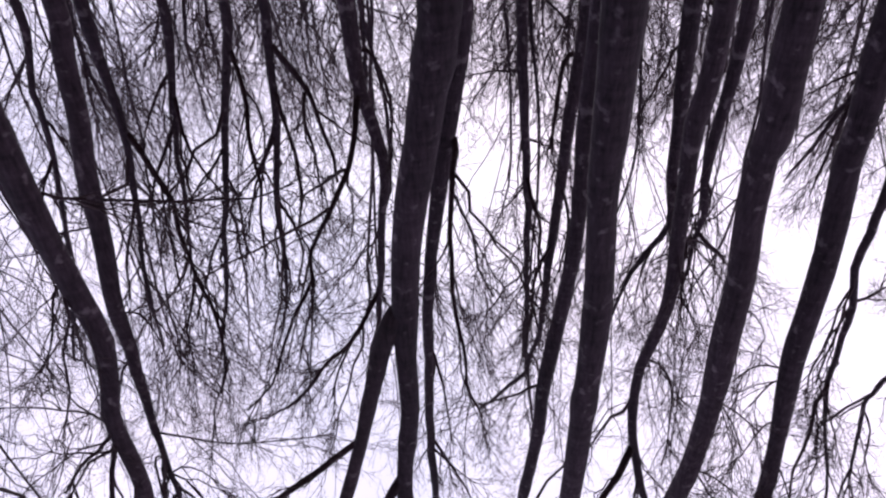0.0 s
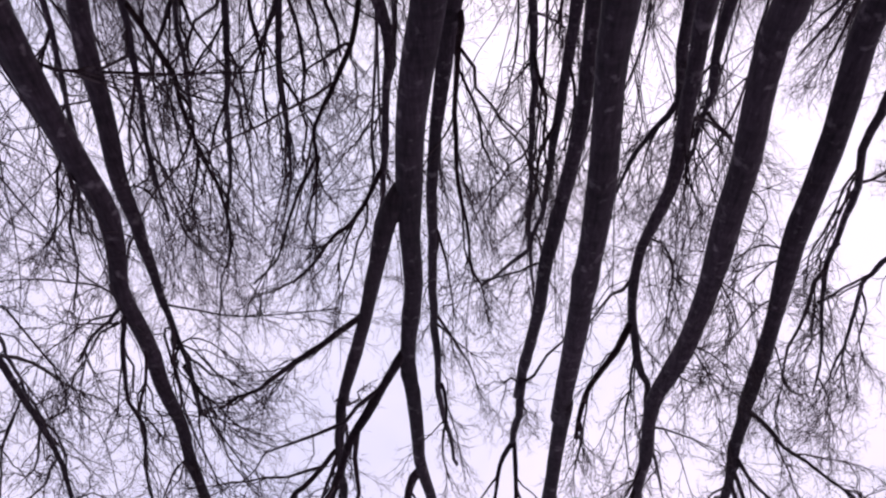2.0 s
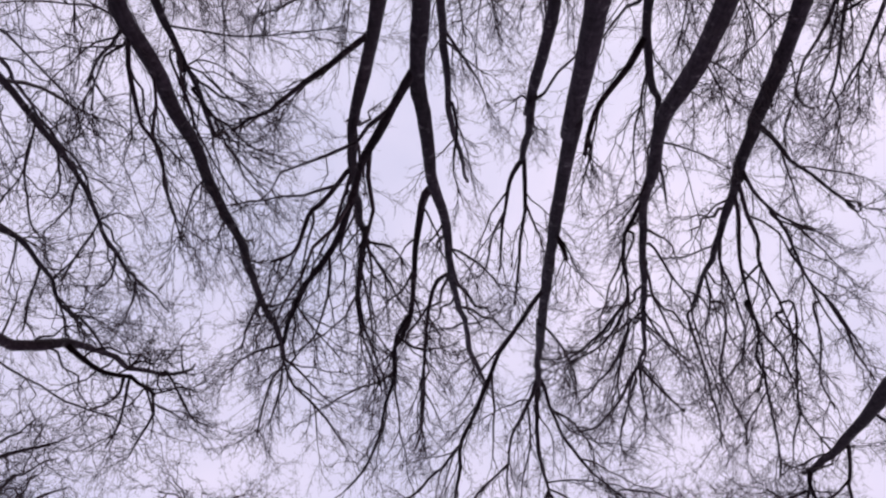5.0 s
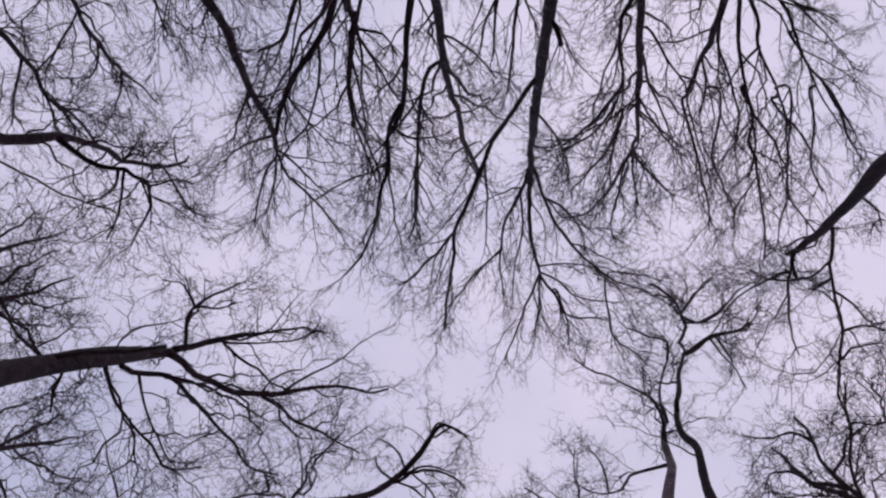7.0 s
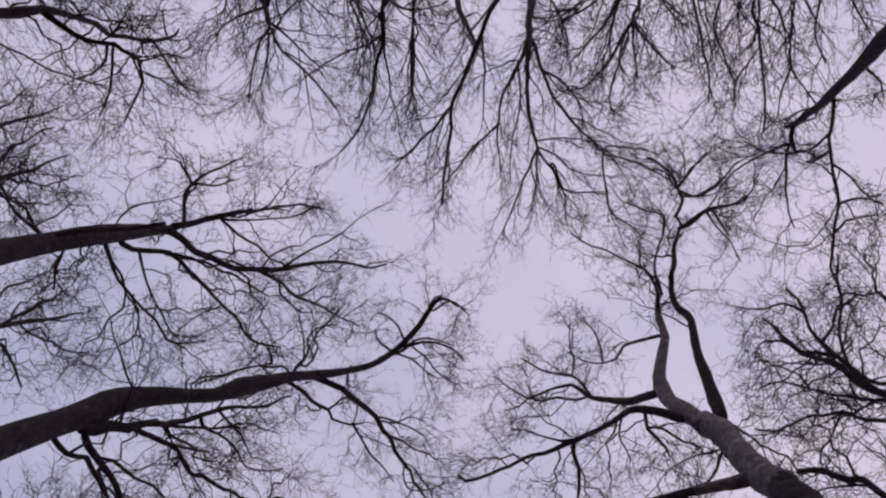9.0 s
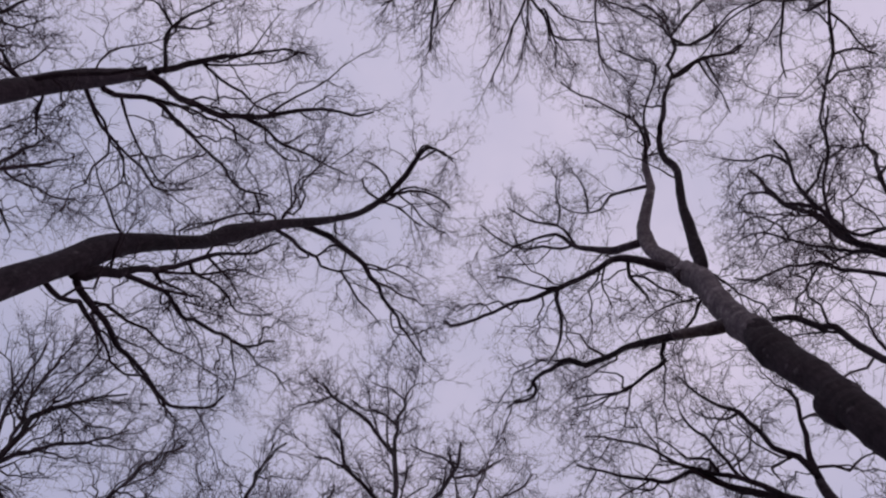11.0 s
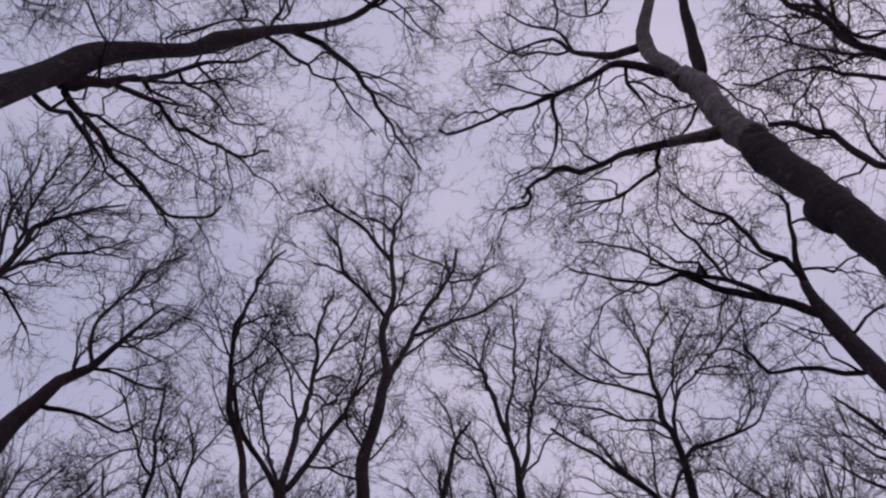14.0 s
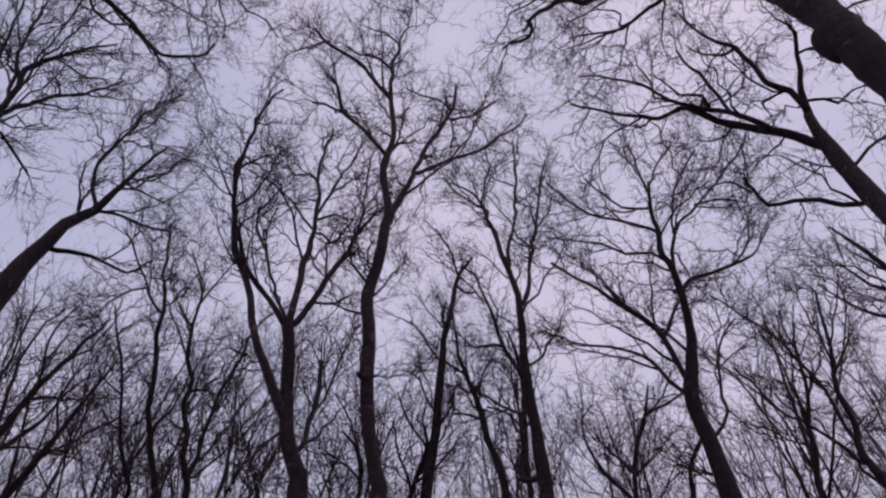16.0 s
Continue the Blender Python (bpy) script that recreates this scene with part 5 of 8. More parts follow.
t.crown()
t = Tree('bare tree with a broad fan of dark branches', -5.01, 0.41, 1.0, bark=LIMB_BARK)
t.stem((0.00, 0.00, 0.00, 0.195), (0.00, -0.04, 1.19, 0.159), (0.00, -0.19, 4.98, 0.151), (0.01, -0.50, 9.96, 0.135), (0.01, -0.60, 10.86, 0.132), (0.01, -0.74, 12.11, 0.125), (0.03, -0.90, 13.73, 0.126), (0.18, -1.03, 15.81, 0.056))
t.limb(0.058, 0.016, 0.9, (0.18, -1.03, 15.81), (0.20, -1.07, 15.82), (0.46, -1.16, 16.31), (0.70, -1.27, 16.76), (1.04, -1.40, 17.32), (1.41, -1.54, 17.89), (1.74, -1.56, 18.35), (2.08, -1.48, 18.82))
t.limb(0.024, 0.015, 1.0, (0.70, -1.27, 16.76), (0.70, -1.25, 16.76), (1.01, -1.19, 17.05), (1.42, -1.25, 17.42), (1.85, -1.35, 17.79), (2.02, -1.48, 17.96))
t.limb(0.066, 0.017, 0.9, (0.16, -1.01, 15.55), (0.20, -1.01, 15.56), (0.38, -0.78, 15.99), (0.61, -0.56, 16.44), (0.88, -0.44, 16.85), (1.24, -0.34, 17.34), (1.64, -0.41, 17.84), (2.06, -0.48, 18.34), (2.51, -0.51, 18.84), (2.90, -0.40, 19.26), (3.20, -0.45, 19.56))
t.limb(0.024, 0.015, 1.0, (0.70, -1.23, 16.76), (0.91, -1.00, 17.08), (1.13, -0.81, 17.37), (1.36, -0.56, 17.70), (1.61, -0.44, 17.96))
t.limb(0.039, 0.017, 1.0, (1.24, -0.34, 17.34), (1.47, -0.16, 17.69), (1.69, 0.10, 18.09), (2.03, 0.33, 18.54), (2.29, 0.56, 18.91), (2.66, 0.75, 19.34))
t.limb(0.043, 0.014, 0.9, (0.05, -0.92, 13.99), (0.08, -0.76, 14.01), (0.31, -0.67, 14.41), (0.53, -0.63, 14.75), (0.66, -0.38, 15.11), (0.84, -0.07, 15.54), (1.03, 0.26, 15.97), (1.16, 0.59, 16.35), (1.36, 0.85, 16.69), (1.62, 0.98, 17.01))
t.limb(0.038, 0.013, 0.9, (0.03, -0.88, 13.53), (0.04, -0.68, 13.54), (0.11, -0.43, 13.81), (0.13, -0.15, 14.07), (0.26, 0.10, 14.36), (0.34, 0.35, 14.61), (0.42, 0.61, 14.86), (0.60, 0.71, 15.07), (0.86, 0.69, 15.34))
t.limb(0.024, 0.013, 1.0, (0.22, -0.70, 14.26), (0.21, -0.66, 14.26), (0.20, -0.38, 14.56), (0.14, -0.05, 14.90), (0.20, 0.39, 15.36), (0.29, 0.77, 15.76))
t.limb(0.016, 0.008, 1.0, (0.18, -0.06, 14.18), (0.17, -0.03, 14.17), (0.35, 0.31, 13.92), (0.30, 0.52, 13.75), (0.14, 0.64, 13.57))
t.limb(0.045, 0.015, 1.0, (0.27, -1.09, 15.94), (0.28, -1.12, 15.94), (0.22, -1.49, 16.29), (0.22, -1.79, 16.57), (0.37, -2.01, 16.86), (0.58, -2.18, 17.16), (0.80, -2.31, 17.44))
t.limb(0.019, 0.010, 1.0, (0.24, -1.82, 16.61), (0.22, -1.84, 16.60), (0.11, -2.10, 16.76), (-0.14, -2.26, 16.92), (-0.50, -2.34, 17.10))
t.limb(0.026, 0.018, 1.0, (0.01, -0.72, 11.95), (-0.01, -0.80, 11.94), (-0.08, -1.00, 11.60), (-0.14, -1.14, 11.33), (-0.16, -1.25, 11.14))
t.limb(0.030, 0.022, 1.0, (-0.01, -0.77, 11.94), (0.04, -0.79, 11.97), (0.17, -0.90, 12.18), (0.39, -0.91, 12.46), (0.68, -0.94, 12.81), (0.99, -0.98, 13.17))
t.limb(0.020, 0.013, 1.0, (0.01, -0.76, 12.31), (0.03, -0.61, 12.32), (0.02, -0.50, 12.17), (0.05, -0.36, 12.02))
t.limb(0.025, 0.014, 1.0, (0.47, -0.63, 14.66), (0.73, -0.53, 15.18), (1.01, -0.41, 15.71), (1.31, -0.14, 16.31), (1.50, 0.01, 16.66))
t.limb(0.024, 0.010, 1.0, (0.22, -1.79, 16.57), (0.33, -1.86, 16.84), (0.51, -1.85, 17.23), (0.67, -1.98, 17.57))
t.limb(0.023, 0.018, 1.0, (-0.01, -0.79, 11.94), (-0.24, -0.97, 12.17), (-0.63, -1.23, 12.53), (-1.15, -1.54, 12.94))
t.limb(0.024, 0.014, 1.0, (0.03, -0.58, 12.28), (-0.13, -0.40, 12.43), (-0.22, -0.17, 12.58))
t.crown()
t = Tree('stout bare tree with a long reaching crooked top', -4.71, 1.67, 1.1, bark=LIMB_BARK)
t.stem((0.00, 0.00, 0.00, 0.236), (0.00, 0.00, 1.14, 0.192), (0.00, 0.01, 4.74, 0.182), (0.01, 0.02, 9.49, 0.163), (0.01, 0.02, 10.60, 0.162), (0.02, 0.04, 11.89, 0.172), (0.03, 0.06, 13.58, 0.178), (0.10, 0.15, 14.45, 0.160), (0.22, 0.27, 15.35, 0.119), (0.39, 0.41, 16.40, 0.123), (0.53, 0.41, 17.29, 0.158), (0.75, 0.45, 18.29, 0.143), (0.98, 0.47, 19.19, 0.121), (1.42, 0.57, 20.48, 0.100), (1.96, 0.61, 21.71, 0.076), (2.39, 0.52, 22.46, 0.078), (2.86, 0.21, 23.08, 0.075), (3.27, -0.21, 23.39, 0.075), (3.58, -0.66, 23.48, 0.057), (3.78, -0.91, 23.50, 0.045), (4.25, -0.65, 23.50, 0.017))
t.limb(0.099, 0.018, 0.45, (0.02, 0.04, 12.10), (0.06, 0.16, 12.10), (0.18, 0.26, 12.58), (0.34, 0.33, 13.10), (0.52, 0.38, 13.63), (0.73, 0.41, 14.17), (0.90, 0.39, 14.57), (1.08, 0.41, 14.96), (1.37, 0.45, 15.51), (1.69, 0.41, 16.10))
t.limb(0.040, 0.019, 0.9, (0.32, 0.32, 13.03), (0.32, 0.35, 13.03), (0.47, 0.57, 13.47), (0.60, 0.79, 13.85), (0.63, 1.15, 14.25), (0.82, 1.40, 14.67), (1.00, 1.62, 15.04), (1.13, 1.83, 15.32), (1.39, 1.98, 15.72), (1.60, 2.01, 16.03))
t.limb(0.018, 0.010, 1.0, (1.10, 1.80, 15.29), (1.22, 2.08, 15.59), (1.33, 2.34, 15.85), (1.52, 2.63, 16.18), (1.63, 2.98, 16.49))
t.limb(0.017, 0.009, 1.0, (1.07, 1.76, 15.21), (1.03, 2.13, 15.43), (0.98, 2.58, 15.68), (0.88, 2.81, 15.81))
t.limb(0.020, 0.009, 1.0, (0.63, 0.97, 14.05), (0.67, 1.32, 14.34), (0.69, 1.64, 14.59), (0.75, 1.97, 14.85))
t.limb(0.024, 0.009, 1.0, (0.78, 0.41, 14.27), (0.81, 0.53, 14.26), (1.00, 0.81, 14.66), (1.15, 1.04, 14.96), (1.20, 1.31, 15.22), (1.39, 1.46, 15.49), (1.60, 1.50, 15.76))
t.limb(0.027, 0.009, 1.0, (0.55, 0.39, 13.69), (0.54, 0.41, 13.69), (0.71, 0.52, 13.95), (0.93, 0.57, 14.25), (1.11, 0.57, 14.48), (1.42, 0.68, 14.87), (1.67, 0.83, 15.19))
t.limb(0.037, 0.015, 0.9, (0.02, 0.03, 11.41), (0.06, 0.18, 11.40), (0.11, 0.36, 11.66), (0.15, 0.54, 11.90), (0.20, 0.69, 12.12), (0.19, 0.92, 12.34), (0.15, 1.20, 12.61), (0.15, 1.50, 12.89), (0.19, 1.74, 13.13), (0.35, 1.85, 13.40))
t.limb(0.047, 0.018, 0.9, (0.08, 0.17, 12.16), (0.07, 0.29, 12.14), (0.07, 0.55, 12.42), (0.06, 0.82, 12.69), (0.10, 1.02, 12.91), (0.07, 1.31, 13.17), (0.13, 1.58, 13.45), (0.21, 1.92, 13.78), (0.29, 2.22, 14.07), (0.39, 2.47, 14.32), (0.58, 2.66, 14.61), (0.80, 2.71, 14.90), (0.93, 2.60, 15.14))
t.limb(0.021, 0.012, 1.0, (0.06, 0.75, 12.62), (0.05, 0.77, 12.61), (-0.03, 1.03, 12.94), (-0.01, 1.21, 13.23), (-0.12, 1.54, 13.61))
t.limb(0.049, 0.018, 1.0, (0.98, 0.47, 19.19), (0.99, 0.56, 19.18), (1.22, 0.79, 19.47), (1.33, 1.04, 19.70), (1.61, 1.23, 20.00), (1.74, 1.47, 20.21), (2.05, 1.60, 20.49), (2.26, 1.61, 20.68))
t.limb(0.024, 0.013, 1.0, (2.05, 1.59, 20.49), (2.19, 1.91, 20.67), (2.39, 2.32, 20.89), (2.66, 2.68, 21.11), (2.81, 3.04, 21.29))
t.limb(0.069, 0.021, 0.9, (1.36, 0.56, 20.32), (1.33, 0.59, 20.31), (1.70, 0.84, 20.67), (2.00, 1.12, 20.99), (2.31, 1.47, 21.33), (2.51, 1.83, 21.61), (2.77, 2.35, 22.00), (2.99, 2.89, 22.36), (3.22, 3.37, 22.69), (3.46, 3.79, 22.98), (3.72, 4.31, 23.31))
t.limb(0.023, 0.018, 1.0, (1.61, 1.23, 20.00), (1.76, 1.15, 20.16), (1.87, 1.05, 20.29), (2.10, 1.04, 20.50))
t.limb(0.026, 0.014, 1.0, (3.02, 2.95, 22.40), (2.98, 2.94, 22.40), (2.96, 3.35, 22.59), (3.14, 3.59, 22.74), (3.54, 3.58, 22.96), (3.94, 3.43, 23.20))
t.limb(0.017, 0.009, 1.0, (0.26, 0.31, 15.61), (0.24, 0.14, 15.63), (0.59, 0.01, 15.97), (0.96, -0.07, 16.31), (1.35, -0.06, 16.63))
t.limb(0.032, 0.013, 1.0, (2.68, 0.33, 22.85), (2.70, 0.40, 22.84), (3.20, 0.15, 23.23), (3.71, 0.12, 23.57), (4.10, 0.27, 23.84))
t.limb(0.026, 0.014, 1.0, (3.07, 0.21, 23.13), (3.07, 0.18, 23.14), (3.44, 0.49, 23.44), (3.69, 0.92, 23.74), (4.22, 1.31, 24.14))
t.limb(0.039, 0.017, 1.0, (1.09, 0.49, 19.51), (1.05, 0.41, 19.51), (1.19, 0.18, 19.72), (1.34, -0.03, 19.92), (1.23, -0.21, 20.06), (1.51, -0.45, 20.33), (1.77, -0.44, 20.51))
t.limb(0.033, 0.014, 1.0, (2.96, 0.10, 23.16), (2.95, 0.09, 23.16), (2.80, -0.19, 23.42), (2.50, -0.43, 23.72), (2.21, -0.56, 23.96))
t.limb(0.034, 0.014, 1.0, (3.31, -0.27, 23.40), (3.34, -0.25, 23.40), (3.46, -0.45, 23.52), (3.66, -0.90, 23.78), (3.99, -0.85, 23.95), (4.40, -0.54, 24.20))
t.limb(0.023, 0.010, 1.0, (1.25, -0.07, 16.55), (1.27, -0.12, 16.56), (1.07, -0.31, 16.89), (0.77, -0.42, 17.23), (0.56, -0.63, 17.56))
t.limb(0.023, 0.013, 1.0, (0.50, 0.39, 13.56), (0.45, 0.57, 13.83), (0.51, 0.77, 14.26), (0.59, 0.93, 14.62), (0.70, 1.10, 15.06))
t.limb(0.031, 0.013, 1.0, (2.49, 1.79, 21.58), (2.52, 1.74, 21.59), (2.85, 1.87, 22.02), (3.09, 1.77, 22.34), (3.45, 1.98, 22.79))
t.limb(0.031, 0.013, 1.0, (1.89, 0.60, 21.56), (1.89, 0.53, 21.56), (1.68, 0.96, 22.07), (1.82, 1.13, 22.36), (1.93, 1.05, 22.56))
t.limb(0.020, 0.009, 1.0, (0.90, 0.39, 14.57), (0.99, 0.27, 14.89), (1.18, 0.29, 15.29), (1.42, 0.23, 15.77))
t.limb(0.040, 0.020, 1.0, (2.86, 0.21, 23.08), (2.86, 0.25, 23.08), (3.35, 0.15, 23.24), (3.87, 0.26, 23.40), (4.33, 0.60, 23.58))
t.limb(0.033, 0.020, 1.0, (2.69, 0.37, 22.84), (2.72, 0.36, 22.85), (2.31, 0.01, 23.22), (2.24, -0.17, 23.35))
t.limb(0.028, 0.017, 1.0, (1.14, 0.27, 19.64), (1.24, 0.32, 19.66), (1.41, -0.03, 19.89), (1.34, -0.18, 19.99), (1.68, -0.63, 20.32), (1.80, -0.83, 20.46))
t.limb(0.033, 0.020, 1.0, (2.72, 0.36, 22.85), (3.22, 0.62, 23.15), (3.60, 1.05, 23.45))
t.limb(0.034, 0.021, 1.0, (3.54, -0.60, 23.47), (3.60, -0.60, 23.47), (4.00, -0.79, 23.71), (4.40, -0.48, 23.97))
t.limb(0.027, 0.017, 1.0, (0.98, 0.47, 19.19), (0.98, 0.33, 19.21), (0.64, 0.28, 19.34), (-0.35, 0.44, 19.72), (-1.11, 0.74, 20.01))
t.crown(reach=1.1)
t = Tree('stout grey bare tree with swollen collars on its trunk', 3.34, 2.54, 0.95, bark=DARK_BARK)
t.stem((0.00, 0.00, 0.00, 0.229), (0.00, 0.00, 1.00, 0.191), (0.00, 0.00, 4.17, 0.182), (0.00, 0.00, 8.33, 0.177), (-0.00, 0.00, 8.82, 0.178), (0.00, -0.01, 9.34, 0.179), (0.02, -0.02, 9.69, 0.173), (0.02, -0.02, 9.93, 0.167), (0.01, -0.01, 10.28, 0.176), (-0.01, 0.01, 11.06, 0.196), (0.00, -0.00, 11.57, 0.183), (0.01, -0.02, 11.84, 0.165), (0.02, -0.02, 12.04, 0.145), step=0.1)
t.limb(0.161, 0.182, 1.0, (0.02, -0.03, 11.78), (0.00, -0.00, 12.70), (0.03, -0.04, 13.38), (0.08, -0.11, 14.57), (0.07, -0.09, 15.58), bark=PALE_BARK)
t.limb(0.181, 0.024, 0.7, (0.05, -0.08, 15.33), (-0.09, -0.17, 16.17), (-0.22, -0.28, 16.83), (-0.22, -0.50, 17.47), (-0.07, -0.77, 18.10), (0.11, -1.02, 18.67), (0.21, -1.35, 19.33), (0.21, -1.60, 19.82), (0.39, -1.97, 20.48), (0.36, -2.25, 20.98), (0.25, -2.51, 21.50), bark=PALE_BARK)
t.limb(0.109, 0.057, 1.0, (0.08, -0.10, 14.95), (0.14, -0.20, 14.95), (0.22, -0.53, 15.71), (0.23, -0.75, 16.15), (0.25, -0.97, 16.59), (0.31, -1.30, 17.17), (0.32, -1.62, 17.71), (0.23, -1.71, 17.96), (0.19, -1.91, 18.29), (0.25, -2.13, 18.60))
t.limb(0.058, 0.020, 1.0, (0.25, -2.13, 18.60), (0.24, -2.25, 18.60), (0.43, -2.51, 19.12), (0.52, -2.81, 19.66), (0.74, -3.14, 20.23), (0.97, -3.77, 21.22), (1.14, -4.10, 21.70), (1.09, -4.26, 21.98), (1.01, -4.57, 22.48), (0.79, -4.76, 23.00))
t.limb(0.033, 0.017, 1.0, (0.48, -2.66, 19.39), (0.37, -2.65, 19.41), (0.24, -2.64, 19.50), (0.10, -2.69, 19.61))
t.limb(0.040, 0.018, 1.0, (0.77, -3.22, 20.36), (0.78, -3.23, 20.35), (1.18, -3.44, 20.60), (1.53, -3.62, 20.81), (1.80, -3.72, 20.97), (2.22, -3.77, 21.18), (2.51, -3.94, 21.35))
t.limb(0.024, 0.012, 1.0, (1.48, -3.60, 20.79), (1.46, -3.59, 20.79), (1.75, -3.27, 21.05), (2.12, -2.91, 21.34), (2.40, -2.55, 21.59))
t.limb(0.031, 0.013, 1.0, (1.12, -4.10, 21.71), (1.43, -4.00, 21.85), (1.78, -4.09, 22.01), (2.15, -4.39, 22.22), (2.61, -4.80, 22.48), (3.13, -5.01, 22.71))
t.limb(0.031, 0.013, 1.0, (1.11, -4.20, 21.88), (1.14, -4.24, 21.87), (1.46, -4.53, 22.21), (1.83, -4.96, 22.65), (2.08, -5.12, 22.87))
t.limb(0.033, 0.018, 1.0, (0.21, -1.56, 19.76), (0.23, -1.89, 19.89), (0.15, -2.23, 20.03), (-0.03, -2.44, 20.15), (-0.29, -2.58, 20.27), (-0.66, -2.79, 20.44), (-0.99, -2.88, 20.58), (-1.38, -3.13, 20.76))
t.limb(0.029, 0.012, 1.0, (0.34, -1.87, 20.31), (0.39, -1.88, 20.31), (0.33, -2.34, 20.54), (0.44, -2.80, 20.78), (0.62, -3.29, 21.02), (0.56, -3.59, 21.17), (0.33, -3.73, 21.31))
t.limb(0.097, 0.044, 0.8, (-0.22, -0.39, 17.15), (-0.32, -0.33, 17.16), (-0.48, -0.19, 17.58), (-0.70, -0.04, 18.08), (-0.94, 0.00, 18.58), (-1.15, 0.04, 18.99), (-1.33, -0.02, 19.36))
t.limb(0.039, 0.018, 1.0, (-1.28, -0.01, 19.27), (-1.53, -0.15, 19.62), (-1.78, 0.00, 19.93), (-2.10, 0.14, 20.29), (-2.43, 0.35, 20.67), (-2.78, 0.59, 21.07))
t.limb(0.033, 0.018, 1.0, (-1.19, 0.02, 19.08), (-1.47, -0.30, 19.66), (-1.77, -0.33, 20.04), (-2.15, -0.39, 20.50), (-2.45, -0.53, 20.88))
t.limb(0.023, 0.012, 1.0, (-1.52, -0.31, 19.71), (-1.41, -0.56, 20.01), (-1.46, -0.93, 20.44), (-1.40, -1.37, 20.91))
t.limb(0.028, 0.012, 1.0, (-1.26, 0.00, 19.22), (-1.27, 0.03, 19.22), (-1.80, 0.16, 19.70), (-2.23, 0.20, 20.06), (-2.56, 0.12, 20.35), (-2.79, -0.03, 20.59), (-3.03, -0.18, 20.82))
t.limb(0.075, 0.023, 0.8, (-0.02, -0.13, 15.75), (-0.05, -0.10, 15.75), (-0.26, -0.13, 16.01), (-0.44, -0.14, 16.22), (-0.67, -0.14, 16.48), (-0.87, -0.11, 16.69), (-1.02, 0.07, 16.90), (-1.23, 0.26, 17.15), (-1.44, 0.40, 17.38), (-1.66, 0.55, 17.62), (-2.04, 0.78, 17.99), (-2.33, 0.94, 18.26), (-2.63, 1.11, 18.54), (-2.84, 1.26, 18.73), (-3.28, 1.49, 19.10), (-3.61, 1.60, 19.36), (-3.79, 1.59, 19.50))
t.limb(0.040, 0.014, 1.0, (-1.66, 0.55, 17.62), (-1.68, 0.55, 17.62), (-1.73, 0.72, 17.45), (-1.70, 0.97, 17.20), (-1.70, 1.22, 16.96), (-1.84, 1.45, 16.69), (-2.01, 1.67, 16.42))
t.limb(0.025, 0.011, 1.0, (-1.68, 0.55, 17.62), (-1.71, 0.53, 17.62), (-1.95, 0.59, 17.81), (-2.24, 0.53, 18.04), (-2.44, 0.50, 18.20), (-2.75, 0.49, 18.42))
t.limb(0.019, 0.009, 1.0, (-0.98, 0.03, 16.85), (-1.07, 0.25, 16.55), (-1.04, 0.44, 16.29), (-0.96, 0.57, 16.05))
t.limb(0.033, 0.013, 1.0, (-0.67, -0.14, 16.48), (-0.67, -0.10, 16.47), (-0.72, 0.06, 16.05), (-0.63, 0.13, 15.67), (-0.58, 0.23, 15.26), (-0.55, 0.30, 14.97))
t.limb(0.023, 0.013, 1.0, (-0.71, 0.07, 16.00), (-0.68, 0.04, 16.00), (-0.39, 0.10, 15.54), (-0.24, 0.14, 15.26), (-0.12, 0.22, 15.00))
t.limb(0.027, 0.016, 1.0, (0.05, -0.07, 13.98), (0.02, -0.07, 13.98), (-0.05, 0.12, 14.14), (-0.12, 0.32, 14.30), (-0.19, 0.50, 14.44), (-0.33, 0.59, 14.58))
t.limb(0.032, 0.011, 1.0, (0.15, -1.14, 18.92), (0.07, -1.16, 18.94), (-0.23, -0.98, 19.14), (-0.52, -0.91, 19.31), (-0.72, -0.68, 19.47), (-1.02, -0.57, 19.65), (-1.34, -0.64, 19.83), (-1.50, -0.74, 19.94))
t.limb(0.022, 0.012, 1.0, (-0.92, -0.62, 19.59), (-0.94, -0.92, 19.89), (-1.03, -1.18, 20.16), (-1.12, -1.40, 20.39))
t.limb(0.021, 0.010, 1.0, (0.15, -0.24, 15.05), (0.20, -0.27, 15.04), (0.27, -0.21, 14.51), (0.33, -0.18, 14.02), (0.38, -0.16, 13.54), (0.38, -0.10, 12.95), (0.39, -0.08, 12.54))
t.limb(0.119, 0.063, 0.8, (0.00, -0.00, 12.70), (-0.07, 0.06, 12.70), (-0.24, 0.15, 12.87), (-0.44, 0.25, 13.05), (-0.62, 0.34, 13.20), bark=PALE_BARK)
t.limb(0.069, 0.029, 0.9, (-0.50, 0.28, 13.10), (-0.61, 0.39, 13.38), (-0.76, 0.51, 13.72), (-0.92, 0.67, 14.08), (-1.15, 0.93, 14.57), (-1.34, 1.12, 14.93), (-1.51, 1.27, 15.23), (-1.69, 1.28, 15.54), (-1.88, 1.49, 15.86), (-2.08, 1.69, 16.18), (-2.24, 1.92, 16.47), (-2.28, 2.18, 16.70))
t.limb(0.034, 0.014, 1.0, (-2.22, 1.90, 16.43), (-2.17, 2.05, 16.39), (-2.24, 2.20, 16.34), (-2.49, 2.24, 16.28), (-2.65, 2.32, 16.23))
t.limb(0.034, 0.013, 0.9, (-0.68, 0.45, 13.55), (-0.64, 0.68, 13.68), (-0.65, 0.87, 13.79), (-0.77, 0.98, 13.91), (-0.93, 1.20, 14.08), (-1.02, 1.36, 14.20), (-1.23, 1.45, 14.36), (-1.53, 1.57, 14.58), (-1.76, 1.69, 14.75))
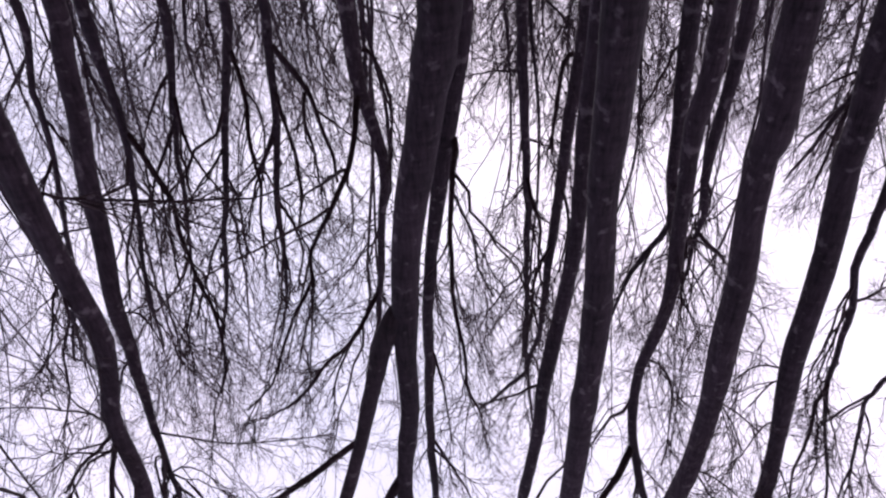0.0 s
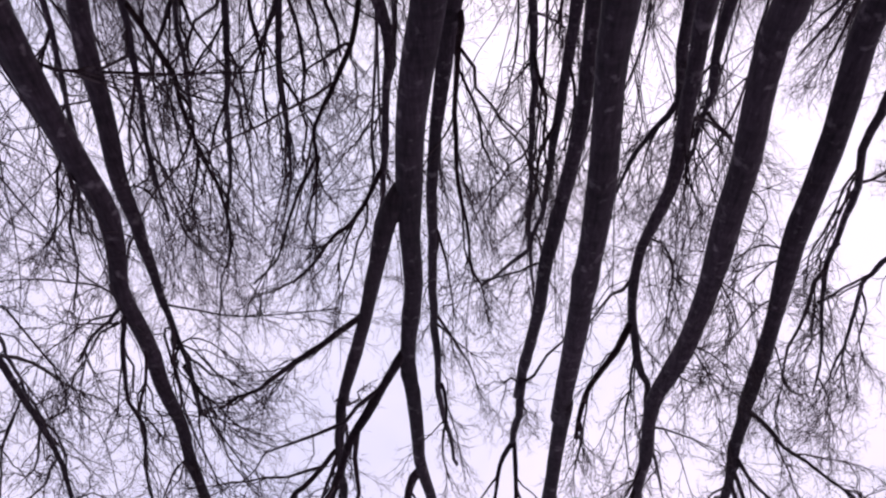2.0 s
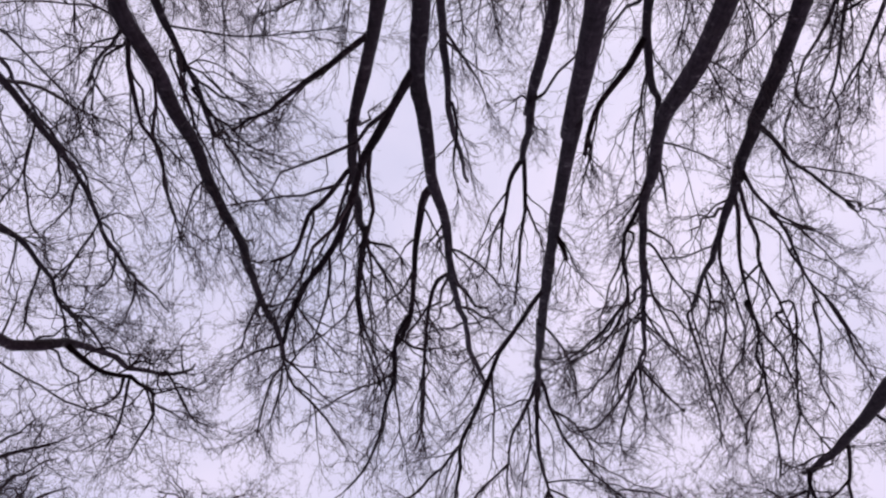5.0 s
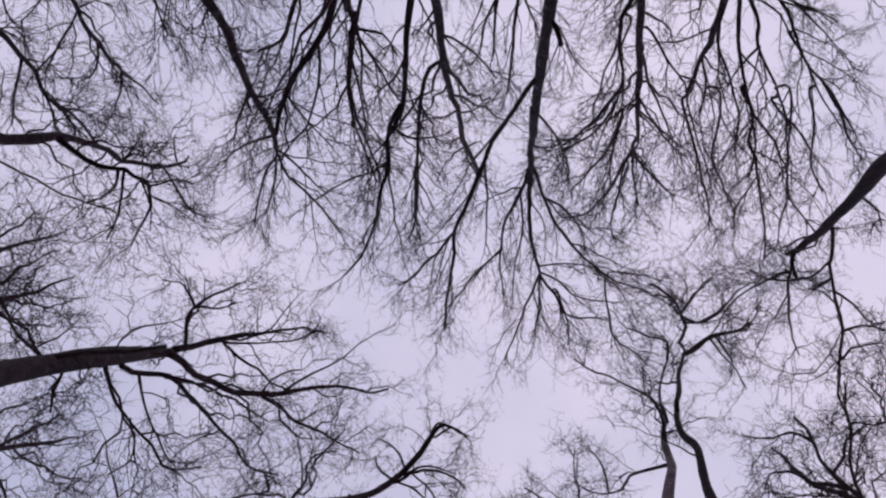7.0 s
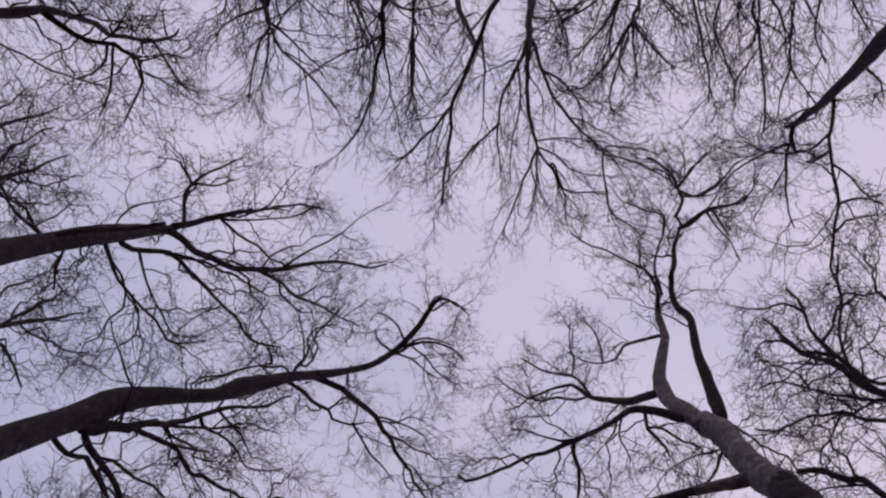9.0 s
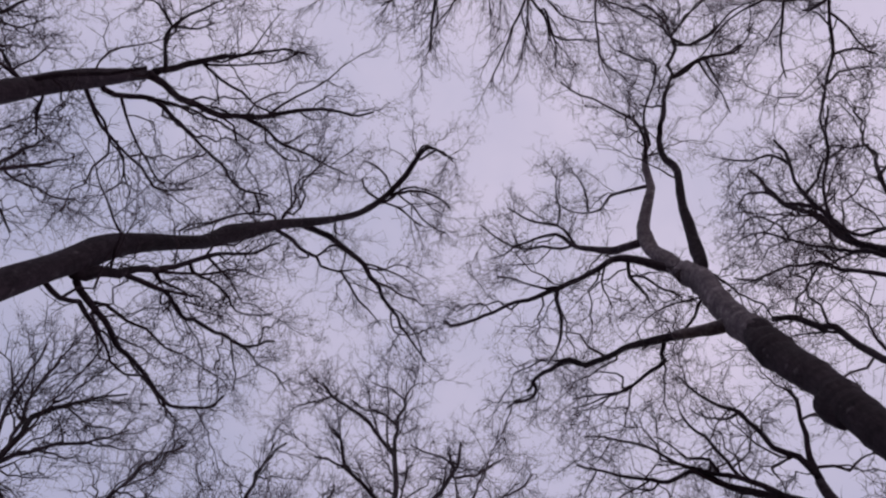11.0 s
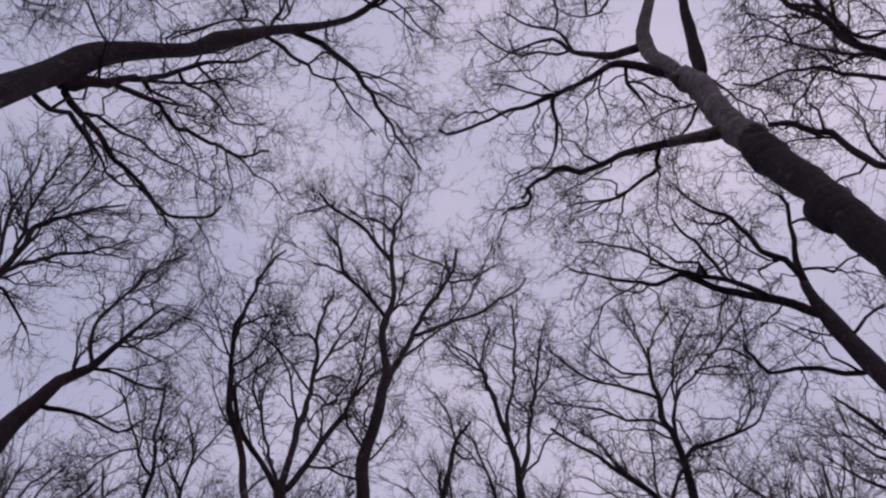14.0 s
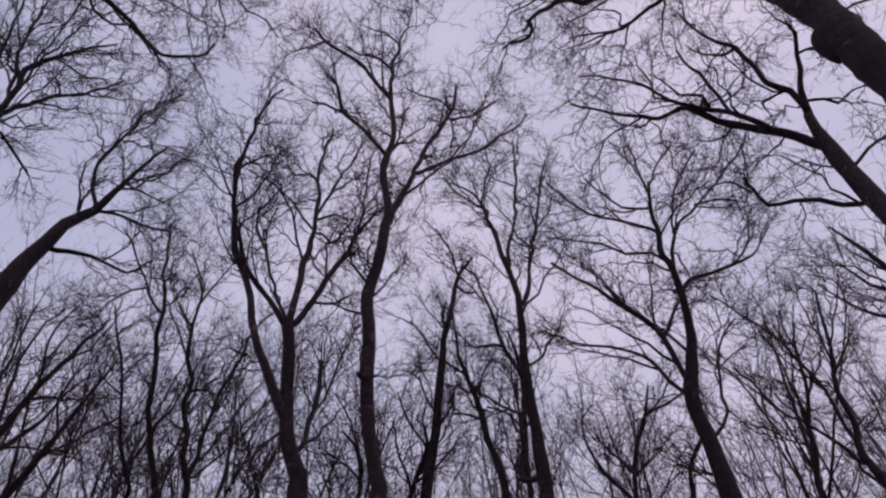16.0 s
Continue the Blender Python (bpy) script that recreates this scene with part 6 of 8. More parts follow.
t.limb(0.016, 0.008, 1.0, (-1.07, 1.38, 14.24), (-1.09, 1.36, 14.25), (-1.09, 1.24, 14.39), (-1.22, 1.22, 14.53), (-1.44, 1.28, 14.75))
t.limb(0.020, 0.009, 1.0, (-0.99, 1.30, 14.16), (-1.14, 1.49, 14.40), (-1.41, 1.74, 14.78), (-1.71, 1.98, 15.16))
t.limb(0.031, 0.019, 1.0, (1.09, -4.02, 21.59), (1.03, -4.39, 21.84), (0.84, -4.73, 22.11), (0.52, -4.93, 22.39))
t.limb(0.031, 0.020, 1.0, (1.13, -4.23, 21.87), (1.51, -4.65, 22.28), (1.93, -5.01, 22.67))
t.limb(0.035, 0.018, 1.0, (0.83, -3.26, 20.38), (0.83, -3.24, 20.39), (1.33, -3.53, 20.64), (1.66, -3.66, 20.79), (2.13, -3.73, 20.98), (2.41, -3.91, 21.12), (2.74, -4.45, 21.39))
t.limb(0.031, 0.019, 1.0, (1.07, -3.98, 21.52), (1.11, -3.95, 21.52), (1.64, -4.04, 21.86), (2.27, -4.45, 22.32))
t.limb(0.029, 0.018, 1.0, (1.57, -3.62, 20.76), (1.80, -3.37, 21.04), (2.07, -3.08, 21.36))
t.limb(0.030, 0.019, 1.0, (0.58, -3.17, 20.96), (0.57, -3.14, 20.96), (0.63, -3.51, 21.19), (0.32, -3.71, 21.44), (-0.11, -3.86, 21.76))
t.burl(0.15, (-0.08, 0.05, 9.51))
t.burl(0.15, (0.02, -0.06, 11.84))
t.crown()
t = Tree('bare tree with a broken blunt top stub', 5.29, -2.86, 0.55, bark=LIMB_BARK)
t.stem((0.00, 0.00, 0.00, 0.141), (0.00, -0.00, 1.62, 0.118), (0.00, -0.00, 6.74, 0.112), (0.00, -0.00, 13.49, 0.109), (0.05, 0.10, 14.02, 0.097), (0.10, 0.19, 14.80, 0.081), (0.16, 0.32, 15.82, 0.072), (0.20, 0.41, 16.68, 0.062), (0.23, 0.47, 17.42, 0.054), (0.24, 0.49, 17.94, 0.041))
t.limb(0.049, 0.030, 1.0, (0.22, 0.47, 17.49), (0.20, 0.70, 17.62), (0.29, 0.89, 17.74), (0.35, 0.96, 17.79))
t.limb(0.030, 0.016, 1.0, (0.21, 0.75, 17.66), (0.23, 0.97, 17.90), (0.35, 1.43, 18.38), (0.57, 1.92, 18.86), (0.76, 2.23, 19.16))
t.limb(0.035, 0.020, 1.0, (0.16, 0.32, 15.82), (0.21, 0.34, 15.80), (0.31, 0.82, 16.14), (0.43, 1.24, 16.43), (0.65, 1.76, 16.77), (0.72, 2.03, 16.95), (0.71, 2.40, 17.18), (0.85, 2.97, 17.52), (1.00, 3.47, 17.80))
t.limb(0.022, 0.014, 1.0, (0.31, 0.84, 16.14), (0.14, 1.02, 16.31), (-0.04, 1.16, 16.46), (-0.37, 1.13, 16.68), (-0.60, 1.04, 16.83), (-0.75, 0.93, 16.94))
t.limb(0.025, 0.016, 1.0, (0.21, 0.81, 17.72), (-0.20, 0.99, 18.11), (-0.52, 1.21, 18.44), (-0.71, 1.49, 18.72))
t.limb(0.023, 0.015, 1.0, (0.69, 1.94, 16.88), (1.09, 1.83, 17.19), (1.43, 1.82, 17.44), (1.75, 1.90, 17.68))
t.limb(0.023, 0.014, 1.0, (0.45, 1.30, 16.47), (0.46, 1.28, 16.47), (0.83, 1.49, 16.75), (1.29, 1.79, 17.11), (1.57, 1.83, 17.27))
t.limb(0.024, 0.012, 1.0, (0.08, 0.15, 14.41), (0.10, 0.18, 14.40), (0.43, 0.33, 14.73), (0.64, 0.51, 15.00))
t.limb(0.018, 0.010, 1.0, (0.52, 1.50, 16.61), (0.45, 1.26, 17.07), (0.34, 1.17, 17.41))
t.limb(0.024, 0.015, 1.0, (0.72, 2.47, 17.22), (0.72, 2.45, 17.22), (1.19, 2.19, 17.70), (1.80, 2.02, 18.22))
t.crown(reach=1.15)
t = Tree('bare tree with many wide spreading fine branches', 6.17, 2.03, 0.75, bark=LIMB_BARK)
t.stem((0.00, 0.00, 0.00, 0.187), (-0.00, 0.00, 1.29, 0.152), (-0.00, 0.00, 5.37, 0.144), (-0.00, 0.01, 10.74, 0.129), (-0.00, 0.01, 11.91, 0.115), (-0.01, 0.01, 13.40, 0.097), (-0.07, -0.05, 14.75, 0.072), (-0.22, -0.04, 15.93, 0.054), (-0.30, -0.33, 16.92, 0.045), (-0.52, -0.42, 17.96, 0.038), (-0.76, -0.95, 19.26, 0.019))
t.limb(0.058, 0.024, 0.9, (-0.00, 0.01, 12.66), (-0.78, -0.26, 13.26), (-0.85, -0.27, 13.85), (-0.88, -0.33, 14.23), (-0.90, -0.46, 14.70), (-0.93, -0.60, 15.17), (-0.96, -0.76, 15.66), (-0.95, -0.97, 16.11), (-0.90, -1.19, 16.54), (-0.90, -1.39, 16.92), (-0.91, -1.56, 17.26))
t.limb(0.029, 0.014, 1.0, (-0.93, -0.60, 15.17), (-1.00, -0.63, 15.31), (-1.23, -0.63, 15.69), (-1.36, -0.75, 15.96), (-1.53, -0.77, 16.23), (-1.67, -0.67, 16.46), (-1.71, -0.47, 16.67))
t.limb(0.038, 0.014, 0.9, (-0.00, 0.01, 12.28), (-0.94, -0.23, 12.88), (-1.01, -0.20, 13.62), (-1.09, -0.15, 14.13), (-1.19, -0.11, 14.67), (-1.30, -0.12, 15.22), (-1.40, -0.14, 15.65), (-1.52, -0.11, 16.07), (-1.61, -0.00, 16.38))
t.limb(0.034, 0.014, 0.9, (0.00, 0.01, 11.91), (-1.09, -0.09, 12.51), (-1.16, -0.06, 13.05), (-1.24, -0.01, 13.54), (-1.32, -0.02, 13.97), (-1.41, 0.11, 14.41), (-1.53, 0.28, 14.91), (-1.63, 0.43, 15.30), (-1.78, 0.55, 15.75), (-1.87, 0.56, 16.01))
t.limb(0.029, 0.028, 1.0, (-0.01, 0.01, 12.84), (-0.73, -0.54, 13.44), (-0.82, -0.44, 13.80), (-0.93, -0.43, 14.15), (-1.00, -0.49, 14.44))
t.limb(0.028, 0.018, 1.0, (-0.90, -0.46, 14.70), (-0.91, -0.60, 14.91), (-0.84, -0.80, 15.19), (-0.69, -1.13, 15.59), (-0.50, -1.47, 15.99), (-0.29, -2.12, 16.70))
t.limb(0.041, 0.038, 1.0, (0.00, 0.01, 10.07), (-1.84, 0.48, 10.67), (-1.83, 0.53, 11.21), (-1.82, 0.53, 11.68), (-1.81, 0.51, 12.11), (-1.85, 0.54, 12.62), (-1.93, 0.61, 13.18), (-2.01, 0.73, 13.67))
t.limb(0.017, 0.011, 1.0, (-1.82, 0.51, 12.01), (-1.93, 0.60, 12.39), (-2.05, 0.75, 12.79), (-2.11, 0.88, 13.01))
t.limb(0.019, 0.013, 1.0, (-1.32, -0.02, 13.97), (-1.30, 0.37, 14.39), (-1.30, 0.62, 14.66), (-1.28, 0.95, 14.97))
t.limb(0.030, 0.014, 1.0, (-0.96, -0.76, 15.66), (-0.64, -0.92, 16.18), (-0.30, -1.14, 16.79), (0.39, -1.37, 17.66))
t.limb(0.038, 0.019, 1.0, (-0.02, 0.00, 13.57), (-0.48, -1.11, 14.17), (-0.12, -1.38, 15.32), (0.18, -1.66, 16.30), (0.43, -1.95, 17.17), (0.56, -2.12, 17.67))
t.limb(0.021, 0.014, 1.0, (0.03, -1.52, 15.81), (-0.00, -1.51, 15.82), (-0.11, -1.48, 16.14), (-0.24, -1.49, 16.47), (-0.25, -1.40, 16.62))
t.limb(0.022, 0.012, 1.0, (-1.01, -0.20, 13.62), (-0.99, -0.05, 14.07), (-1.00, 0.11, 14.62))
t.limb(0.027, 0.010, 1.0, (-0.90, -1.19, 16.54), (-0.96, -1.27, 16.91), (-1.10, -1.27, 17.48), (-1.28, -1.21, 18.13), (-1.42, -1.20, 18.54))
t.limb(0.021, 0.009, 1.0, (-1.30, -0.12, 15.22), (-1.29, -0.30, 15.78), (-1.40, -0.34, 16.25), (-1.52, -0.19, 16.72))
t.crown()
t = Tree('dark bare tree with long level reaching branches', 4.45, 4.74, 0.8, bark=LIMB_BARK)
t.stem((0.00, 0.00, 0.00, 0.139), (0.00, -0.00, 1.22, 0.116), (0.02, -0.02, 5.10, 0.110), (0.04, -0.04, 10.19, 0.107), (0.03, -0.03, 10.55, 0.105), (0.02, -0.02, 11.14, 0.098), (0.02, -0.02, 11.85, 0.094), (0.04, -0.04, 12.33, 0.068), (0.08, -0.08, 12.73, 0.059))
t.limb(0.070, 0.019, 0.8, (0.02, -0.02, 11.91), (-0.00, 0.01, 11.91), (-0.13, 0.05, 12.21), (-0.28, 0.08, 12.51), (-0.48, 0.16, 12.90), (-0.72, 0.30, 13.33), (-0.94, 0.32, 13.69), (-1.15, 0.34, 14.02), (-1.35, 0.55, 14.34), (-1.54, 0.71, 14.61), (-1.82, 0.81, 14.97), (-2.20, 0.90, 15.44), (-2.60, 0.99, 15.91))
t.limb(0.041, 0.014, 0.9, (-0.38, 0.12, 12.71), (-0.39, 0.10, 12.72), (-0.56, 0.12, 13.01), (-0.74, 0.13, 13.32), (-0.96, 0.18, 13.66), (-1.17, 0.27, 13.95), (-1.39, 0.29, 14.26), (-1.65, 0.21, 14.66), (-1.94, 0.23, 15.02), (-2.31, 0.32, 15.45), (-2.55, 0.46, 15.72))
t.limb(0.031, 0.018, 1.0, (-0.65, 0.12, 13.17), (-0.67, 0.14, 13.16), (-0.78, 0.13, 13.76), (-0.86, 0.07, 14.28), (-0.94, 0.03, 14.65), (-1.03, -0.02, 15.03), (-1.09, -0.10, 15.36))
t.limb(0.052, 0.018, 0.9, (0.08, -0.08, 12.73), (0.07, -0.11, 12.75), (-0.06, -0.16, 13.24), (-0.21, -0.17, 13.64), (-0.27, -0.26, 13.97), (-0.36, -0.33, 14.26), (-0.46, -0.38, 14.52), (-0.62, -0.40, 14.87), (-0.85, -0.43, 15.34), (-1.04, -0.54, 15.75))
t.limb(0.056, 0.025, 0.9, (0.08, -0.09, 12.74), (0.06, -0.07, 12.74), (0.11, -0.27, 13.16), (0.13, -0.41, 13.45), (0.17, -0.56, 13.73), (0.17, -0.72, 14.02), (0.16, -0.83, 14.24))
t.limb(0.023, 0.012, 1.0, (0.08, -0.17, 12.95), (0.13, -0.18, 12.94), (0.36, -0.15, 13.04), (0.60, -0.07, 13.15), (0.74, -0.12, 13.23), (0.93, -0.24, 13.35), (1.12, -0.25, 13.44))
t.limb(0.019, 0.012, 1.0, (-0.10, -0.16, 13.34), (-0.11, -0.14, 13.33), (-0.21, -0.00, 13.53), (-0.23, 0.20, 13.70), (-0.09, 0.36, 13.83))
t.limb(0.037, 0.018, 0.9, (0.03, -0.03, 10.46), (0.02, 0.00, 10.45), (-0.14, 0.18, 10.73), (-0.33, 0.30, 11.03), (-0.53, 0.42, 11.33), (-0.71, 0.56, 11.58), (-0.85, 0.56, 11.78), (-0.91, 0.48, 11.95))
t.limb(0.018, 0.008, 1.0, (-0.84, 0.56, 11.77), (-0.98, 0.57, 12.06), (-1.11, 0.72, 12.31), (-1.25, 0.96, 12.57))
t.limb(0.016, 0.010, 1.0, (0.01, -0.02, 11.23), (-0.04, 0.10, 11.51), (-0.11, 0.22, 11.83))
t.limb(0.023, 0.017, 1.0, (0.02, -0.02, 11.14), (0.07, -0.07, 11.15), (0.31, -0.18, 11.40), (0.63, -0.24, 11.65))
t.limb(0.025, 0.010, 1.0, (-0.46, -0.38, 14.52), (-0.47, -0.12, 15.01), (-0.55, 0.11, 15.67), (-0.67, 0.24, 16.52))
t.limb(0.024, 0.009, 1.0, (-0.96, 0.18, 13.66), (-1.02, 0.12, 13.94), (-1.21, 0.23, 14.34), (-1.37, 0.17, 14.79), (-1.56, 0.21, 15.16))
t.limb(0.022, 0.010, 1.0, (-1.54, 0.71, 14.61), (-1.62, 1.04, 15.05), (-1.79, 1.21, 15.57), (-1.98, 1.33, 16.11))
t.limb(0.020, 0.009, 1.0, (-0.72, 0.30, 13.33), (-0.67, 0.63, 13.68), (-0.77, 0.94, 14.18), (-0.85, 1.00, 14.53))
t.limb(0.020, 0.009, 1.0, (0.17, -0.56, 13.73), (0.44, -0.54, 14.03), (0.73, -0.35, 14.33), (1.16, -0.17, 14.73))
t.crown()
t = Tree('leaning bare tree with a slanting forked trunk', -5.51, 5.82, 1.2, upright=0.7, bark=DARK_BARK)
t.stem((0.00, 0.00, 0.00, 0.167), (0.00, 0.00, 1.31, 0.138), (0.00, 0.00, 5.48, 0.132), (0.00, 0.00, 10.96, 0.128), (-0.00, -0.00, 11.14, 0.123), (0.05, 0.04, 11.76, 0.101), (0.09, 0.08, 12.34, 0.083), (0.21, 0.20, 13.03, 0.064), (0.28, 0.25, 13.57, 0.046), (0.34, 0.30, 14.18, 0.035), (0.44, 0.39, 14.93, 0.027), (0.52, 0.45, 15.66, 0.019))
t.limb(0.032, 0.017, 1.0, (0.21, 0.20, 13.03), (0.23, 0.21, 13.05), (0.04, 0.12, 13.56), (-0.08, 0.07, 14.12), (-0.12, 0.09, 14.71), (-0.12, 0.18, 15.54), (-0.15, 0.27, 16.78), (-0.09, 0.39, 17.67), (0.05, 0.58, 18.38))
t.limb(0.023, 0.016, 1.0, (0.12, 0.11, 12.51), (0.14, 0.13, 12.51), (0.19, -0.04, 12.77), (0.22, -0.07, 12.84))
t.limb(0.032, 0.013, 1.0, (0.20, 0.18, 12.93), (0.37, 0.44, 13.27), (0.52, 0.64, 13.42), (0.73, 0.91, 13.67), (0.88, 1.09, 13.94))
t.limb(0.036, 0.014, 1.0, (0.05, 0.04, 11.76), (0.08, 0.07, 11.74), (0.32, 0.15, 11.77), (0.65, 0.26, 11.76), (0.89, 0.32, 11.64), (1.11, 0.38, 11.55), (1.30, 0.40, 11.64))
t.limb(0.017, 0.009, 1.0, (0.32, 0.28, 13.95), (0.30, 0.27, 13.99), (0.46, 0.59, 14.25), (0.67, 0.94, 14.59))
t.limb(0.019, 0.011, 1.0, (-0.12, 0.18, 15.54), (-0.12, 0.37, 16.26), (-0.13, 0.58, 17.16))
t.limb(0.017, 0.010, 1.0, (0.34, 0.30, 14.18), (0.47, 0.59, 14.69), (0.52, 0.83, 15.63))
t.crown()
t = Tree('bare tree with thin arching outer branches', -7.29, 3.49, 1.56, upright=0.7, bark=DARK_BARK)
t.stem((0.00, 0.00, 0.00, 0.170), (0.05, 0.07, 1.34, 0.138), (0.23, 0.35, 5.58, 0.131), (0.62, 0.93, 11.16, 0.117), (0.73, 1.11, 12.24, 0.092), (0.81, 1.21, 13.43, 0.054), (0.78, 1.02, 14.64, 0.042), (0.94, 1.07, 15.49, 0.033), (1.40, 1.32, 16.74, 0.016))
t.limb(0.040, 0.012, 1.8, (0.77, 1.16, 12.68), (0.79, 1.20, 12.83), (0.79, 1.35, 13.95), (0.87, 1.56, 14.86), (1.10, 1.89, 16.00), (1.29, 2.08, 17.08))
t.limb(0.033, 0.013, 1.8, (0.81, 1.19, 13.58), (0.82, 1.14, 13.76), (0.49, 1.01, 14.89), (0.22, 0.81, 16.40), (0.07, 0.62, 18.04))
t.limb(0.032, 0.016, 1.8, (0.80, 1.20, 13.13), (0.74, 1.10, 13.43), (0.43, 0.69, 14.75), (0.30, 0.35, 16.17))
t.limb(0.030, 0.013, 1.8, (0.76, 1.15, 12.53), (0.79, 1.21, 12.67), (0.84, 1.45, 13.28), (0.97, 1.82, 13.30), (1.07, 2.15, 13.23))
t.limb(0.019, 0.012, 0.9, (0.83, 1.01, 15.07), (0.87, 1.04, 15.25), (1.10, 1.47, 15.67), (1.30, 1.79, 16.29))
t.crown()
t = Tree('slender wavy bare tree with few branches', -5.39, 10.41, 0.96, upright=0.7, bark=DARK_BARK)
t.stem((0.00, 0.00, 0.00, 0.046), (0.00, 0.00, 1.45, 0.039), (0.00, 0.00, 6.03, 0.037), (0.00, 0.00, 12.06, 0.036), (-0.29, -0.15, 12.68, 0.032), (-0.50, -0.27, 13.29, 0.029), (-0.66, -0.37, 13.96, 0.025), (-0.89, -0.51, 14.66, 0.025), (-1.12, -0.66, 15.28, 0.021), (-1.27, -0.76, 15.87, 0.016))
t.limb(0.020, 0.011, 1.0, (-0.68, -0.38, 14.05), (-0.71, -0.40, 14.08), (-0.68, -0.17, 14.85), (-0.66, -0.02, 15.38))
t.limb(0.020, 0.010, 1.0, (-0.62, -0.34, 13.79), (-0.63, -0.35, 13.82), (-0.79, -0.65, 13.77), (-0.90, -0.87, 13.80))
t.limb(0.021, 0.011, 1.0, (-1.06, -0.62, 15.11), (-1.03, -0.40, 15.78), (-0.94, -0.19, 16.26))
t.crown()
t = Tree('slender bare tree with a wavy dark stem', -4.18, 9.77, 0.84, upright=0.7, bark=DARK_BARK)
t.stem((0.00, 0.00, 0.00, 0.071), (0.00, -0.00, 1.37, 0.059), (0.00, -0.00, 5.70, 0.056), (0.00, -0.00, 11.41, 0.054), (-0.15, -0.06, 11.81, 0.047), (-0.23, -0.10, 12.37, 0.044), (-0.41, -0.19, 12.91, 0.041), (-0.42, -0.19, 13.57, 0.043), (-0.61, -0.28, 14.08, 0.039), (-0.69, -0.33, 14.58, 0.035), (-0.73, -0.35, 15.01, 0.031), (-0.74, -0.35, 15.62, 0.026), (-0.83, -0.40, 16.19, 0.022))
t.limb(0.021, 0.012, 1.0, (-0.74, -0.35, 15.62), (-0.71, -0.22, 16.34), (-0.64, -0.05, 17.29), (-0.60, 0.06, 17.94))
t.limb(0.020, 0.010, 1.0, (-0.73, -0.34, 14.84), (-0.93, -0.67, 15.03), (-1.05, -0.86, 15.11))
t.limb(0.034, 0.017, 1.0, (-0.02, -0.01, 11.46), (-0.01, -0.01, 11.44), (0.01, 0.02, 11.58), (-0.03, 0.09, 12.39), (-0.05, 0.18, 13.51), (0.01, 0.27, 14.35), (0.08, 0.38, 15.28), (0.19, 0.48, 16.16), (0.28, 0.54, 16.50))
t.limb(0.021, 0.011, 1.0, (-0.79, -0.37, 15.89), (-0.93, -0.66, 16.36), (-1.07, -0.88, 16.62))
t.limb(0.018, 0.010, 1.0, (-0.34, -0.15, 12.71), (-0.30, -0.14, 12.73), (-0.24, 0.01, 13.31), (-0.21, 0.13, 13.91))
t.limb(0.025, 0.015, 1.0, (-0.02, -0.01, 11.47), (-0.01, 0.07, 12.17), (-0.02, 0.14, 12.91), (0.02, 0.24, 13.81), (0.05, 0.34, 14.81))
t.limb(0.021, 0.015, 1.0, (-0.02, 0.00, 11.55), (-0.02, 0.00, 11.59), (0.13, 0.22, 12.40), (0.25, 0.41, 13.21), (0.33, 0.57, 14.00))
t.limb(0.021, 0.015, 1.0, (0.00, 0.00, 11.51), (0.04, 0.02, 11.50), (0.30, 0.30, 12.23), (0.47, 0.52, 12.98), (0.59, 0.66, 13.48))
t.crown()
t = Tree('slender bare tree with a slanting side stem', -4.55, 9.49, 0.84, upright=0.7, bark=DARK_BARK)
t.stem((0.00, 0.00, 0.00, 0.058), (0.00, 0.00, 1.34, 0.048), (0.00, 0.00, 5.56, 0.046), (0.00, 0.00, 11.13, 0.045), (-0.16, -0.08, 11.51, 0.046), (-0.33, -0.17, 12.16, 0.043), (-0.45, -0.23, 12.80, 0.045), (-0.59, -0.31, 13.59, 0.042), (-0.73, -0.39, 14.23, 0.039), (-0.80, -0.43, 14.85, 0.035))
t.limb(0.030, 0.016, 1.0, (-0.79, -0.42, 14.77), (-0.82, -0.44, 14.75), (-1.07, -0.67, 14.98), (-1.19, -0.82, 15.26), (-1.38, -1.03, 15.58), (-1.55, -1.23, 15.92), (-1.70, -1.40, 16.12))
t.limb(0.035, 0.023, 1.0, (-0.80, -0.43, 14.85), (-0.81, -0.43, 14.90), (-0.93, -0.46, 15.43), (-1.10, -0.52, 15.85), (-1.18, -0.52, 16.54), (-1.33, -0.56, 17.20), (-1.43, -0.59, 17.77))
t.limb(0.020, 0.011, 1.0, (-0.84, -0.44, 15.03), (-0.81, -0.42, 15.04), (-0.74, -0.23, 15.50), (-0.75, -0.04, 16.27))
t.limb(0.020, 0.009, 1.0, (-1.13, -0.75, 15.10), (-1.27, -0.91, 14.77), (-1.37, -1.09, 14.16), (-1.39, -1.20, 13.59), (-1.54, -1.40, 13.23))
t.crown()
t = Tree('bare tree forking into three stems beside a dead stub', -1.87, 7.21, 0.96, upright=0.7, bark=DARK_BARK)
t.stem((0.00, 0.00, 0.00, 0.129), (0.00, 0.00, 1.07, 0.107), (0.00, 0.00, 4.44, 0.102), (0.00, 0.00, 8.88, 0.099), (-0.15, -0.04, 9.28, 0.089), (-0.27, -0.07, 9.82, 0.080), (-0.36, -0.10, 10.41, 0.077), (-0.44, -0.13, 11.07, 0.077), (-0.52, -0.16, 11.58, 0.076))
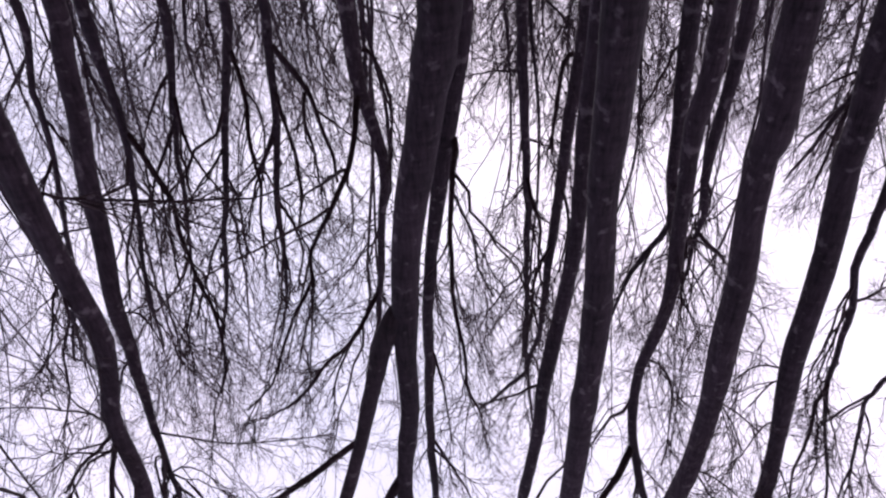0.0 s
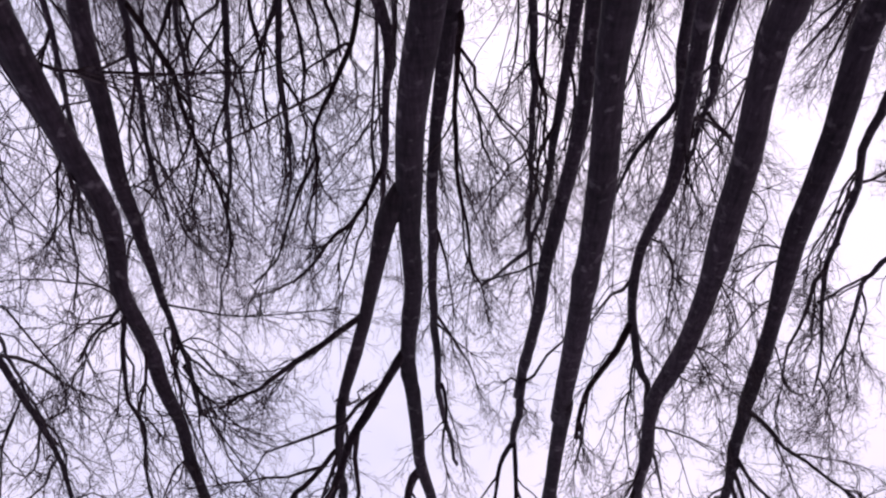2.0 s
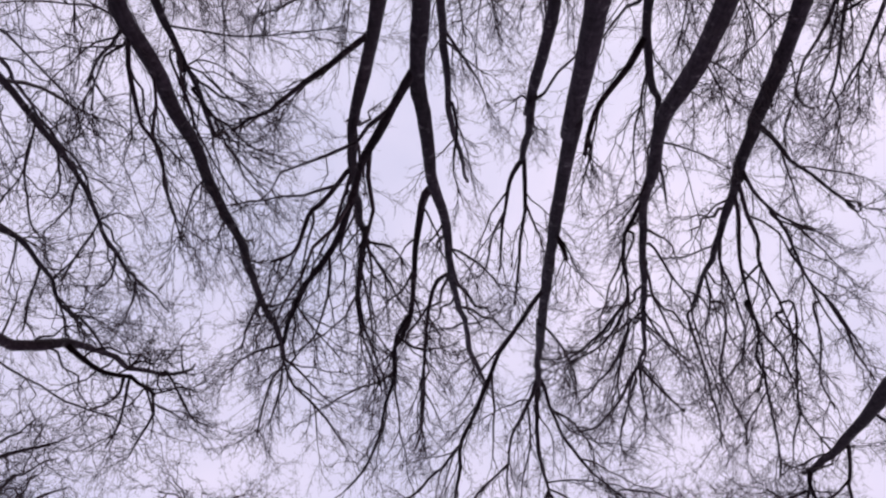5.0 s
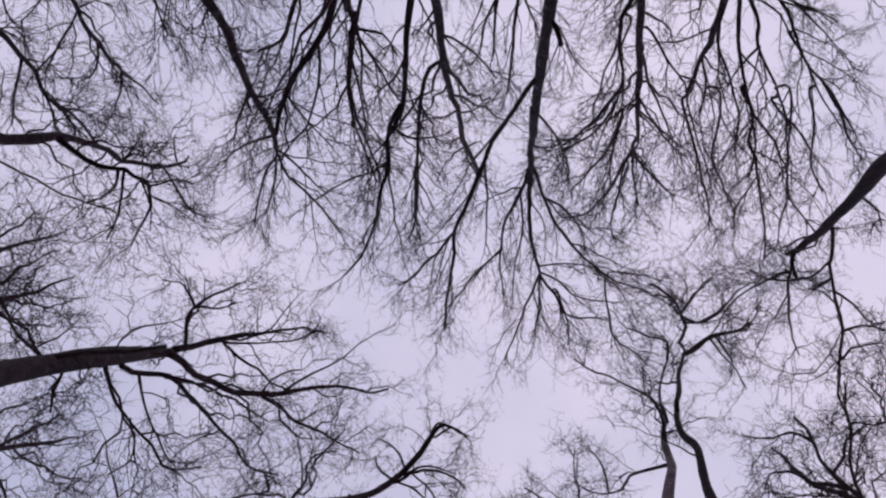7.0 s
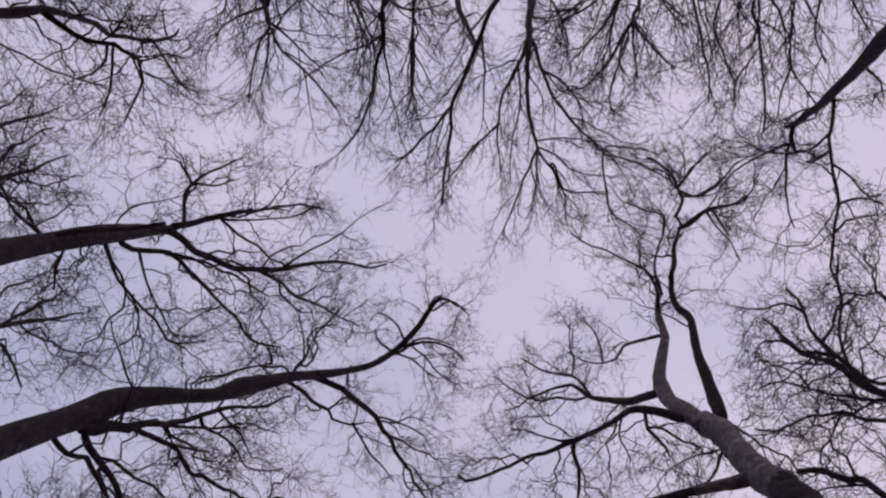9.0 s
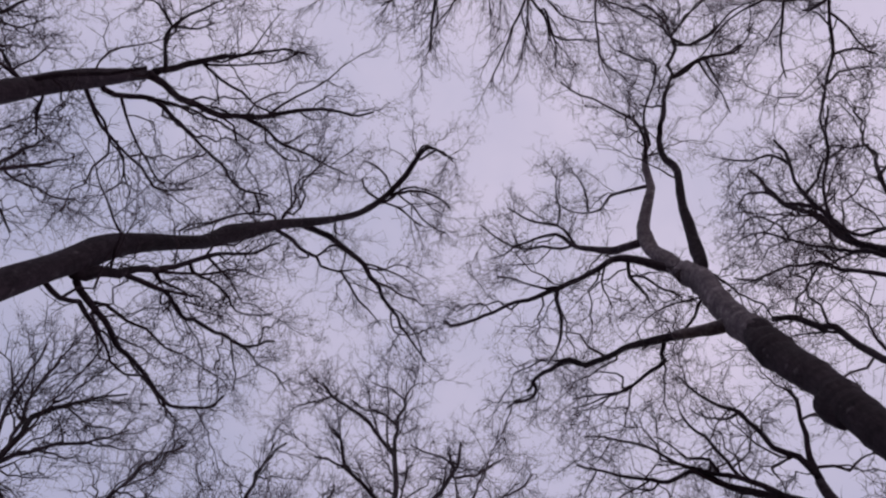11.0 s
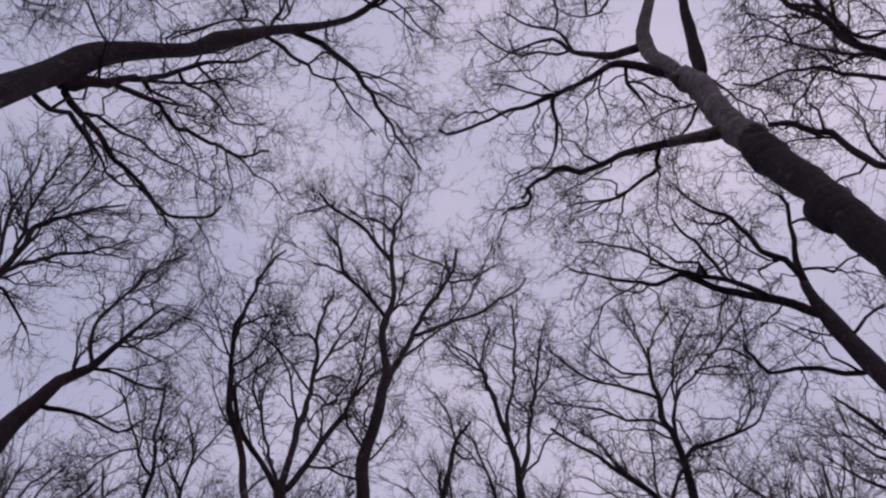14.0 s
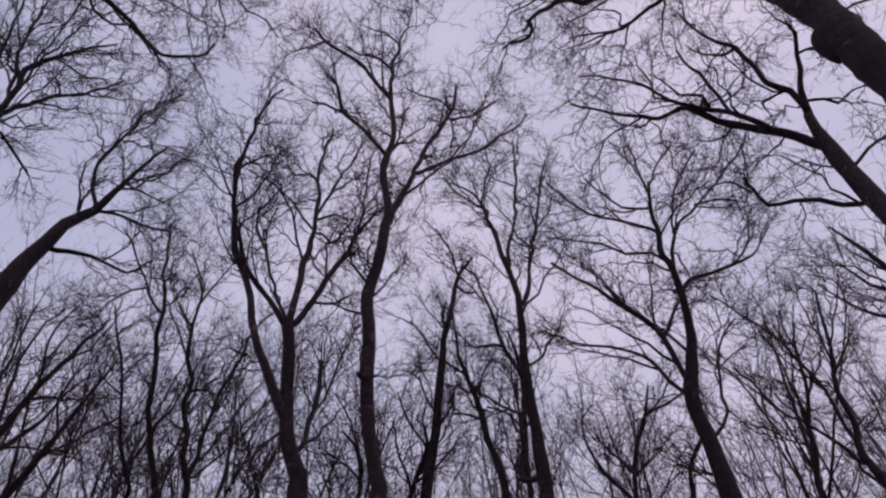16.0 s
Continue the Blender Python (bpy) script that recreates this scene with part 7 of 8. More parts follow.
t.limb(0.060, 0.041, 1.0, (-0.25, -0.07, 9.75), (-0.27, -0.07, 9.74), (-0.42, -0.18, 10.09), (-0.62, -0.30, 10.48), (-0.77, -0.41, 10.80), (-0.89, -0.50, 11.19), (-1.00, -0.59, 11.58), (-1.13, -0.70, 12.00), (-1.29, -0.82, 12.37), (-1.40, -0.93, 12.82), (-1.47, -1.00, 13.28))
t.limb(0.041, 0.021, 1.0, (-1.45, -0.98, 13.16), (-1.45, -0.98, 13.14), (-1.57, -1.12, 13.87), (-1.62, -1.19, 14.28), (-1.61, -1.24, 14.95), (-1.58, -1.29, 15.87), (-1.53, -1.32, 16.63), (-1.41, -1.30, 17.39))
t.limb(0.021, 0.013, 1.0, (-1.49, -1.03, 13.40), (-1.62, -1.23, 13.57), (-1.73, -1.41, 13.77), (-1.84, -1.60, 13.91))
t.limb(0.021, 0.015, 1.0, (-1.47, -1.01, 13.33), (-1.35, -0.89, 13.91), (-1.32, -0.81, 14.58), (-1.29, -0.74, 15.32), (-1.24, -0.67, 15.91))
t.limb(0.021, 0.014, 1.0, (-1.58, -1.13, 13.92), (-1.57, -1.13, 13.95), (-1.60, -1.07, 14.57), (-1.49, -0.94, 15.06), (-1.32, -0.77, 15.63))
t.limb(0.045, 0.029, 1.0, (-0.51, -0.15, 11.51), (-0.52, -0.16, 11.49), (-0.70, -0.26, 11.77), (-0.89, -0.37, 11.97), (-1.07, -0.48, 12.17), (-1.21, -0.58, 12.46), (-1.35, -0.68, 12.87), (-1.46, -0.77, 13.18))
t.limb(0.023, 0.014, 1.0, (-0.59, -0.19, 11.59), (-0.57, -0.19, 11.65), (-0.79, -0.20, 12.24), (-1.00, -0.21, 12.90), (-1.18, -0.22, 13.51), (-1.25, -0.20, 14.10), (-1.23, -0.12, 14.90))
t.limb(0.021, 0.014, 1.0, (-1.16, -0.22, 13.43), (-1.16, -0.22, 13.45), (-1.41, -0.22, 14.07), (-1.52, -0.16, 14.95))
t.limb(0.057, 0.023, 1.0, (-0.51, -0.15, 11.57), (-0.52, -0.11, 12.41), (-0.55, -0.07, 13.24), (-0.53, -0.02, 13.99), (-0.57, -0.01, 14.71), (-0.65, 0.01, 15.65), (-0.71, 0.01, 16.20), (-0.77, 0.02, 17.01), (-0.77, 0.04, 17.75), (-0.73, 0.09, 18.84))
t.limb(0.025, 0.015, 1.0, (-0.70, 0.01, 16.06), (-0.71, 0.00, 16.08), (-0.86, -0.05, 16.38), (-1.12, -0.16, 16.23), (-1.32, -0.24, 16.40))
t.limb(0.028, 0.017, 1.0, (-0.59, -0.01, 14.84), (-0.50, 0.11, 15.80), (-0.41, 0.23, 16.87), (-0.27, 0.34, 17.77), (-0.19, 0.43, 18.72))
t.limb(0.053, 0.021, 1.0, (-0.51, -0.15, 11.51), (-0.46, -0.13, 11.54), (-0.32, 0.01, 12.32), (-0.17, 0.17, 13.31), (-0.04, 0.29, 14.09), (0.08, 0.41, 15.09), (0.27, 0.51, 15.76), (0.47, 0.61, 16.44))
t.limb(0.023, 0.017, 1.0, (-0.01, 0.32, 14.34), (0.02, 0.32, 14.38), (0.08, 0.45, 15.71), (0.06, 0.50, 16.46), (0.00, 0.57, 17.67), (0.03, 0.63, 18.60))
t.limb(0.023, 0.015, 1.0, (-0.54, -0.02, 14.26), (-0.40, 0.03, 14.29), (-0.27, 0.12, 14.17), (-0.14, 0.22, 14.61), (-0.05, 0.34, 15.51))
t.limb(0.038, 0.033, 1.0, (-0.13, -0.03, 9.23), (-0.05, -0.01, 9.29), (-0.00, 0.02, 9.53), (0.03, 0.04, 9.78), (0.04, 0.07, 10.21), (-0.00, 0.08, 10.68), (-0.03, 0.09, 11.04))
t.limb(0.017, 0.012, 1.0, (0.04, 0.06, 10.05), (0.10, 0.11, 10.28), (0.14, 0.17, 10.63), (0.17, 0.26, 11.21), (0.29, 0.38, 11.97), (0.36, 0.44, 12.32))
t.limb(0.021, 0.014, 1.0, (-0.55, -0.07, 13.24), (-0.55, -0.07, 13.27), (-0.70, -0.22, 13.78), (-0.84, -0.36, 14.25), (-1.00, -0.51, 14.62), (-1.13, -0.62, 14.85))
t.limb(0.020, 0.009, 1.0, (-0.21, -0.06, 9.55), (-0.25, -0.07, 9.53), (-0.37, -0.18, 9.32), (-0.46, -0.33, 8.90), (-0.53, -0.48, 8.45))
t.crown()
t = Tree('tall dark bare tree with a high open forked crown', -0.87, 6.38, 0.96, upright=0.7, bark=DARK_BARK)
t.stem((0.00, 0.00, 0.00, 0.110), (-0.00, 0.00, 0.96, 0.091), (-0.00, 0.00, 4.01, 0.087), (-0.00, 0.00, 8.03, 0.085), (-0.09, -0.01, 8.32, 0.079), (-0.17, -0.03, 8.88, 0.080), (-0.23, -0.04, 9.45, 0.081), (-0.26, -0.04, 10.04, 0.082), (-0.32, -0.05, 10.79, 0.076), (-0.33, -0.05, 11.43, 0.073), (-0.29, -0.05, 12.10, 0.076), (-0.26, -0.04, 12.69, 0.076), (-0.24, -0.04, 13.23, 0.070), (-0.31, -0.05, 13.88, 0.060), (-0.39, -0.07, 14.75, 0.059), (-0.38, -0.06, 15.33, 0.056), (-0.31, -0.05, 15.82, 0.048), (-0.34, -0.06, 16.69, 0.046), (-0.48, -0.08, 17.72, 0.043), (-0.54, -0.10, 19.15, 0.034), (-0.47, -0.08, 20.38, 0.030), (-0.48, -0.08, 21.14, 0.025))
t.limb(0.042, 0.020, 1.0, (-0.38, -0.06, 15.26), (-0.40, -0.07, 15.28), (-0.59, -0.20, 15.52), (-0.86, -0.38, 15.75), (-1.11, -0.57, 15.95), (-1.28, -0.76, 16.58), (-1.46, -0.92, 16.84))
t.limb(0.024, 0.013, 1.0, (-1.10, -0.57, 15.96), (-1.34, -0.92, 15.39), (-1.46, -1.13, 15.03))
t.limb(0.037, 0.022, 1.0, (-0.48, -0.08, 17.72), (-0.48, -0.08, 17.81), (-0.79, -0.30, 18.18), (-1.06, -0.51, 18.56), (-1.43, -0.80, 18.41), (-1.69, -1.03, 18.31), (-1.88, -1.23, 18.51))
t.limb(0.021, 0.014, 1.0, (-1.66, -1.00, 18.32), (-1.67, -1.01, 18.34), (-1.86, -1.31, 17.12), (-1.95, -1.49, 16.47))
t.limb(0.029, 0.017, 1.0, (-0.54, -0.10, 19.15), (-0.49, -0.09, 19.17), (-0.66, -0.22, 19.39), (-0.88, -0.37, 19.31), (-1.20, -0.62, 18.83), (-1.37, -0.77, 18.83))
t.limb(0.025, 0.013, 1.0, (-0.49, -0.09, 21.06), (-0.91, -0.09, 21.85), (-1.37, -0.13, 22.18))
t.limb(0.025, 0.014, 1.0, (-0.48, -0.08, 21.14), (-0.44, -0.02, 22.04), (-0.37, 0.06, 23.19), (-0.61, 0.09, 24.48))
t.limb(0.059, 0.025, 0.9, (-0.26, -0.04, 12.61), (-0.19, 0.06, 13.47), (-0.05, 0.17, 14.38), (0.06, 0.27, 15.36), (0.17, 0.35, 16.20), (0.31, 0.42, 16.99), (0.50, 0.50, 17.86), (0.65, 0.56, 18.69), (0.73, 0.62, 19.68), (0.77, 0.66, 20.45))
t.limb(0.038, 0.017, 1.0, (0.05, 0.26, 15.23), (0.10, 0.26, 15.23), (0.45, 0.41, 15.92), (0.93, 0.56, 16.57), (1.27, 0.64, 17.00), (1.59, 0.71, 17.74), (1.88, 0.75, 18.18), (2.21, 0.79, 18.95))
t.limb(0.028, 0.018, 1.0, (0.65, 0.56, 18.69), (0.69, 0.56, 18.69), (0.33, 0.62, 19.48), (-0.01, 0.65, 19.90), (-0.31, 0.67, 20.36))
t.limb(0.028, 0.018, 1.0, (0.58, 0.53, 18.28), (0.65, 0.53, 18.21), (0.96, 0.63, 18.64), (1.28, 0.72, 19.14), (1.62, 0.80, 19.86))
t.limb(0.022, 0.011, 1.0, (0.65, 0.53, 18.21), (0.65, 0.53, 18.10), (0.69, 0.68, 17.61), (0.65, 0.83, 17.10))
t.limb(0.017, 0.010, 1.0, (-0.31, -0.05, 10.60), (-0.34, -0.06, 10.64), (-0.54, -0.27, 10.49), (-0.70, -0.44, 10.39))
t.limb(0.022, 0.011, 1.0, (-0.33, -0.05, 11.27), (-0.32, -0.05, 11.23), (-0.43, -0.18, 11.40), (-0.54, -0.30, 11.49), (-0.63, -0.43, 11.66))
t.limb(0.018, 0.011, 1.0, (-0.32, -0.05, 11.59), (-0.31, -0.05, 11.57), (-0.38, -0.14, 11.77), (-0.38, -0.21, 12.02), (-0.37, -0.27, 12.22))
t.limb(0.014, 0.012, 1.0, (-0.33, -0.05, 11.11), (-0.28, -0.04, 11.14), (-0.14, 0.10, 11.71), (0.02, 0.24, 12.32), (0.05, 0.31, 12.74))
t.limb(0.028, 0.022, 1.0, (-0.23, -0.04, 9.45), (-0.25, -0.04, 9.47), (-0.30, -0.10, 9.43), (-0.33, -0.16, 9.40))
t.limb(0.023, 0.017, 1.0, (-0.38, -0.06, 15.33), (-0.34, -0.06, 15.30), (-0.25, 0.11, 16.37), (-0.26, 0.24, 17.45), (-0.17, 0.38, 18.49))
t.crown()
t = Tree('slim bare tree bending slightly near the top', -0.71, 11.84, 0.84, upright=0.7, bark=DARK_BARK)
t.stem((0.00, 0.00, 0.00, 0.131), (-0.00, 0.00, 1.62, 0.109), (-0.00, 0.00, 6.74, 0.104), (-0.00, 0.00, 13.47, 0.101), (0.10, 0.01, 14.46, 0.090), (0.15, 0.01, 15.61, 0.084), (0.20, 0.01, 16.79, 0.077), (0.27, 0.01, 17.96, 0.069), (0.42, 0.02, 18.93, 0.059), (0.52, 0.02, 19.84, 0.054), (0.62, 0.02, 20.60, 0.042), (0.88, 0.02, 21.13, 0.028))
t.limb(0.038, 0.026, 1.0, (0.29, 0.01, 18.08), (0.27, 0.01, 18.10), (0.21, 0.07, 18.74), (0.22, 0.11, 19.21))
t.limb(0.030, 0.019, 1.0, (0.21, 0.01, 16.93), (0.19, 0.01, 16.88), (-0.06, -0.11, 17.22), (-0.31, -0.25, 17.65), (-0.50, -0.34, 17.84))
t.limb(0.034, 0.021, 1.0, (0.52, 0.02, 19.84), (0.75, 0.19, 19.71), (1.00, 0.32, 20.03))
t.limb(0.034, 0.022, 1.0, (0.57, 0.02, 20.21), (0.41, -0.06, 21.01), (0.20, -0.14, 21.73), (-0.03, -0.20, 22.21))
t.limb(0.028, 0.017, 1.0, (0.13, 0.01, 15.19), (-0.09, -0.14, 15.52), (-0.25, -0.32, 16.01))
t.limb(0.027, 0.018, 1.0, (0.11, 0.01, 14.75), (0.12, 0.01, 14.71), (0.37, 0.18, 15.55), (0.48, 0.32, 16.42))
t.crown()
t = Tree('slender straight bare tree with an upright fine crown', 1.04, 8.94, 1.02, upright=0.7, bark=DARK_BARK)
t.stem((0.00, 0.00, 0.00, 0.123), (0.00, 0.00, 1.26, 0.102), (0.00, 0.00, 5.25, 0.097), (0.00, 0.00, 10.50, 0.094), (-0.04, 0.00, 11.30, 0.088), (-0.09, 0.01, 12.29, 0.081), (-0.11, 0.01, 13.19, 0.072), (-0.09, 0.01, 14.03, 0.062), (-0.10, 0.01, 14.70, 0.054), (-0.14, 0.02, 15.34, 0.051), (-0.21, 0.02, 15.93, 0.047), (-0.37, 0.04, 16.68, 0.044), (-0.51, 0.04, 17.59, 0.040), (-0.62, 0.05, 18.40, 0.030), (-0.83, 0.06, 19.10, 0.024), (-1.27, 0.06, 19.55, 0.019))
t.limb(0.044, 0.020, 1.0, (-0.10, 0.01, 14.62), (-0.10, 0.01, 14.58), (0.05, 0.04, 15.09), (0.21, 0.11, 16.36), (0.39, 0.16, 17.53), (0.60, 0.20, 18.82), (0.70, 0.25, 20.14), (0.88, 0.26, 21.06))
t.limb(0.037, 0.021, 1.0, (-0.23, 0.02, 16.02), (-0.19, 0.02, 16.02), (-0.18, 0.05, 16.76), (-0.01, 0.07, 17.61), (0.05, 0.10, 18.91), (0.18, 0.14, 20.68), (0.17, 0.18, 22.05))
t.limb(0.039, 0.020, 0.9, (-0.10, 0.01, 12.74), (-0.12, 0.01, 12.69), (-0.26, -0.03, 13.02), (-0.43, -0.09, 13.51), (-0.58, -0.16, 14.10), (-0.72, -0.23, 14.71), (-0.85, -0.29, 15.26), (-1.08, -0.34, 15.51))
t.limb(0.049, 0.013, 0.9, (-0.01, 0.00, 10.60), (-0.24, 0.02, 10.53), (-0.24, 0.12, 11.26), (-0.26, 0.21, 11.95), (-0.23, 0.32, 12.94))
t.limb(0.021, 0.013, 1.0, (-0.25, 0.18, 11.69), (-0.29, 0.18, 11.67), (-0.41, 0.09, 11.98), (-0.69, 0.01, 12.08))
t.limb(0.022, 0.015, 1.0, (-0.11, 0.01, 12.96), (-0.08, 0.01, 12.97), (0.18, 0.08, 13.34), (0.38, 0.16, 13.90), (0.58, 0.22, 14.39))
t.limb(0.029, 0.018, 1.0, (-0.60, 0.05, 18.30), (-0.59, 0.05, 18.27), (-0.85, -0.02, 18.44), (-1.21, -0.14, 18.75), (-1.45, -0.25, 19.22))
t.limb(0.023, 0.013, 1.0, (-0.39, -0.07, 13.38), (-0.57, -0.15, 13.36), (-0.80, -0.25, 13.16), (-1.03, -0.35, 13.08))
t.limb(0.029, 0.014, 1.0, (-0.53, 0.05, 17.59), (-0.60, 0.16, 19.19), (-0.45, 0.26, 20.80), (-0.51, 0.35, 22.28))
t.limb(0.028, 0.013, 1.0, (0.39, 0.16, 17.53), (0.70, 0.26, 18.54), (0.99, 0.35, 19.63))
t.crown()
t = Tree('very thin bare tree behind a slender one', 0.98, 11.08, 1.02, upright=0.7, bark=DARK_BARK)
t.stem((0.00, 0.00, 0.00, 0.074), (0.00, -0.01, 1.44, 0.060), (0.01, -0.05, 6.00, 0.057), (0.03, -0.13, 12.00, 0.051), (0.04, -0.17, 13.97, 0.044), (0.04, -0.37, 15.34, 0.034), (-0.18, -0.56, 16.19, 0.018))
t.limb(0.026, 0.014, 1.8, (0.03, -0.16, 13.75), (0.02, -0.17, 13.97), (-0.45, 0.36, 15.07), (-0.87, 0.87, 16.21))
t.crown()
t = Tree('thin bare tree leaning across its neighbours', 0.63, 11.73, 0.84, upright=0.7, bark=DARK_BARK)
t.stem((0.00, 0.00, 0.00, 0.097), (0.00, 0.00, 1.59, 0.080), (0.00, 0.00, 6.64, 0.077), (0.00, 0.00, 13.29, 0.074), (-0.17, 0.01, 14.12, 0.062), (-0.31, 0.01, 14.90, 0.059), (-0.45, 0.02, 15.70, 0.051), (-0.62, 0.02, 16.28, 0.046), (-0.78, 0.02, 17.00, 0.036), (-0.85, 0.01, 17.85, 0.031), (-0.92, 0.01, 18.72, 0.019))
t.limb(0.032, 0.016, 1.0, (-0.31, 0.01, 14.90), (-0.33, 0.01, 14.93), (-0.58, 0.02, 15.07), (-0.85, 0.01, 15.15))
t.limb(0.028, 0.018, 1.0, (-0.45, 0.02, 15.70), (-0.27, 0.11, 16.38), (-0.02, 0.20, 17.06))
t.limb(0.029, 0.017, 1.0, (-0.62, 0.02, 16.28), (-0.97, -0.16, 16.42), (-1.20, -0.30, 16.54))
t.crown()
t = Tree('bare tree with a broad rounded crown of fine branches', 2.80, 7.28, 0.96, upright=0.7, bark=DARK_BARK)
t.stem((0.00, 0.00, 0.00, 0.139), (0.00, 0.00, 1.06, 0.116), (0.00, 0.00, 4.41, 0.110), (0.00, 0.00, 8.82, 0.107), (-0.01, 0.00, 9.24, 0.098), (-0.02, 0.01, 9.61, 0.095), (-0.05, 0.02, 10.02, 0.091), (-0.02, 0.01, 10.43, 0.084), (0.09, -0.03, 10.82, 0.072), (0.17, -0.07, 11.25, 0.063), (0.21, -0.08, 11.74, 0.057), (0.24, -0.10, 12.27, 0.052), (0.25, -0.10, 12.70, 0.049), (0.25, -0.10, 13.18, 0.046), (0.19, -0.08, 13.58, 0.039), (0.27, -0.11, 14.18, 0.036), (0.29, -0.12, 15.09, 0.028), (0.37, -0.15, 15.69, 0.024))
t.limb(0.046, 0.017, 1.0, (-0.02, 0.01, 10.48), (-0.10, -0.04, 10.82), (-0.20, -0.08, 11.18), (-0.28, -0.11, 11.45), (-0.50, -0.13, 11.83), (-0.67, -0.13, 12.02), (-0.93, -0.15, 12.37), (-1.20, -0.17, 12.70), (-1.51, -0.20, 13.07))
t.limb(0.026, 0.020, 1.0, (-0.22, -0.08, 11.22), (-0.01, -0.04, 11.78), (0.20, -0.03, 12.23))
t.limb(0.019, 0.012, 1.0, (-0.25, -0.11, 11.43), (-0.24, -0.17, 11.97), (-0.17, -0.22, 12.24), (-0.15, -0.26, 12.55))
t.limb(0.019, 0.012, 1.0, (-0.54, -0.13, 11.88), (-0.54, -0.13, 11.86), (-0.73, -0.22, 12.18), (-0.89, -0.29, 12.44), (-1.15, -0.38, 12.69))
t.limb(0.031, 0.011, 1.0, (-0.03, 0.01, 10.33), (-0.07, 0.02, 10.32), (-0.24, 0.01, 10.57), (-0.40, -0.03, 10.93), (-0.64, -0.04, 11.11), (-0.94, -0.04, 11.19), (-1.36, -0.06, 11.25), (-1.55, -0.09, 11.39))
t.limb(0.025, 0.013, 1.0, (0.23, -0.09, 13.28), (0.21, -0.08, 13.28), (0.06, -0.08, 13.47), (-0.33, -0.06, 13.59), (-0.65, -0.06, 13.80), (-1.08, -0.07, 13.90), (-1.47, -0.10, 13.90))
t.limb(0.031, 0.015, 1.0, (0.25, -0.10, 14.03), (0.25, -0.10, 14.06), (-0.06, -0.08, 14.41), (-0.36, -0.06, 14.57), (-0.69, -0.06, 14.82), (-1.02, -0.08, 15.26), (-1.37, -0.12, 15.82))
t.limb(0.023, 0.015, 1.0, (0.29, -0.12, 14.86), (0.26, -0.11, 14.86), (-0.18, -0.09, 14.99), (-0.44, -0.13, 15.35), (-0.66, -0.20, 15.87))
t.limb(0.033, 0.015, 1.0, (0.25, -0.10, 12.82), (0.27, -0.11, 12.85), (0.48, -0.10, 13.92), (0.61, -0.12, 14.34), (0.96, -0.23, 14.74), (1.42, -0.40, 15.20), (1.79, -0.56, 15.68), (2.13, -0.73, 16.24))
t.limb(0.032, 0.013, 1.0, (0.24, -0.10, 12.27), (0.26, -0.11, 12.26), (0.46, -0.10, 12.68), (0.78, -0.14, 12.79), (1.11, -0.20, 12.91), (1.41, -0.26, 13.06), (1.75, -0.34, 13.55))
t.limb(0.024, 0.016, 1.0, (0.33, -0.14, 15.41), (0.28, -0.22, 16.18), (0.21, -0.30, 17.04))
t.limb(0.024, 0.016, 1.0, (0.34, -0.14, 15.46), (0.71, -0.19, 16.47), (1.06, -0.27, 17.11))
t.limb(0.022, 0.016, 1.0, (0.50, -0.10, 14.01), (0.69, -0.07, 15.18), (1.06, -0.14, 16.09), (1.43, -0.25, 16.83))
t.limb(0.023, 0.014, 1.0, (0.96, -0.23, 14.74), (1.35, -0.22, 14.90), (1.74, -0.22, 14.98))
t.limb(0.026, 0.012, 1.0, (-0.02, 0.01, 9.57), (0.07, -0.03, 9.55), (0.23, -0.04, 9.85), (0.35, -0.01, 10.39), (0.45, 0.02, 10.97), (0.63, -0.00, 11.43), (0.85, -0.05, 11.78))
t.limb(0.014, 0.010, 1.0, (-0.03, 0.01, 10.38), (-0.05, 0.02, 10.38), (-0.33, 0.01, 10.17), (-0.60, -0.00, 10.00))
t.limb(0.022, 0.016, 1.0, (-0.00, 0.00, 8.98), (-0.07, 0.03, 8.95), (-0.20, 0.07, 9.10))
t.limb(0.021, 0.013, 1.0, (1.11, -0.20, 12.91), (1.40, -0.17, 13.36), (1.72, -0.09, 14.16))
t.crown()
t = Tree('thin upright bare tree with sparse side twigs', 4.87, 9.40, 0.84, upright=0.7, bark=DARK_BARK)
t.stem((0.00, 0.00, 0.00, 0.061), (0.00, 0.00, 1.31, 0.051), (0.00, 0.00, 5.45, 0.049), (0.00, 0.00, 10.90, 0.047), (0.10, -0.05, 11.37, 0.045), (0.22, -0.12, 11.93, 0.042), (0.37, -0.20, 12.52, 0.035), (0.49, -0.27, 13.18, 0.032), (0.57, -0.32, 13.72, 0.023), (0.68, -0.38, 14.17, 0.019))
t.limb(0.021, 0.010, 1.0, (0.23, -0.13, 12.01), (0.17, -0.23, 12.81), (0.12, -0.32, 13.57), (0.01, -0.34, 14.16))
t.limb(0.022, 0.010, 1.0, (0.35, -0.19, 12.44), (0.67, -0.27, 13.03), (0.99, -0.33, 13.83), (1.20, -0.36, 14.61))
t.limb(0.018, 0.010, 1.0, (0.49, -0.27, 13.18), (0.46, -0.37, 13.80), (0.46, -0.48, 14.45))
t.crown()
t = Tree('bare tree with several slanting slender stems', 4.97, 8.11, 0.72, upright=0.7, bark=DARK_BARK)
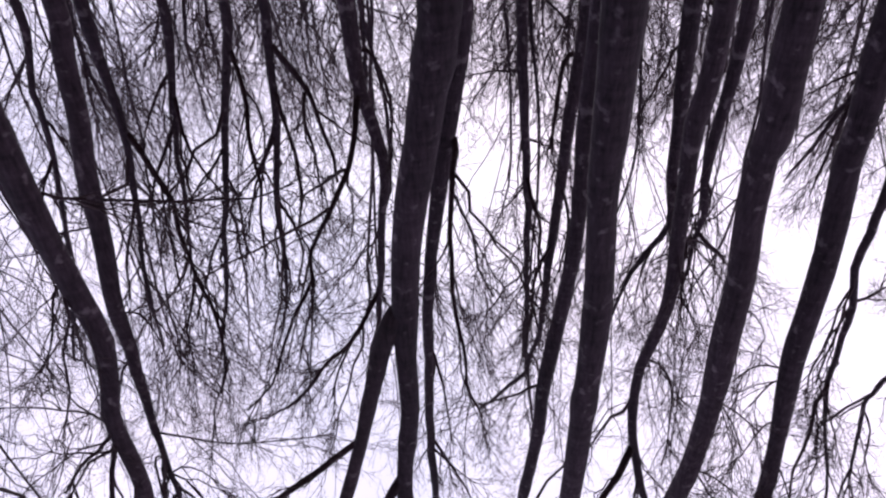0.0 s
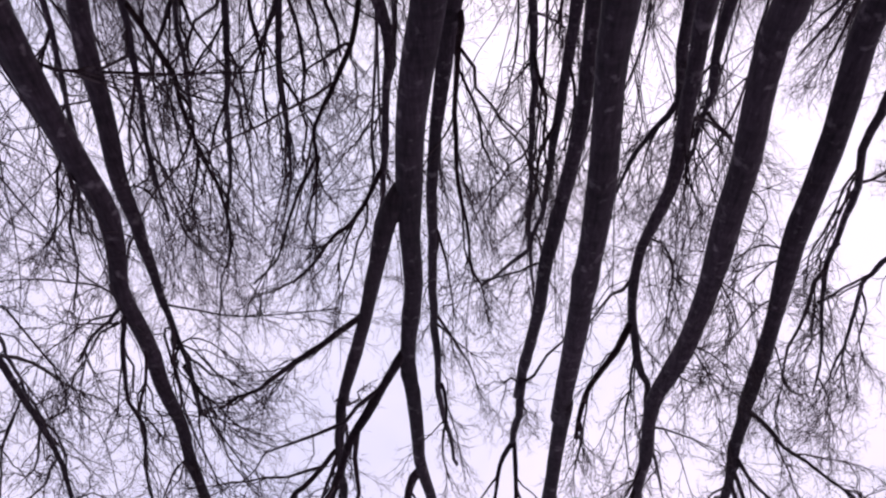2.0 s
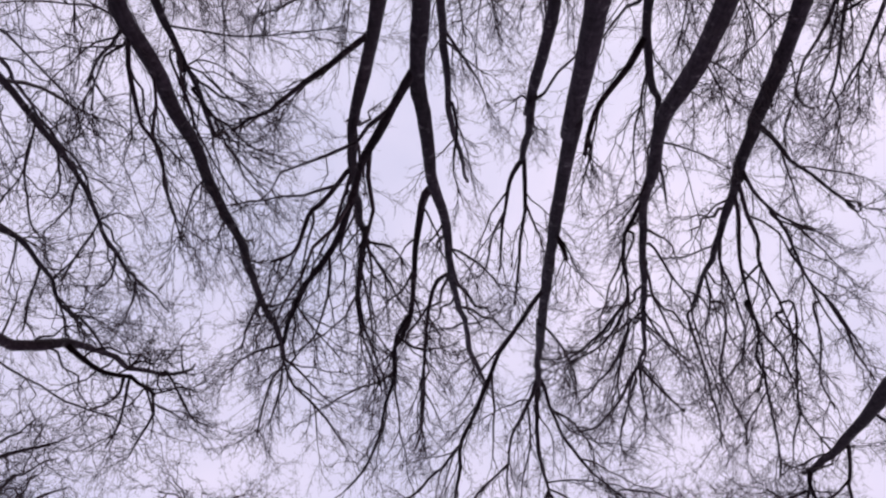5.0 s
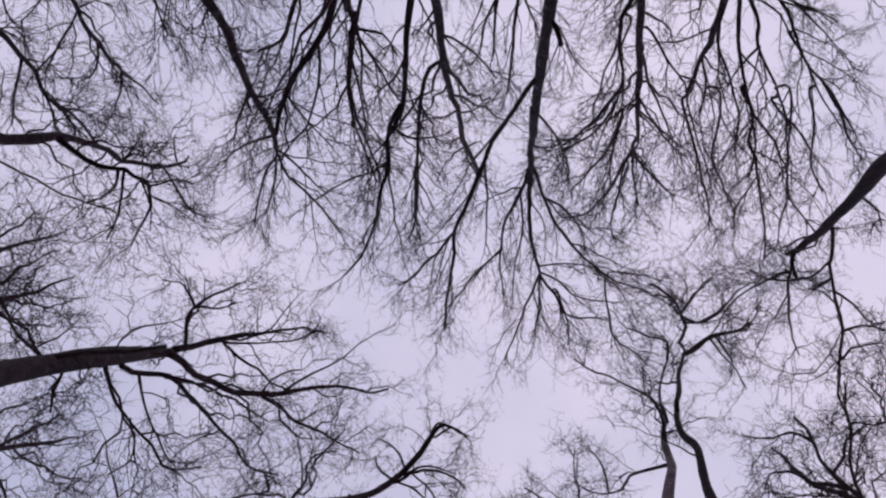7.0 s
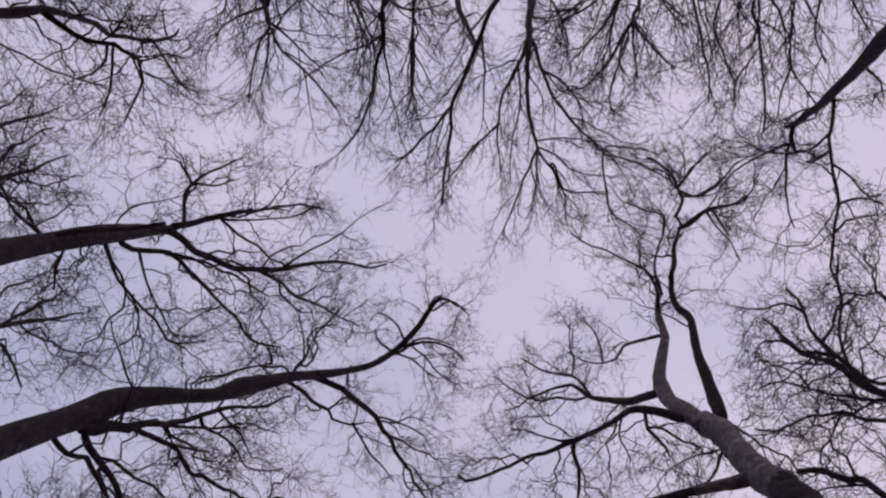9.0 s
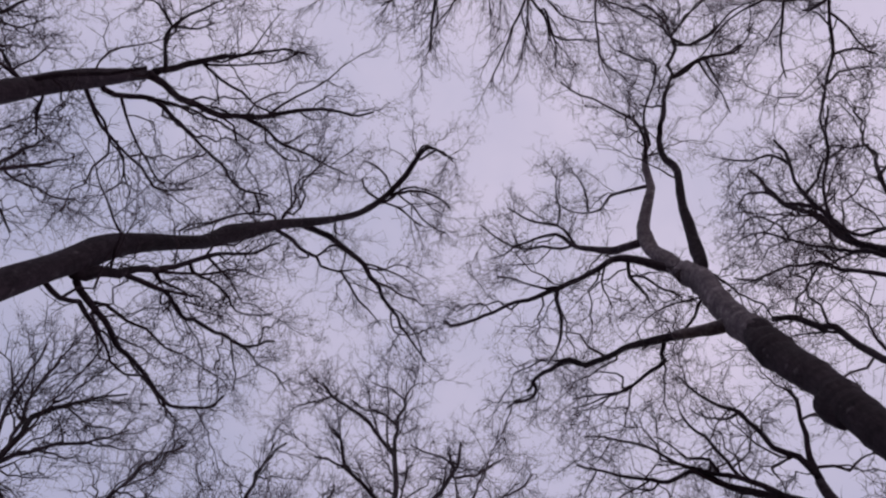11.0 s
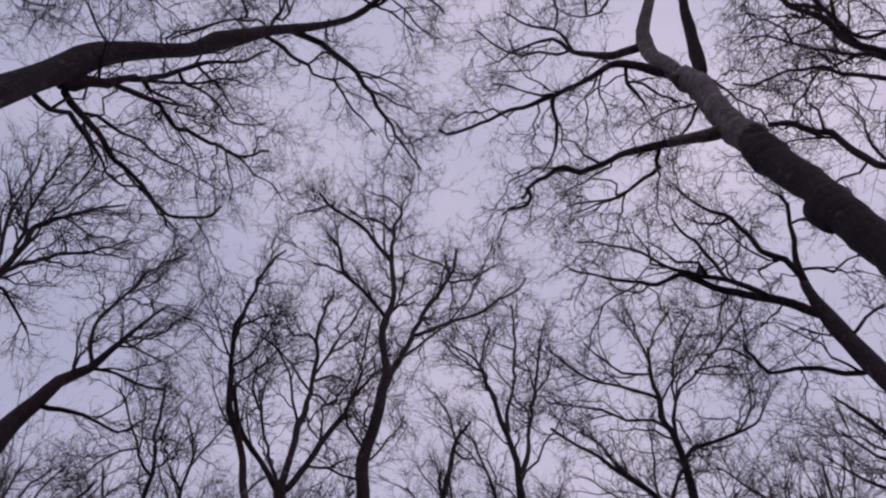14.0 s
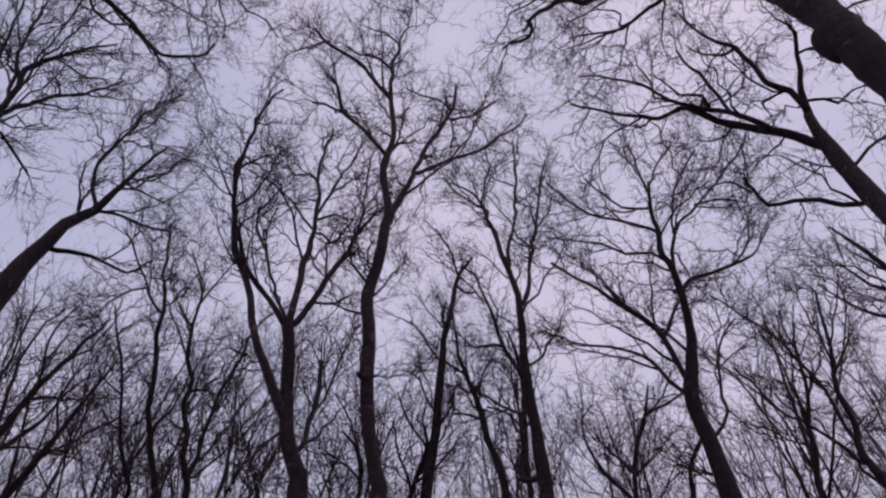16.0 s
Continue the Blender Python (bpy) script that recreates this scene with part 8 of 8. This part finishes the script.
t.stem((0.00, 0.00, 0.00, 0.071), (-0.00, 0.00, 1.16, 0.059), (-0.00, 0.00, 4.84, 0.056), (-0.00, 0.00, 9.68, 0.054), (-0.04, 0.03, 10.02, 0.049), (0.03, -0.02, 10.46, 0.043), (0.05, -0.03, 10.96, 0.037), (0.11, -0.07, 11.55, 0.031), (0.22, -0.14, 12.06, 0.028), (0.31, -0.20, 12.73, 0.021), (0.42, -0.28, 13.32, 0.017))
t.limb(0.024, 0.012, 1.0, (-0.04, 0.02, 9.98), (-0.06, 0.04, 9.97), (-0.17, 0.05, 10.19), (-0.27, 0.06, 10.41), (-0.49, 0.10, 10.74), (-0.66, 0.13, 11.00), (-0.82, 0.15, 11.27), (-0.97, 0.15, 11.67), (-1.14, 0.16, 12.03))
t.limb(0.032, 0.014, 1.0, (0.01, -0.01, 10.35), (-0.02, 0.01, 10.39), (-0.08, -0.00, 10.84), (-0.12, -0.02, 11.29), (-0.19, -0.02, 11.70), (-0.26, -0.01, 11.98), (-0.33, -0.01, 12.43), (-0.48, 0.03, 12.87), (-0.70, 0.11, 13.28), (-0.94, 0.18, 13.92))
t.limb(0.020, 0.009, 1.0, (0.22, -0.14, 12.06), (0.50, -0.19, 12.70), (0.76, -0.25, 13.36), (0.98, -0.31, 13.92))
t.limb(0.019, 0.008, 1.0, (0.11, -0.07, 11.55), (0.47, -0.10, 12.13), (0.76, -0.15, 12.61))
t.crown()
t = Tree('thin far bare tree with a forked top', 1.80, 12.09, 1.02, upright=0.7, bark=DARK_BARK)
t.stem((0.00, 0.00, 0.00, 0.061), (0.08, -0.03, 1.52, 0.050), (0.39, -0.16, 6.33, 0.047), (1.03, -0.43, 12.65, 0.042), (1.22, -0.50, 13.79, 0.041), (1.53, -0.68, 14.65, 0.033), (1.68, -0.84, 15.28, 0.018))
t.limb(0.039, 0.013, 1.8, (1.03, -0.43, 12.65), (1.00, -0.42, 12.79), (0.58, -0.48, 13.41), (0.37, -0.62, 13.83), (0.32, -0.85, 14.33), (0.30, -1.10, 14.74))
t.limb(0.026, 0.013, 1.8, (1.10, -0.45, 13.09), (1.11, -0.48, 13.26), (0.77, -0.41, 14.04), (0.58, -0.39, 14.52))
t.limb(0.022, 0.012, 1.0, (1.37, -0.59, 14.25), (1.44, -0.64, 14.46), (1.76, -1.21, 14.50), (1.88, -1.78, 14.60))
t.crown()
t = Tree('small thin bare tree seen between larger ones', 3.56, 13.00, 1.02, upright=0.7, bark=DARK_BARK)
t.stem((0.00, 0.00, 0.00, 0.071), (0.04, -0.05, 1.59, 0.058), (0.19, -0.25, 6.64, 0.055), (0.51, -0.66, 13.28, 0.049), (0.57, -0.74, 14.05, 0.042), (0.96, -0.96, 14.71, 0.034), (1.03, -1.19, 15.59, 0.014))
t.crown()
t = Tree('thin bare tree with a zigzag outer branch', -6.43, -4.76, 0.6, upright=1.0)
t.stem((0.00, 0.00, 0.00, 0.054), (0.00, 0.00, 1.49, 0.045), (0.00, 0.00, 6.21, 0.043), (0.00, 0.00, 12.41, 0.041), (0.02, -0.02, 12.85, 0.039), (-0.02, 0.02, 13.43, 0.036), (-0.04, 0.06, 13.76, 0.037), (-0.04, 0.05, 14.13, 0.034), (-0.14, 0.20, 14.55, 0.030), (-0.18, 0.25, 15.35, 0.027), (-0.21, 0.29, 16.13, 0.024), (-0.32, 0.46, 17.15, 0.015))
t.limb(0.021, 0.013, 1.0, (-0.04, 0.06, 13.72), (-0.19, 0.27, 13.96), (-0.40, 0.53, 14.25), (-0.55, 0.79, 14.52))
t.limb(0.022, 0.013, 1.0, (-0.13, 0.19, 14.50), (-0.16, 0.40, 14.89), (-0.26, 0.66, 15.30))
t.limb(0.017, 0.009, 1.0, (-0.05, 0.06, 14.18), (0.00, -0.26, 14.46), (0.07, -0.64, 14.78))
t.limb(0.016, 0.008, 1.0, (0.02, -0.02, 12.85), (-0.11, 0.16, 13.12), (-0.34, 0.37, 13.45))
t.limb(0.018, 0.009, 1.0, (-0.18, 0.25, 15.35), (-0.02, 0.21, 15.63), (0.15, 0.25, 15.95))
t.crown()
t = Tree('thin bare tree with a kinked outer branch', 4.70, -6.52, 0.35, upright=1.0)
t.stem((0.00, 0.00, 0.00, 0.041), (0.00, -0.00, 1.15, 0.034), (0.00, -0.00, 4.81, 0.033), (0.00, -0.00, 9.62, 0.032), (-0.03, -0.02, 9.86, 0.029), (-0.07, -0.05, 10.11, 0.026), (-0.07, -0.05, 10.33, 0.027), (-0.04, -0.03, 10.70, 0.024), (0.00, 0.00, 11.11, 0.021), (0.04, 0.03, 11.39, 0.021), (0.09, 0.07, 11.68, 0.014), (0.11, 0.08, 12.10, 0.011))
t.limb(0.019, 0.010, 1.0, (-0.03, -0.03, 9.89), (-0.17, -0.00, 10.04), (-0.33, 0.03, 10.19), (-0.49, 0.04, 10.34), (-0.57, 0.07, 10.43), (-0.62, 0.22, 10.59), (-0.65, 0.40, 10.77), (-0.73, 0.49, 10.89))
t.limb(0.013, 0.007, 1.0, (-0.07, -0.04, 10.33), (0.04, 0.05, 10.58), (0.04, 0.19, 10.95), (0.18, 0.37, 11.33))
t.limb(0.018, 0.007, 1.0, (0.04, 0.03, 11.39), (-0.03, 0.11, 11.64), (-0.08, 0.20, 11.86), (-0.19, 0.32, 12.19))
t.limb(0.015, 0.008, 1.0, (0.11, 0.07, 11.72), (0.24, 0.13, 12.09), (0.41, 0.22, 12.52))
t.crown()
t = Tree('bare tree with a fan of fine twigs', -8.16, 0.98, 1.00, bark=LIMB_BARK)
t.stem((0.00, 0.00, 0.00, 0.153), (0.02, -0.01, 1.51, 0.125), (0.08, -0.03, 6.31, 0.118), (0.22, -0.07, 12.62, 0.106), (0.28, -0.09, 14.39, 0.079), (0.47, -0.10, 15.86, 0.046), (0.70, -0.12, 16.92, 0.032), (0.96, -0.21, 17.89, 0.013))
t.limb(0.040, 0.017, 1.8, (0.32, -0.09, 14.79), (0.34, -0.10, 14.98), (0.24, 0.32, 16.49), (0.08, 1.05, 17.37))
t.limb(0.034, 0.013, 1.5, (0.45, -0.10, 15.70), (0.47, -0.10, 15.86), (0.46, -0.36, 16.99), (0.51, -0.56, 18.17))
t.limb(0.026, 0.014, 1.8, (0.50, -0.10, 16.02), (0.51, -0.10, 16.15), (0.57, 0.26, 17.38), (0.71, 0.64, 18.70))
t.limb(0.036, 0.013, 1.4, (0.29, -0.09, 14.59), (0.36, -0.11, 14.81), (0.34, -0.58, 16.10), (0.37, -0.84, 17.16))
t.crown()
t = Tree('bare tree with a small twiggy crown', -8.34, 0.23, 1.00, bark=LIMB_BARK)
t.stem((0.00, 0.00, 0.00, 0.137), (0.03, -0.09, 1.53, 0.112), (0.15, -0.44, 6.39, 0.106), (0.39, -1.16, 12.78, 0.095), (0.49, -1.46, 14.42, 0.072), (0.70, -1.69, 15.75, 0.042), (0.87, -1.94, 16.49, 0.032), (1.13, -2.21, 17.41, 0.013))
t.limb(0.037, 0.014, 1.2, (0.56, -1.55, 14.96), (0.59, -1.59, 15.13), (0.47, -2.31, 16.70), (0.40, -2.94, 18.30))
t.limb(0.032, 0.013, 1.7, (0.54, -1.52, 14.79), (0.59, -1.56, 14.98), (0.45, -1.45, 16.57), (0.38, -1.44, 18.12))
t.limb(0.025, 0.009, 1.0, (0.70, -1.69, 15.75), (0.76, -1.75, 15.98), (0.76, -1.71, 17.12), (0.84, -1.97, 18.28))
t.crown()
t = Tree('bare tree with a sparse wispy crown', -9.08, -0.35, 1.00, bark=LIMB_BARK)
t.stem((0.00, 0.00, 0.00, 0.144), (0.06, -0.10, 1.60, 0.117), (0.28, -0.49, 6.66, 0.111), (0.75, -1.30, 13.32, 0.099), (0.91, -1.59, 14.79, 0.074), (1.16, -1.90, 15.91, 0.039), (1.40, -2.21, 16.72, 0.027), (1.70, -2.59, 17.54, 0.013))
t.limb(0.033, 0.012, 1.1, (1.00, -1.70, 15.25), (1.07, -1.76, 15.42), (1.28, -2.37, 16.21), (1.39, -2.70, 16.73))
t.crown()
t = Tree('slanting bare tree with long streaming branches', -6.63, 7.50, 0.5, upright=0.7, bark=DARK_BARK)
t.stem((0.00, 0.00, 0.00, 0.099), (0.03, 0.02, 1.05, 0.080), (0.15, 0.12, 4.39, 0.076), (0.40, 0.32, 8.78, 0.068), (0.52, 0.42, 10.17, 0.051), (0.65, 0.52, 11.40, 0.038), (0.78, 0.62, 12.30, 0.030), (0.95, 0.75, 13.49, 0.015))
t.limb(0.034, 0.011, 1.3, (0.48, 0.38, 9.66), (0.48, 0.41, 9.80), (0.71, 0.75, 10.74), (0.76, 0.96, 11.68), (0.87, 1.21, 12.64))
t.limb(0.029, 0.011, 1.5, (0.52, 0.42, 10.17), (0.53, 0.45, 10.30), (0.25, 0.42, 11.66), (0.13, 0.51, 12.73), (0.13, 0.70, 13.76))
t.limb(0.030, 0.010, 1.8, (0.44, 0.35, 9.31), (0.49, 0.35, 9.52), (0.28, 0.23, 11.18), (0.18, 0.20, 12.16), (0.10, 0.18, 13.00))
t.limb(0.025, 0.011, 1.1, (0.64, 0.51, 11.26), (0.65, 0.52, 11.40), (0.47, 0.37, 12.39), (0.53, 0.42, 13.35))
t.crown()
t = Tree('thin slanting bare tree in a dense thicket', -7.55, 8.10, 0.5, upright=0.7, bark=DARK_BARK)
t.stem((0.00, 0.00, 0.00, 0.100), (0.08, 0.06, 1.14, 0.082), (0.40, 0.29, 4.73, 0.077), (1.06, 0.77, 9.46, 0.069), (1.31, 0.96, 10.61, 0.050), (1.45, 1.06, 11.62, 0.040), (1.52, 1.12, 12.57, 0.028), (1.68, 1.20, 13.68, 0.016))
t.limb(0.030, 0.013, 1.7, (1.19, 0.87, 10.05), (1.28, 0.89, 10.38), (1.36, 0.48, 10.99), (1.44, 0.07, 11.45))
t.limb(0.032, 0.016, 0.9, (1.38, 1.01, 11.00), (1.40, 1.01, 11.15), (1.52, 1.56, 12.28), (1.62, 2.10, 13.29))
t.limb(0.022, 0.011, 1.7, (1.44, 1.05, 11.49), (1.45, 1.06, 11.62), (1.26, 0.90, 12.45), (1.37, 0.95, 13.36))
t.crown()
t = Tree('bare tree with drooping outer twigs', 6.64, 6.12, 0.84, upright=0.7, bark=DARK_BARK)
t.stem((0.00, 0.00, 0.00, 0.119), (-0.04, 0.04, 1.20, 0.097), (-0.20, 0.19, 4.98, 0.092), (-0.53, 0.49, 9.96, 0.082), (-0.67, 0.62, 11.30, 0.059), (-0.77, 0.71, 12.27, 0.038), (-0.85, 0.79, 13.01, 0.029), (-1.01, 0.90, 13.88, 0.014))
t.limb(0.030, 0.009, 1.0, (-0.71, 0.66, 11.71), (-0.73, 0.69, 11.81), (-1.24, 0.63, 11.88), (-1.62, 0.45, 12.17))
t.limb(0.031, 0.009, 1.1, (-0.62, 0.57, 10.83), (-0.67, 0.59, 11.01), (-1.16, 0.78, 11.29), (-1.51, 0.83, 11.64), (-1.78, 0.81, 12.17))
t.crown()
t = Tree('bare tree with slanting streaming outer branches', 7.39, -10.74, 0.5, upright=1.0)
t.stem((0.00, 0.00, 0.00, 0.120), (-0.07, -0.04, 0.87, 0.098), (-0.34, -0.20, 3.63, 0.093), (-0.89, -0.52, 7.25, 0.083), (-1.20, -0.69, 8.48, 0.060), (-1.55, -0.89, 9.44, 0.039), (-1.83, -1.05, 10.38, 0.030), (-2.04, -1.18, 11.15, 0.012))
t.limb(0.038, 0.012, 1.7, (-1.28, -0.74, 8.74), (-1.35, -0.76, 8.89), (-1.53, -1.43, 10.11), (-1.69, -2.09, 11.26))
t.limb(0.035, 0.011, 1.8, (-1.46, -0.84, 9.21), (-1.50, -0.87, 9.33), (-1.74, -0.64, 10.17), (-1.96, -0.40, 10.86))
t.limb(0.033, 0.011, 1.6, (-1.12, -0.65, 8.20), (-1.26, -0.72, 8.50), (-1.83, -0.88, 9.04), (-2.22, -0.94, 9.36))
t.limb(0.031, 0.012, 1.3, (-1.35, -0.76, 8.89), (-1.36, -0.85, 9.03), (-1.13, -0.99, 10.13), (-1.03, -1.21, 11.42))
t.crown()
t = Tree('small crooked bare tree beside a tall trunk', -2.67, 11.99, 1.08, upright=0.7, bark=DARK_BARK)
t.stem((0.00, 0.00, 0.00, 0.069), (0.12, -0.00, 1.55, 0.056), (0.60, -0.01, 6.46, 0.053), (1.57, -0.04, 12.91, 0.048), (1.76, -0.04, 13.65, 0.045), (1.89, -0.10, 14.33, 0.038), (1.81, -0.20, 14.92, 0.023), (1.87, -0.32, 15.53, 0.014))
t.limb(0.032, 0.010, 1.4, (1.71, -0.04, 13.47), (1.78, -0.06, 13.67), (1.98, 0.20, 14.49), (2.32, 0.39, 15.66), (2.43, 0.56, 16.56))
t.limb(0.028, 0.013, 1.7, (1.87, -0.08, 14.16), (1.89, -0.10, 14.33), (1.54, -0.43, 14.74), (1.37, -0.79, 15.14))
t.limb(0.032, 0.013, 1.8, (1.62, -0.04, 13.10), (1.66, -0.02, 13.26), (1.41, -0.24, 14.03), (1.28, -0.48, 14.53))
t.limb(0.027, 0.013, 1.8, (1.67, -0.04, 13.29), (1.71, -0.03, 13.46), (2.13, -0.11, 13.86), (2.45, -0.23, 14.18))
t.crown()
t = Tree('low thin bare tree between two dark trunks', -1.99, 11.99, 1.08, upright=0.7, bark=DARK_BARK)
t.stem((0.00, 0.00, 0.00, 0.063), (0.01, -0.01, 1.54, 0.051), (0.03, -0.05, 6.41, 0.048), (0.08, -0.14, 12.82, 0.043), (0.09, -0.16, 13.62, 0.036), (-0.07, -0.24, 14.20, 0.028), (-0.37, -0.33, 14.53, 0.013))
t.limb(0.027, 0.011, 1.3, (0.09, -0.15, 13.24), (0.06, -0.15, 13.42), (-0.19, -0.78, 13.26), (-0.48, -1.43, 12.93))
t.limb(0.027, 0.014, 1.8, (0.09, -0.16, 13.62), (0.07, -0.15, 13.77), (-0.35, 0.09, 15.36), (-0.76, 0.34, 16.53))
t.limb(0.023, 0.008, 1.4, (-0.03, -0.09, 14.17), (-0.09, -0.05, 14.37), (0.10, -0.71, 14.44), (-0.00, -1.44, 14.38))
t.crown()


# ---- the wood beyond, thinning out of sight ----
def distant_tree(x, y, height, rng, label, dense, bole, girth):
    t = Tree(label, x, y, dense, "trees of the wood beyond", 0.6)
    lean = rng.normal(0, 0.035, 2)
    fork = height * bole * rng.uniform(0.82, 1.18)
    r = girth * rng.uniform(0.8, 1.2)
    bend = rng.normal(0, 0.25, (4, 2))
    at = lambda z, k: (lean[0] * z + bend[k][0] * (z > 0.5), lean[1] * z + bend[k][1] * (z > 0.5), z)
    t.stem((0, 0, 0, r * 1.25), (*at(fork * 0.5, 0), r), (*at(fork, 1), r * 0.8), (*at((fork + height) * 0.5, 2), r * 0.45), (*at(height * 0.97, 3), 0.012), sides=8, step=0.5)
    for _ in range(rng.integers(5, 8)):
        z = rng.uniform(fork * 0.85, max(fork, height * 0.75))
        foot = np.array(at(z, 1)) if z < fork * 1.2 else np.array(at(z, 2))
        turn, out, up = rng.uniform(0, 2 * np.pi), rng.uniform(1.0, 2.6), (height - z) * rng.uniform(0.55, 0.95)
        way = np.array((math.cos(turn), math.sin(turn), 0))
        one = foot + way * out * 0.45 + np.array((*rng.normal(0, 0.2, 2), up * 0.3))
        two = foot + way * out * 0.8 + np.array((*rng.normal(0, 0.3, 2), up * 0.65))
        end = foot + way * out + np.array((*rng.normal(0, 0.4, 2), up))
        t.limb(max(0.009, r * rng.uniform(0.22, 0.38)), 0.008, 0.9, foot, one, two, end, sides=5, step=0.3)
    t.crown(max(height * bole, 1.6 + math.hypot(x, y) * (0.47 if y < 0 else 0.88)), 1.15, True)


def distant_wood():
    rng = np.random.default_rng(77)
    taken = []
    # the deep thicket behind, and the thinner belt ahead
    for sign, count, near, off, across, right, low, high, dense, bole, girth in (
            (-1, 40, 14.0, 25.0, 0.56, 0.56, 28, 38, 1.0, 0.5, 0.075), (-1, 8, 11.5, 17.0, -0.02, 0.48, 46, 58, 0.22, 0.6, 0.026), (-1, 8, 11.5, 17.5, 0.58, 0.1, 48, 56, 0.36, 0.78, 0.026),
            (-1, 5, 14.0, 23.0, -0.02, 0.24, 31, 40, 0.8, 0.5, 0.06), (-1, 5, 12.0, 18.0, 1.0, -0.55, 43, 51, 0.28, 0.5, 0.075), (1, 28, 11.5, 16.5, 0.75, 0.71, 44, 51, 0.74, 0.5, 0.075), (1, 3, 11.0, 15.0, 0.36, -0.18, 46, 51, 1.0, 0.5, 0.06)):
        for _ in range(count):
            for _ in range(60):
                y = rng.uniform(near, off)
                x = rng.uniform(-across, right) * y
                if all((x - a) ** 2 + (sign * y - b) ** 2 > 2.2 for a, b in taken):
                    break
            taken.append((x, sign * y))
            distant_tree(x, sign * y, min(24.0, 1.6 + math.hypot(x, y) * math.tan(radians(rng.uniform(low, high)))), rng, "slender bare tree among others in the wood beyond", dense, bole, girth)


distant_wood()
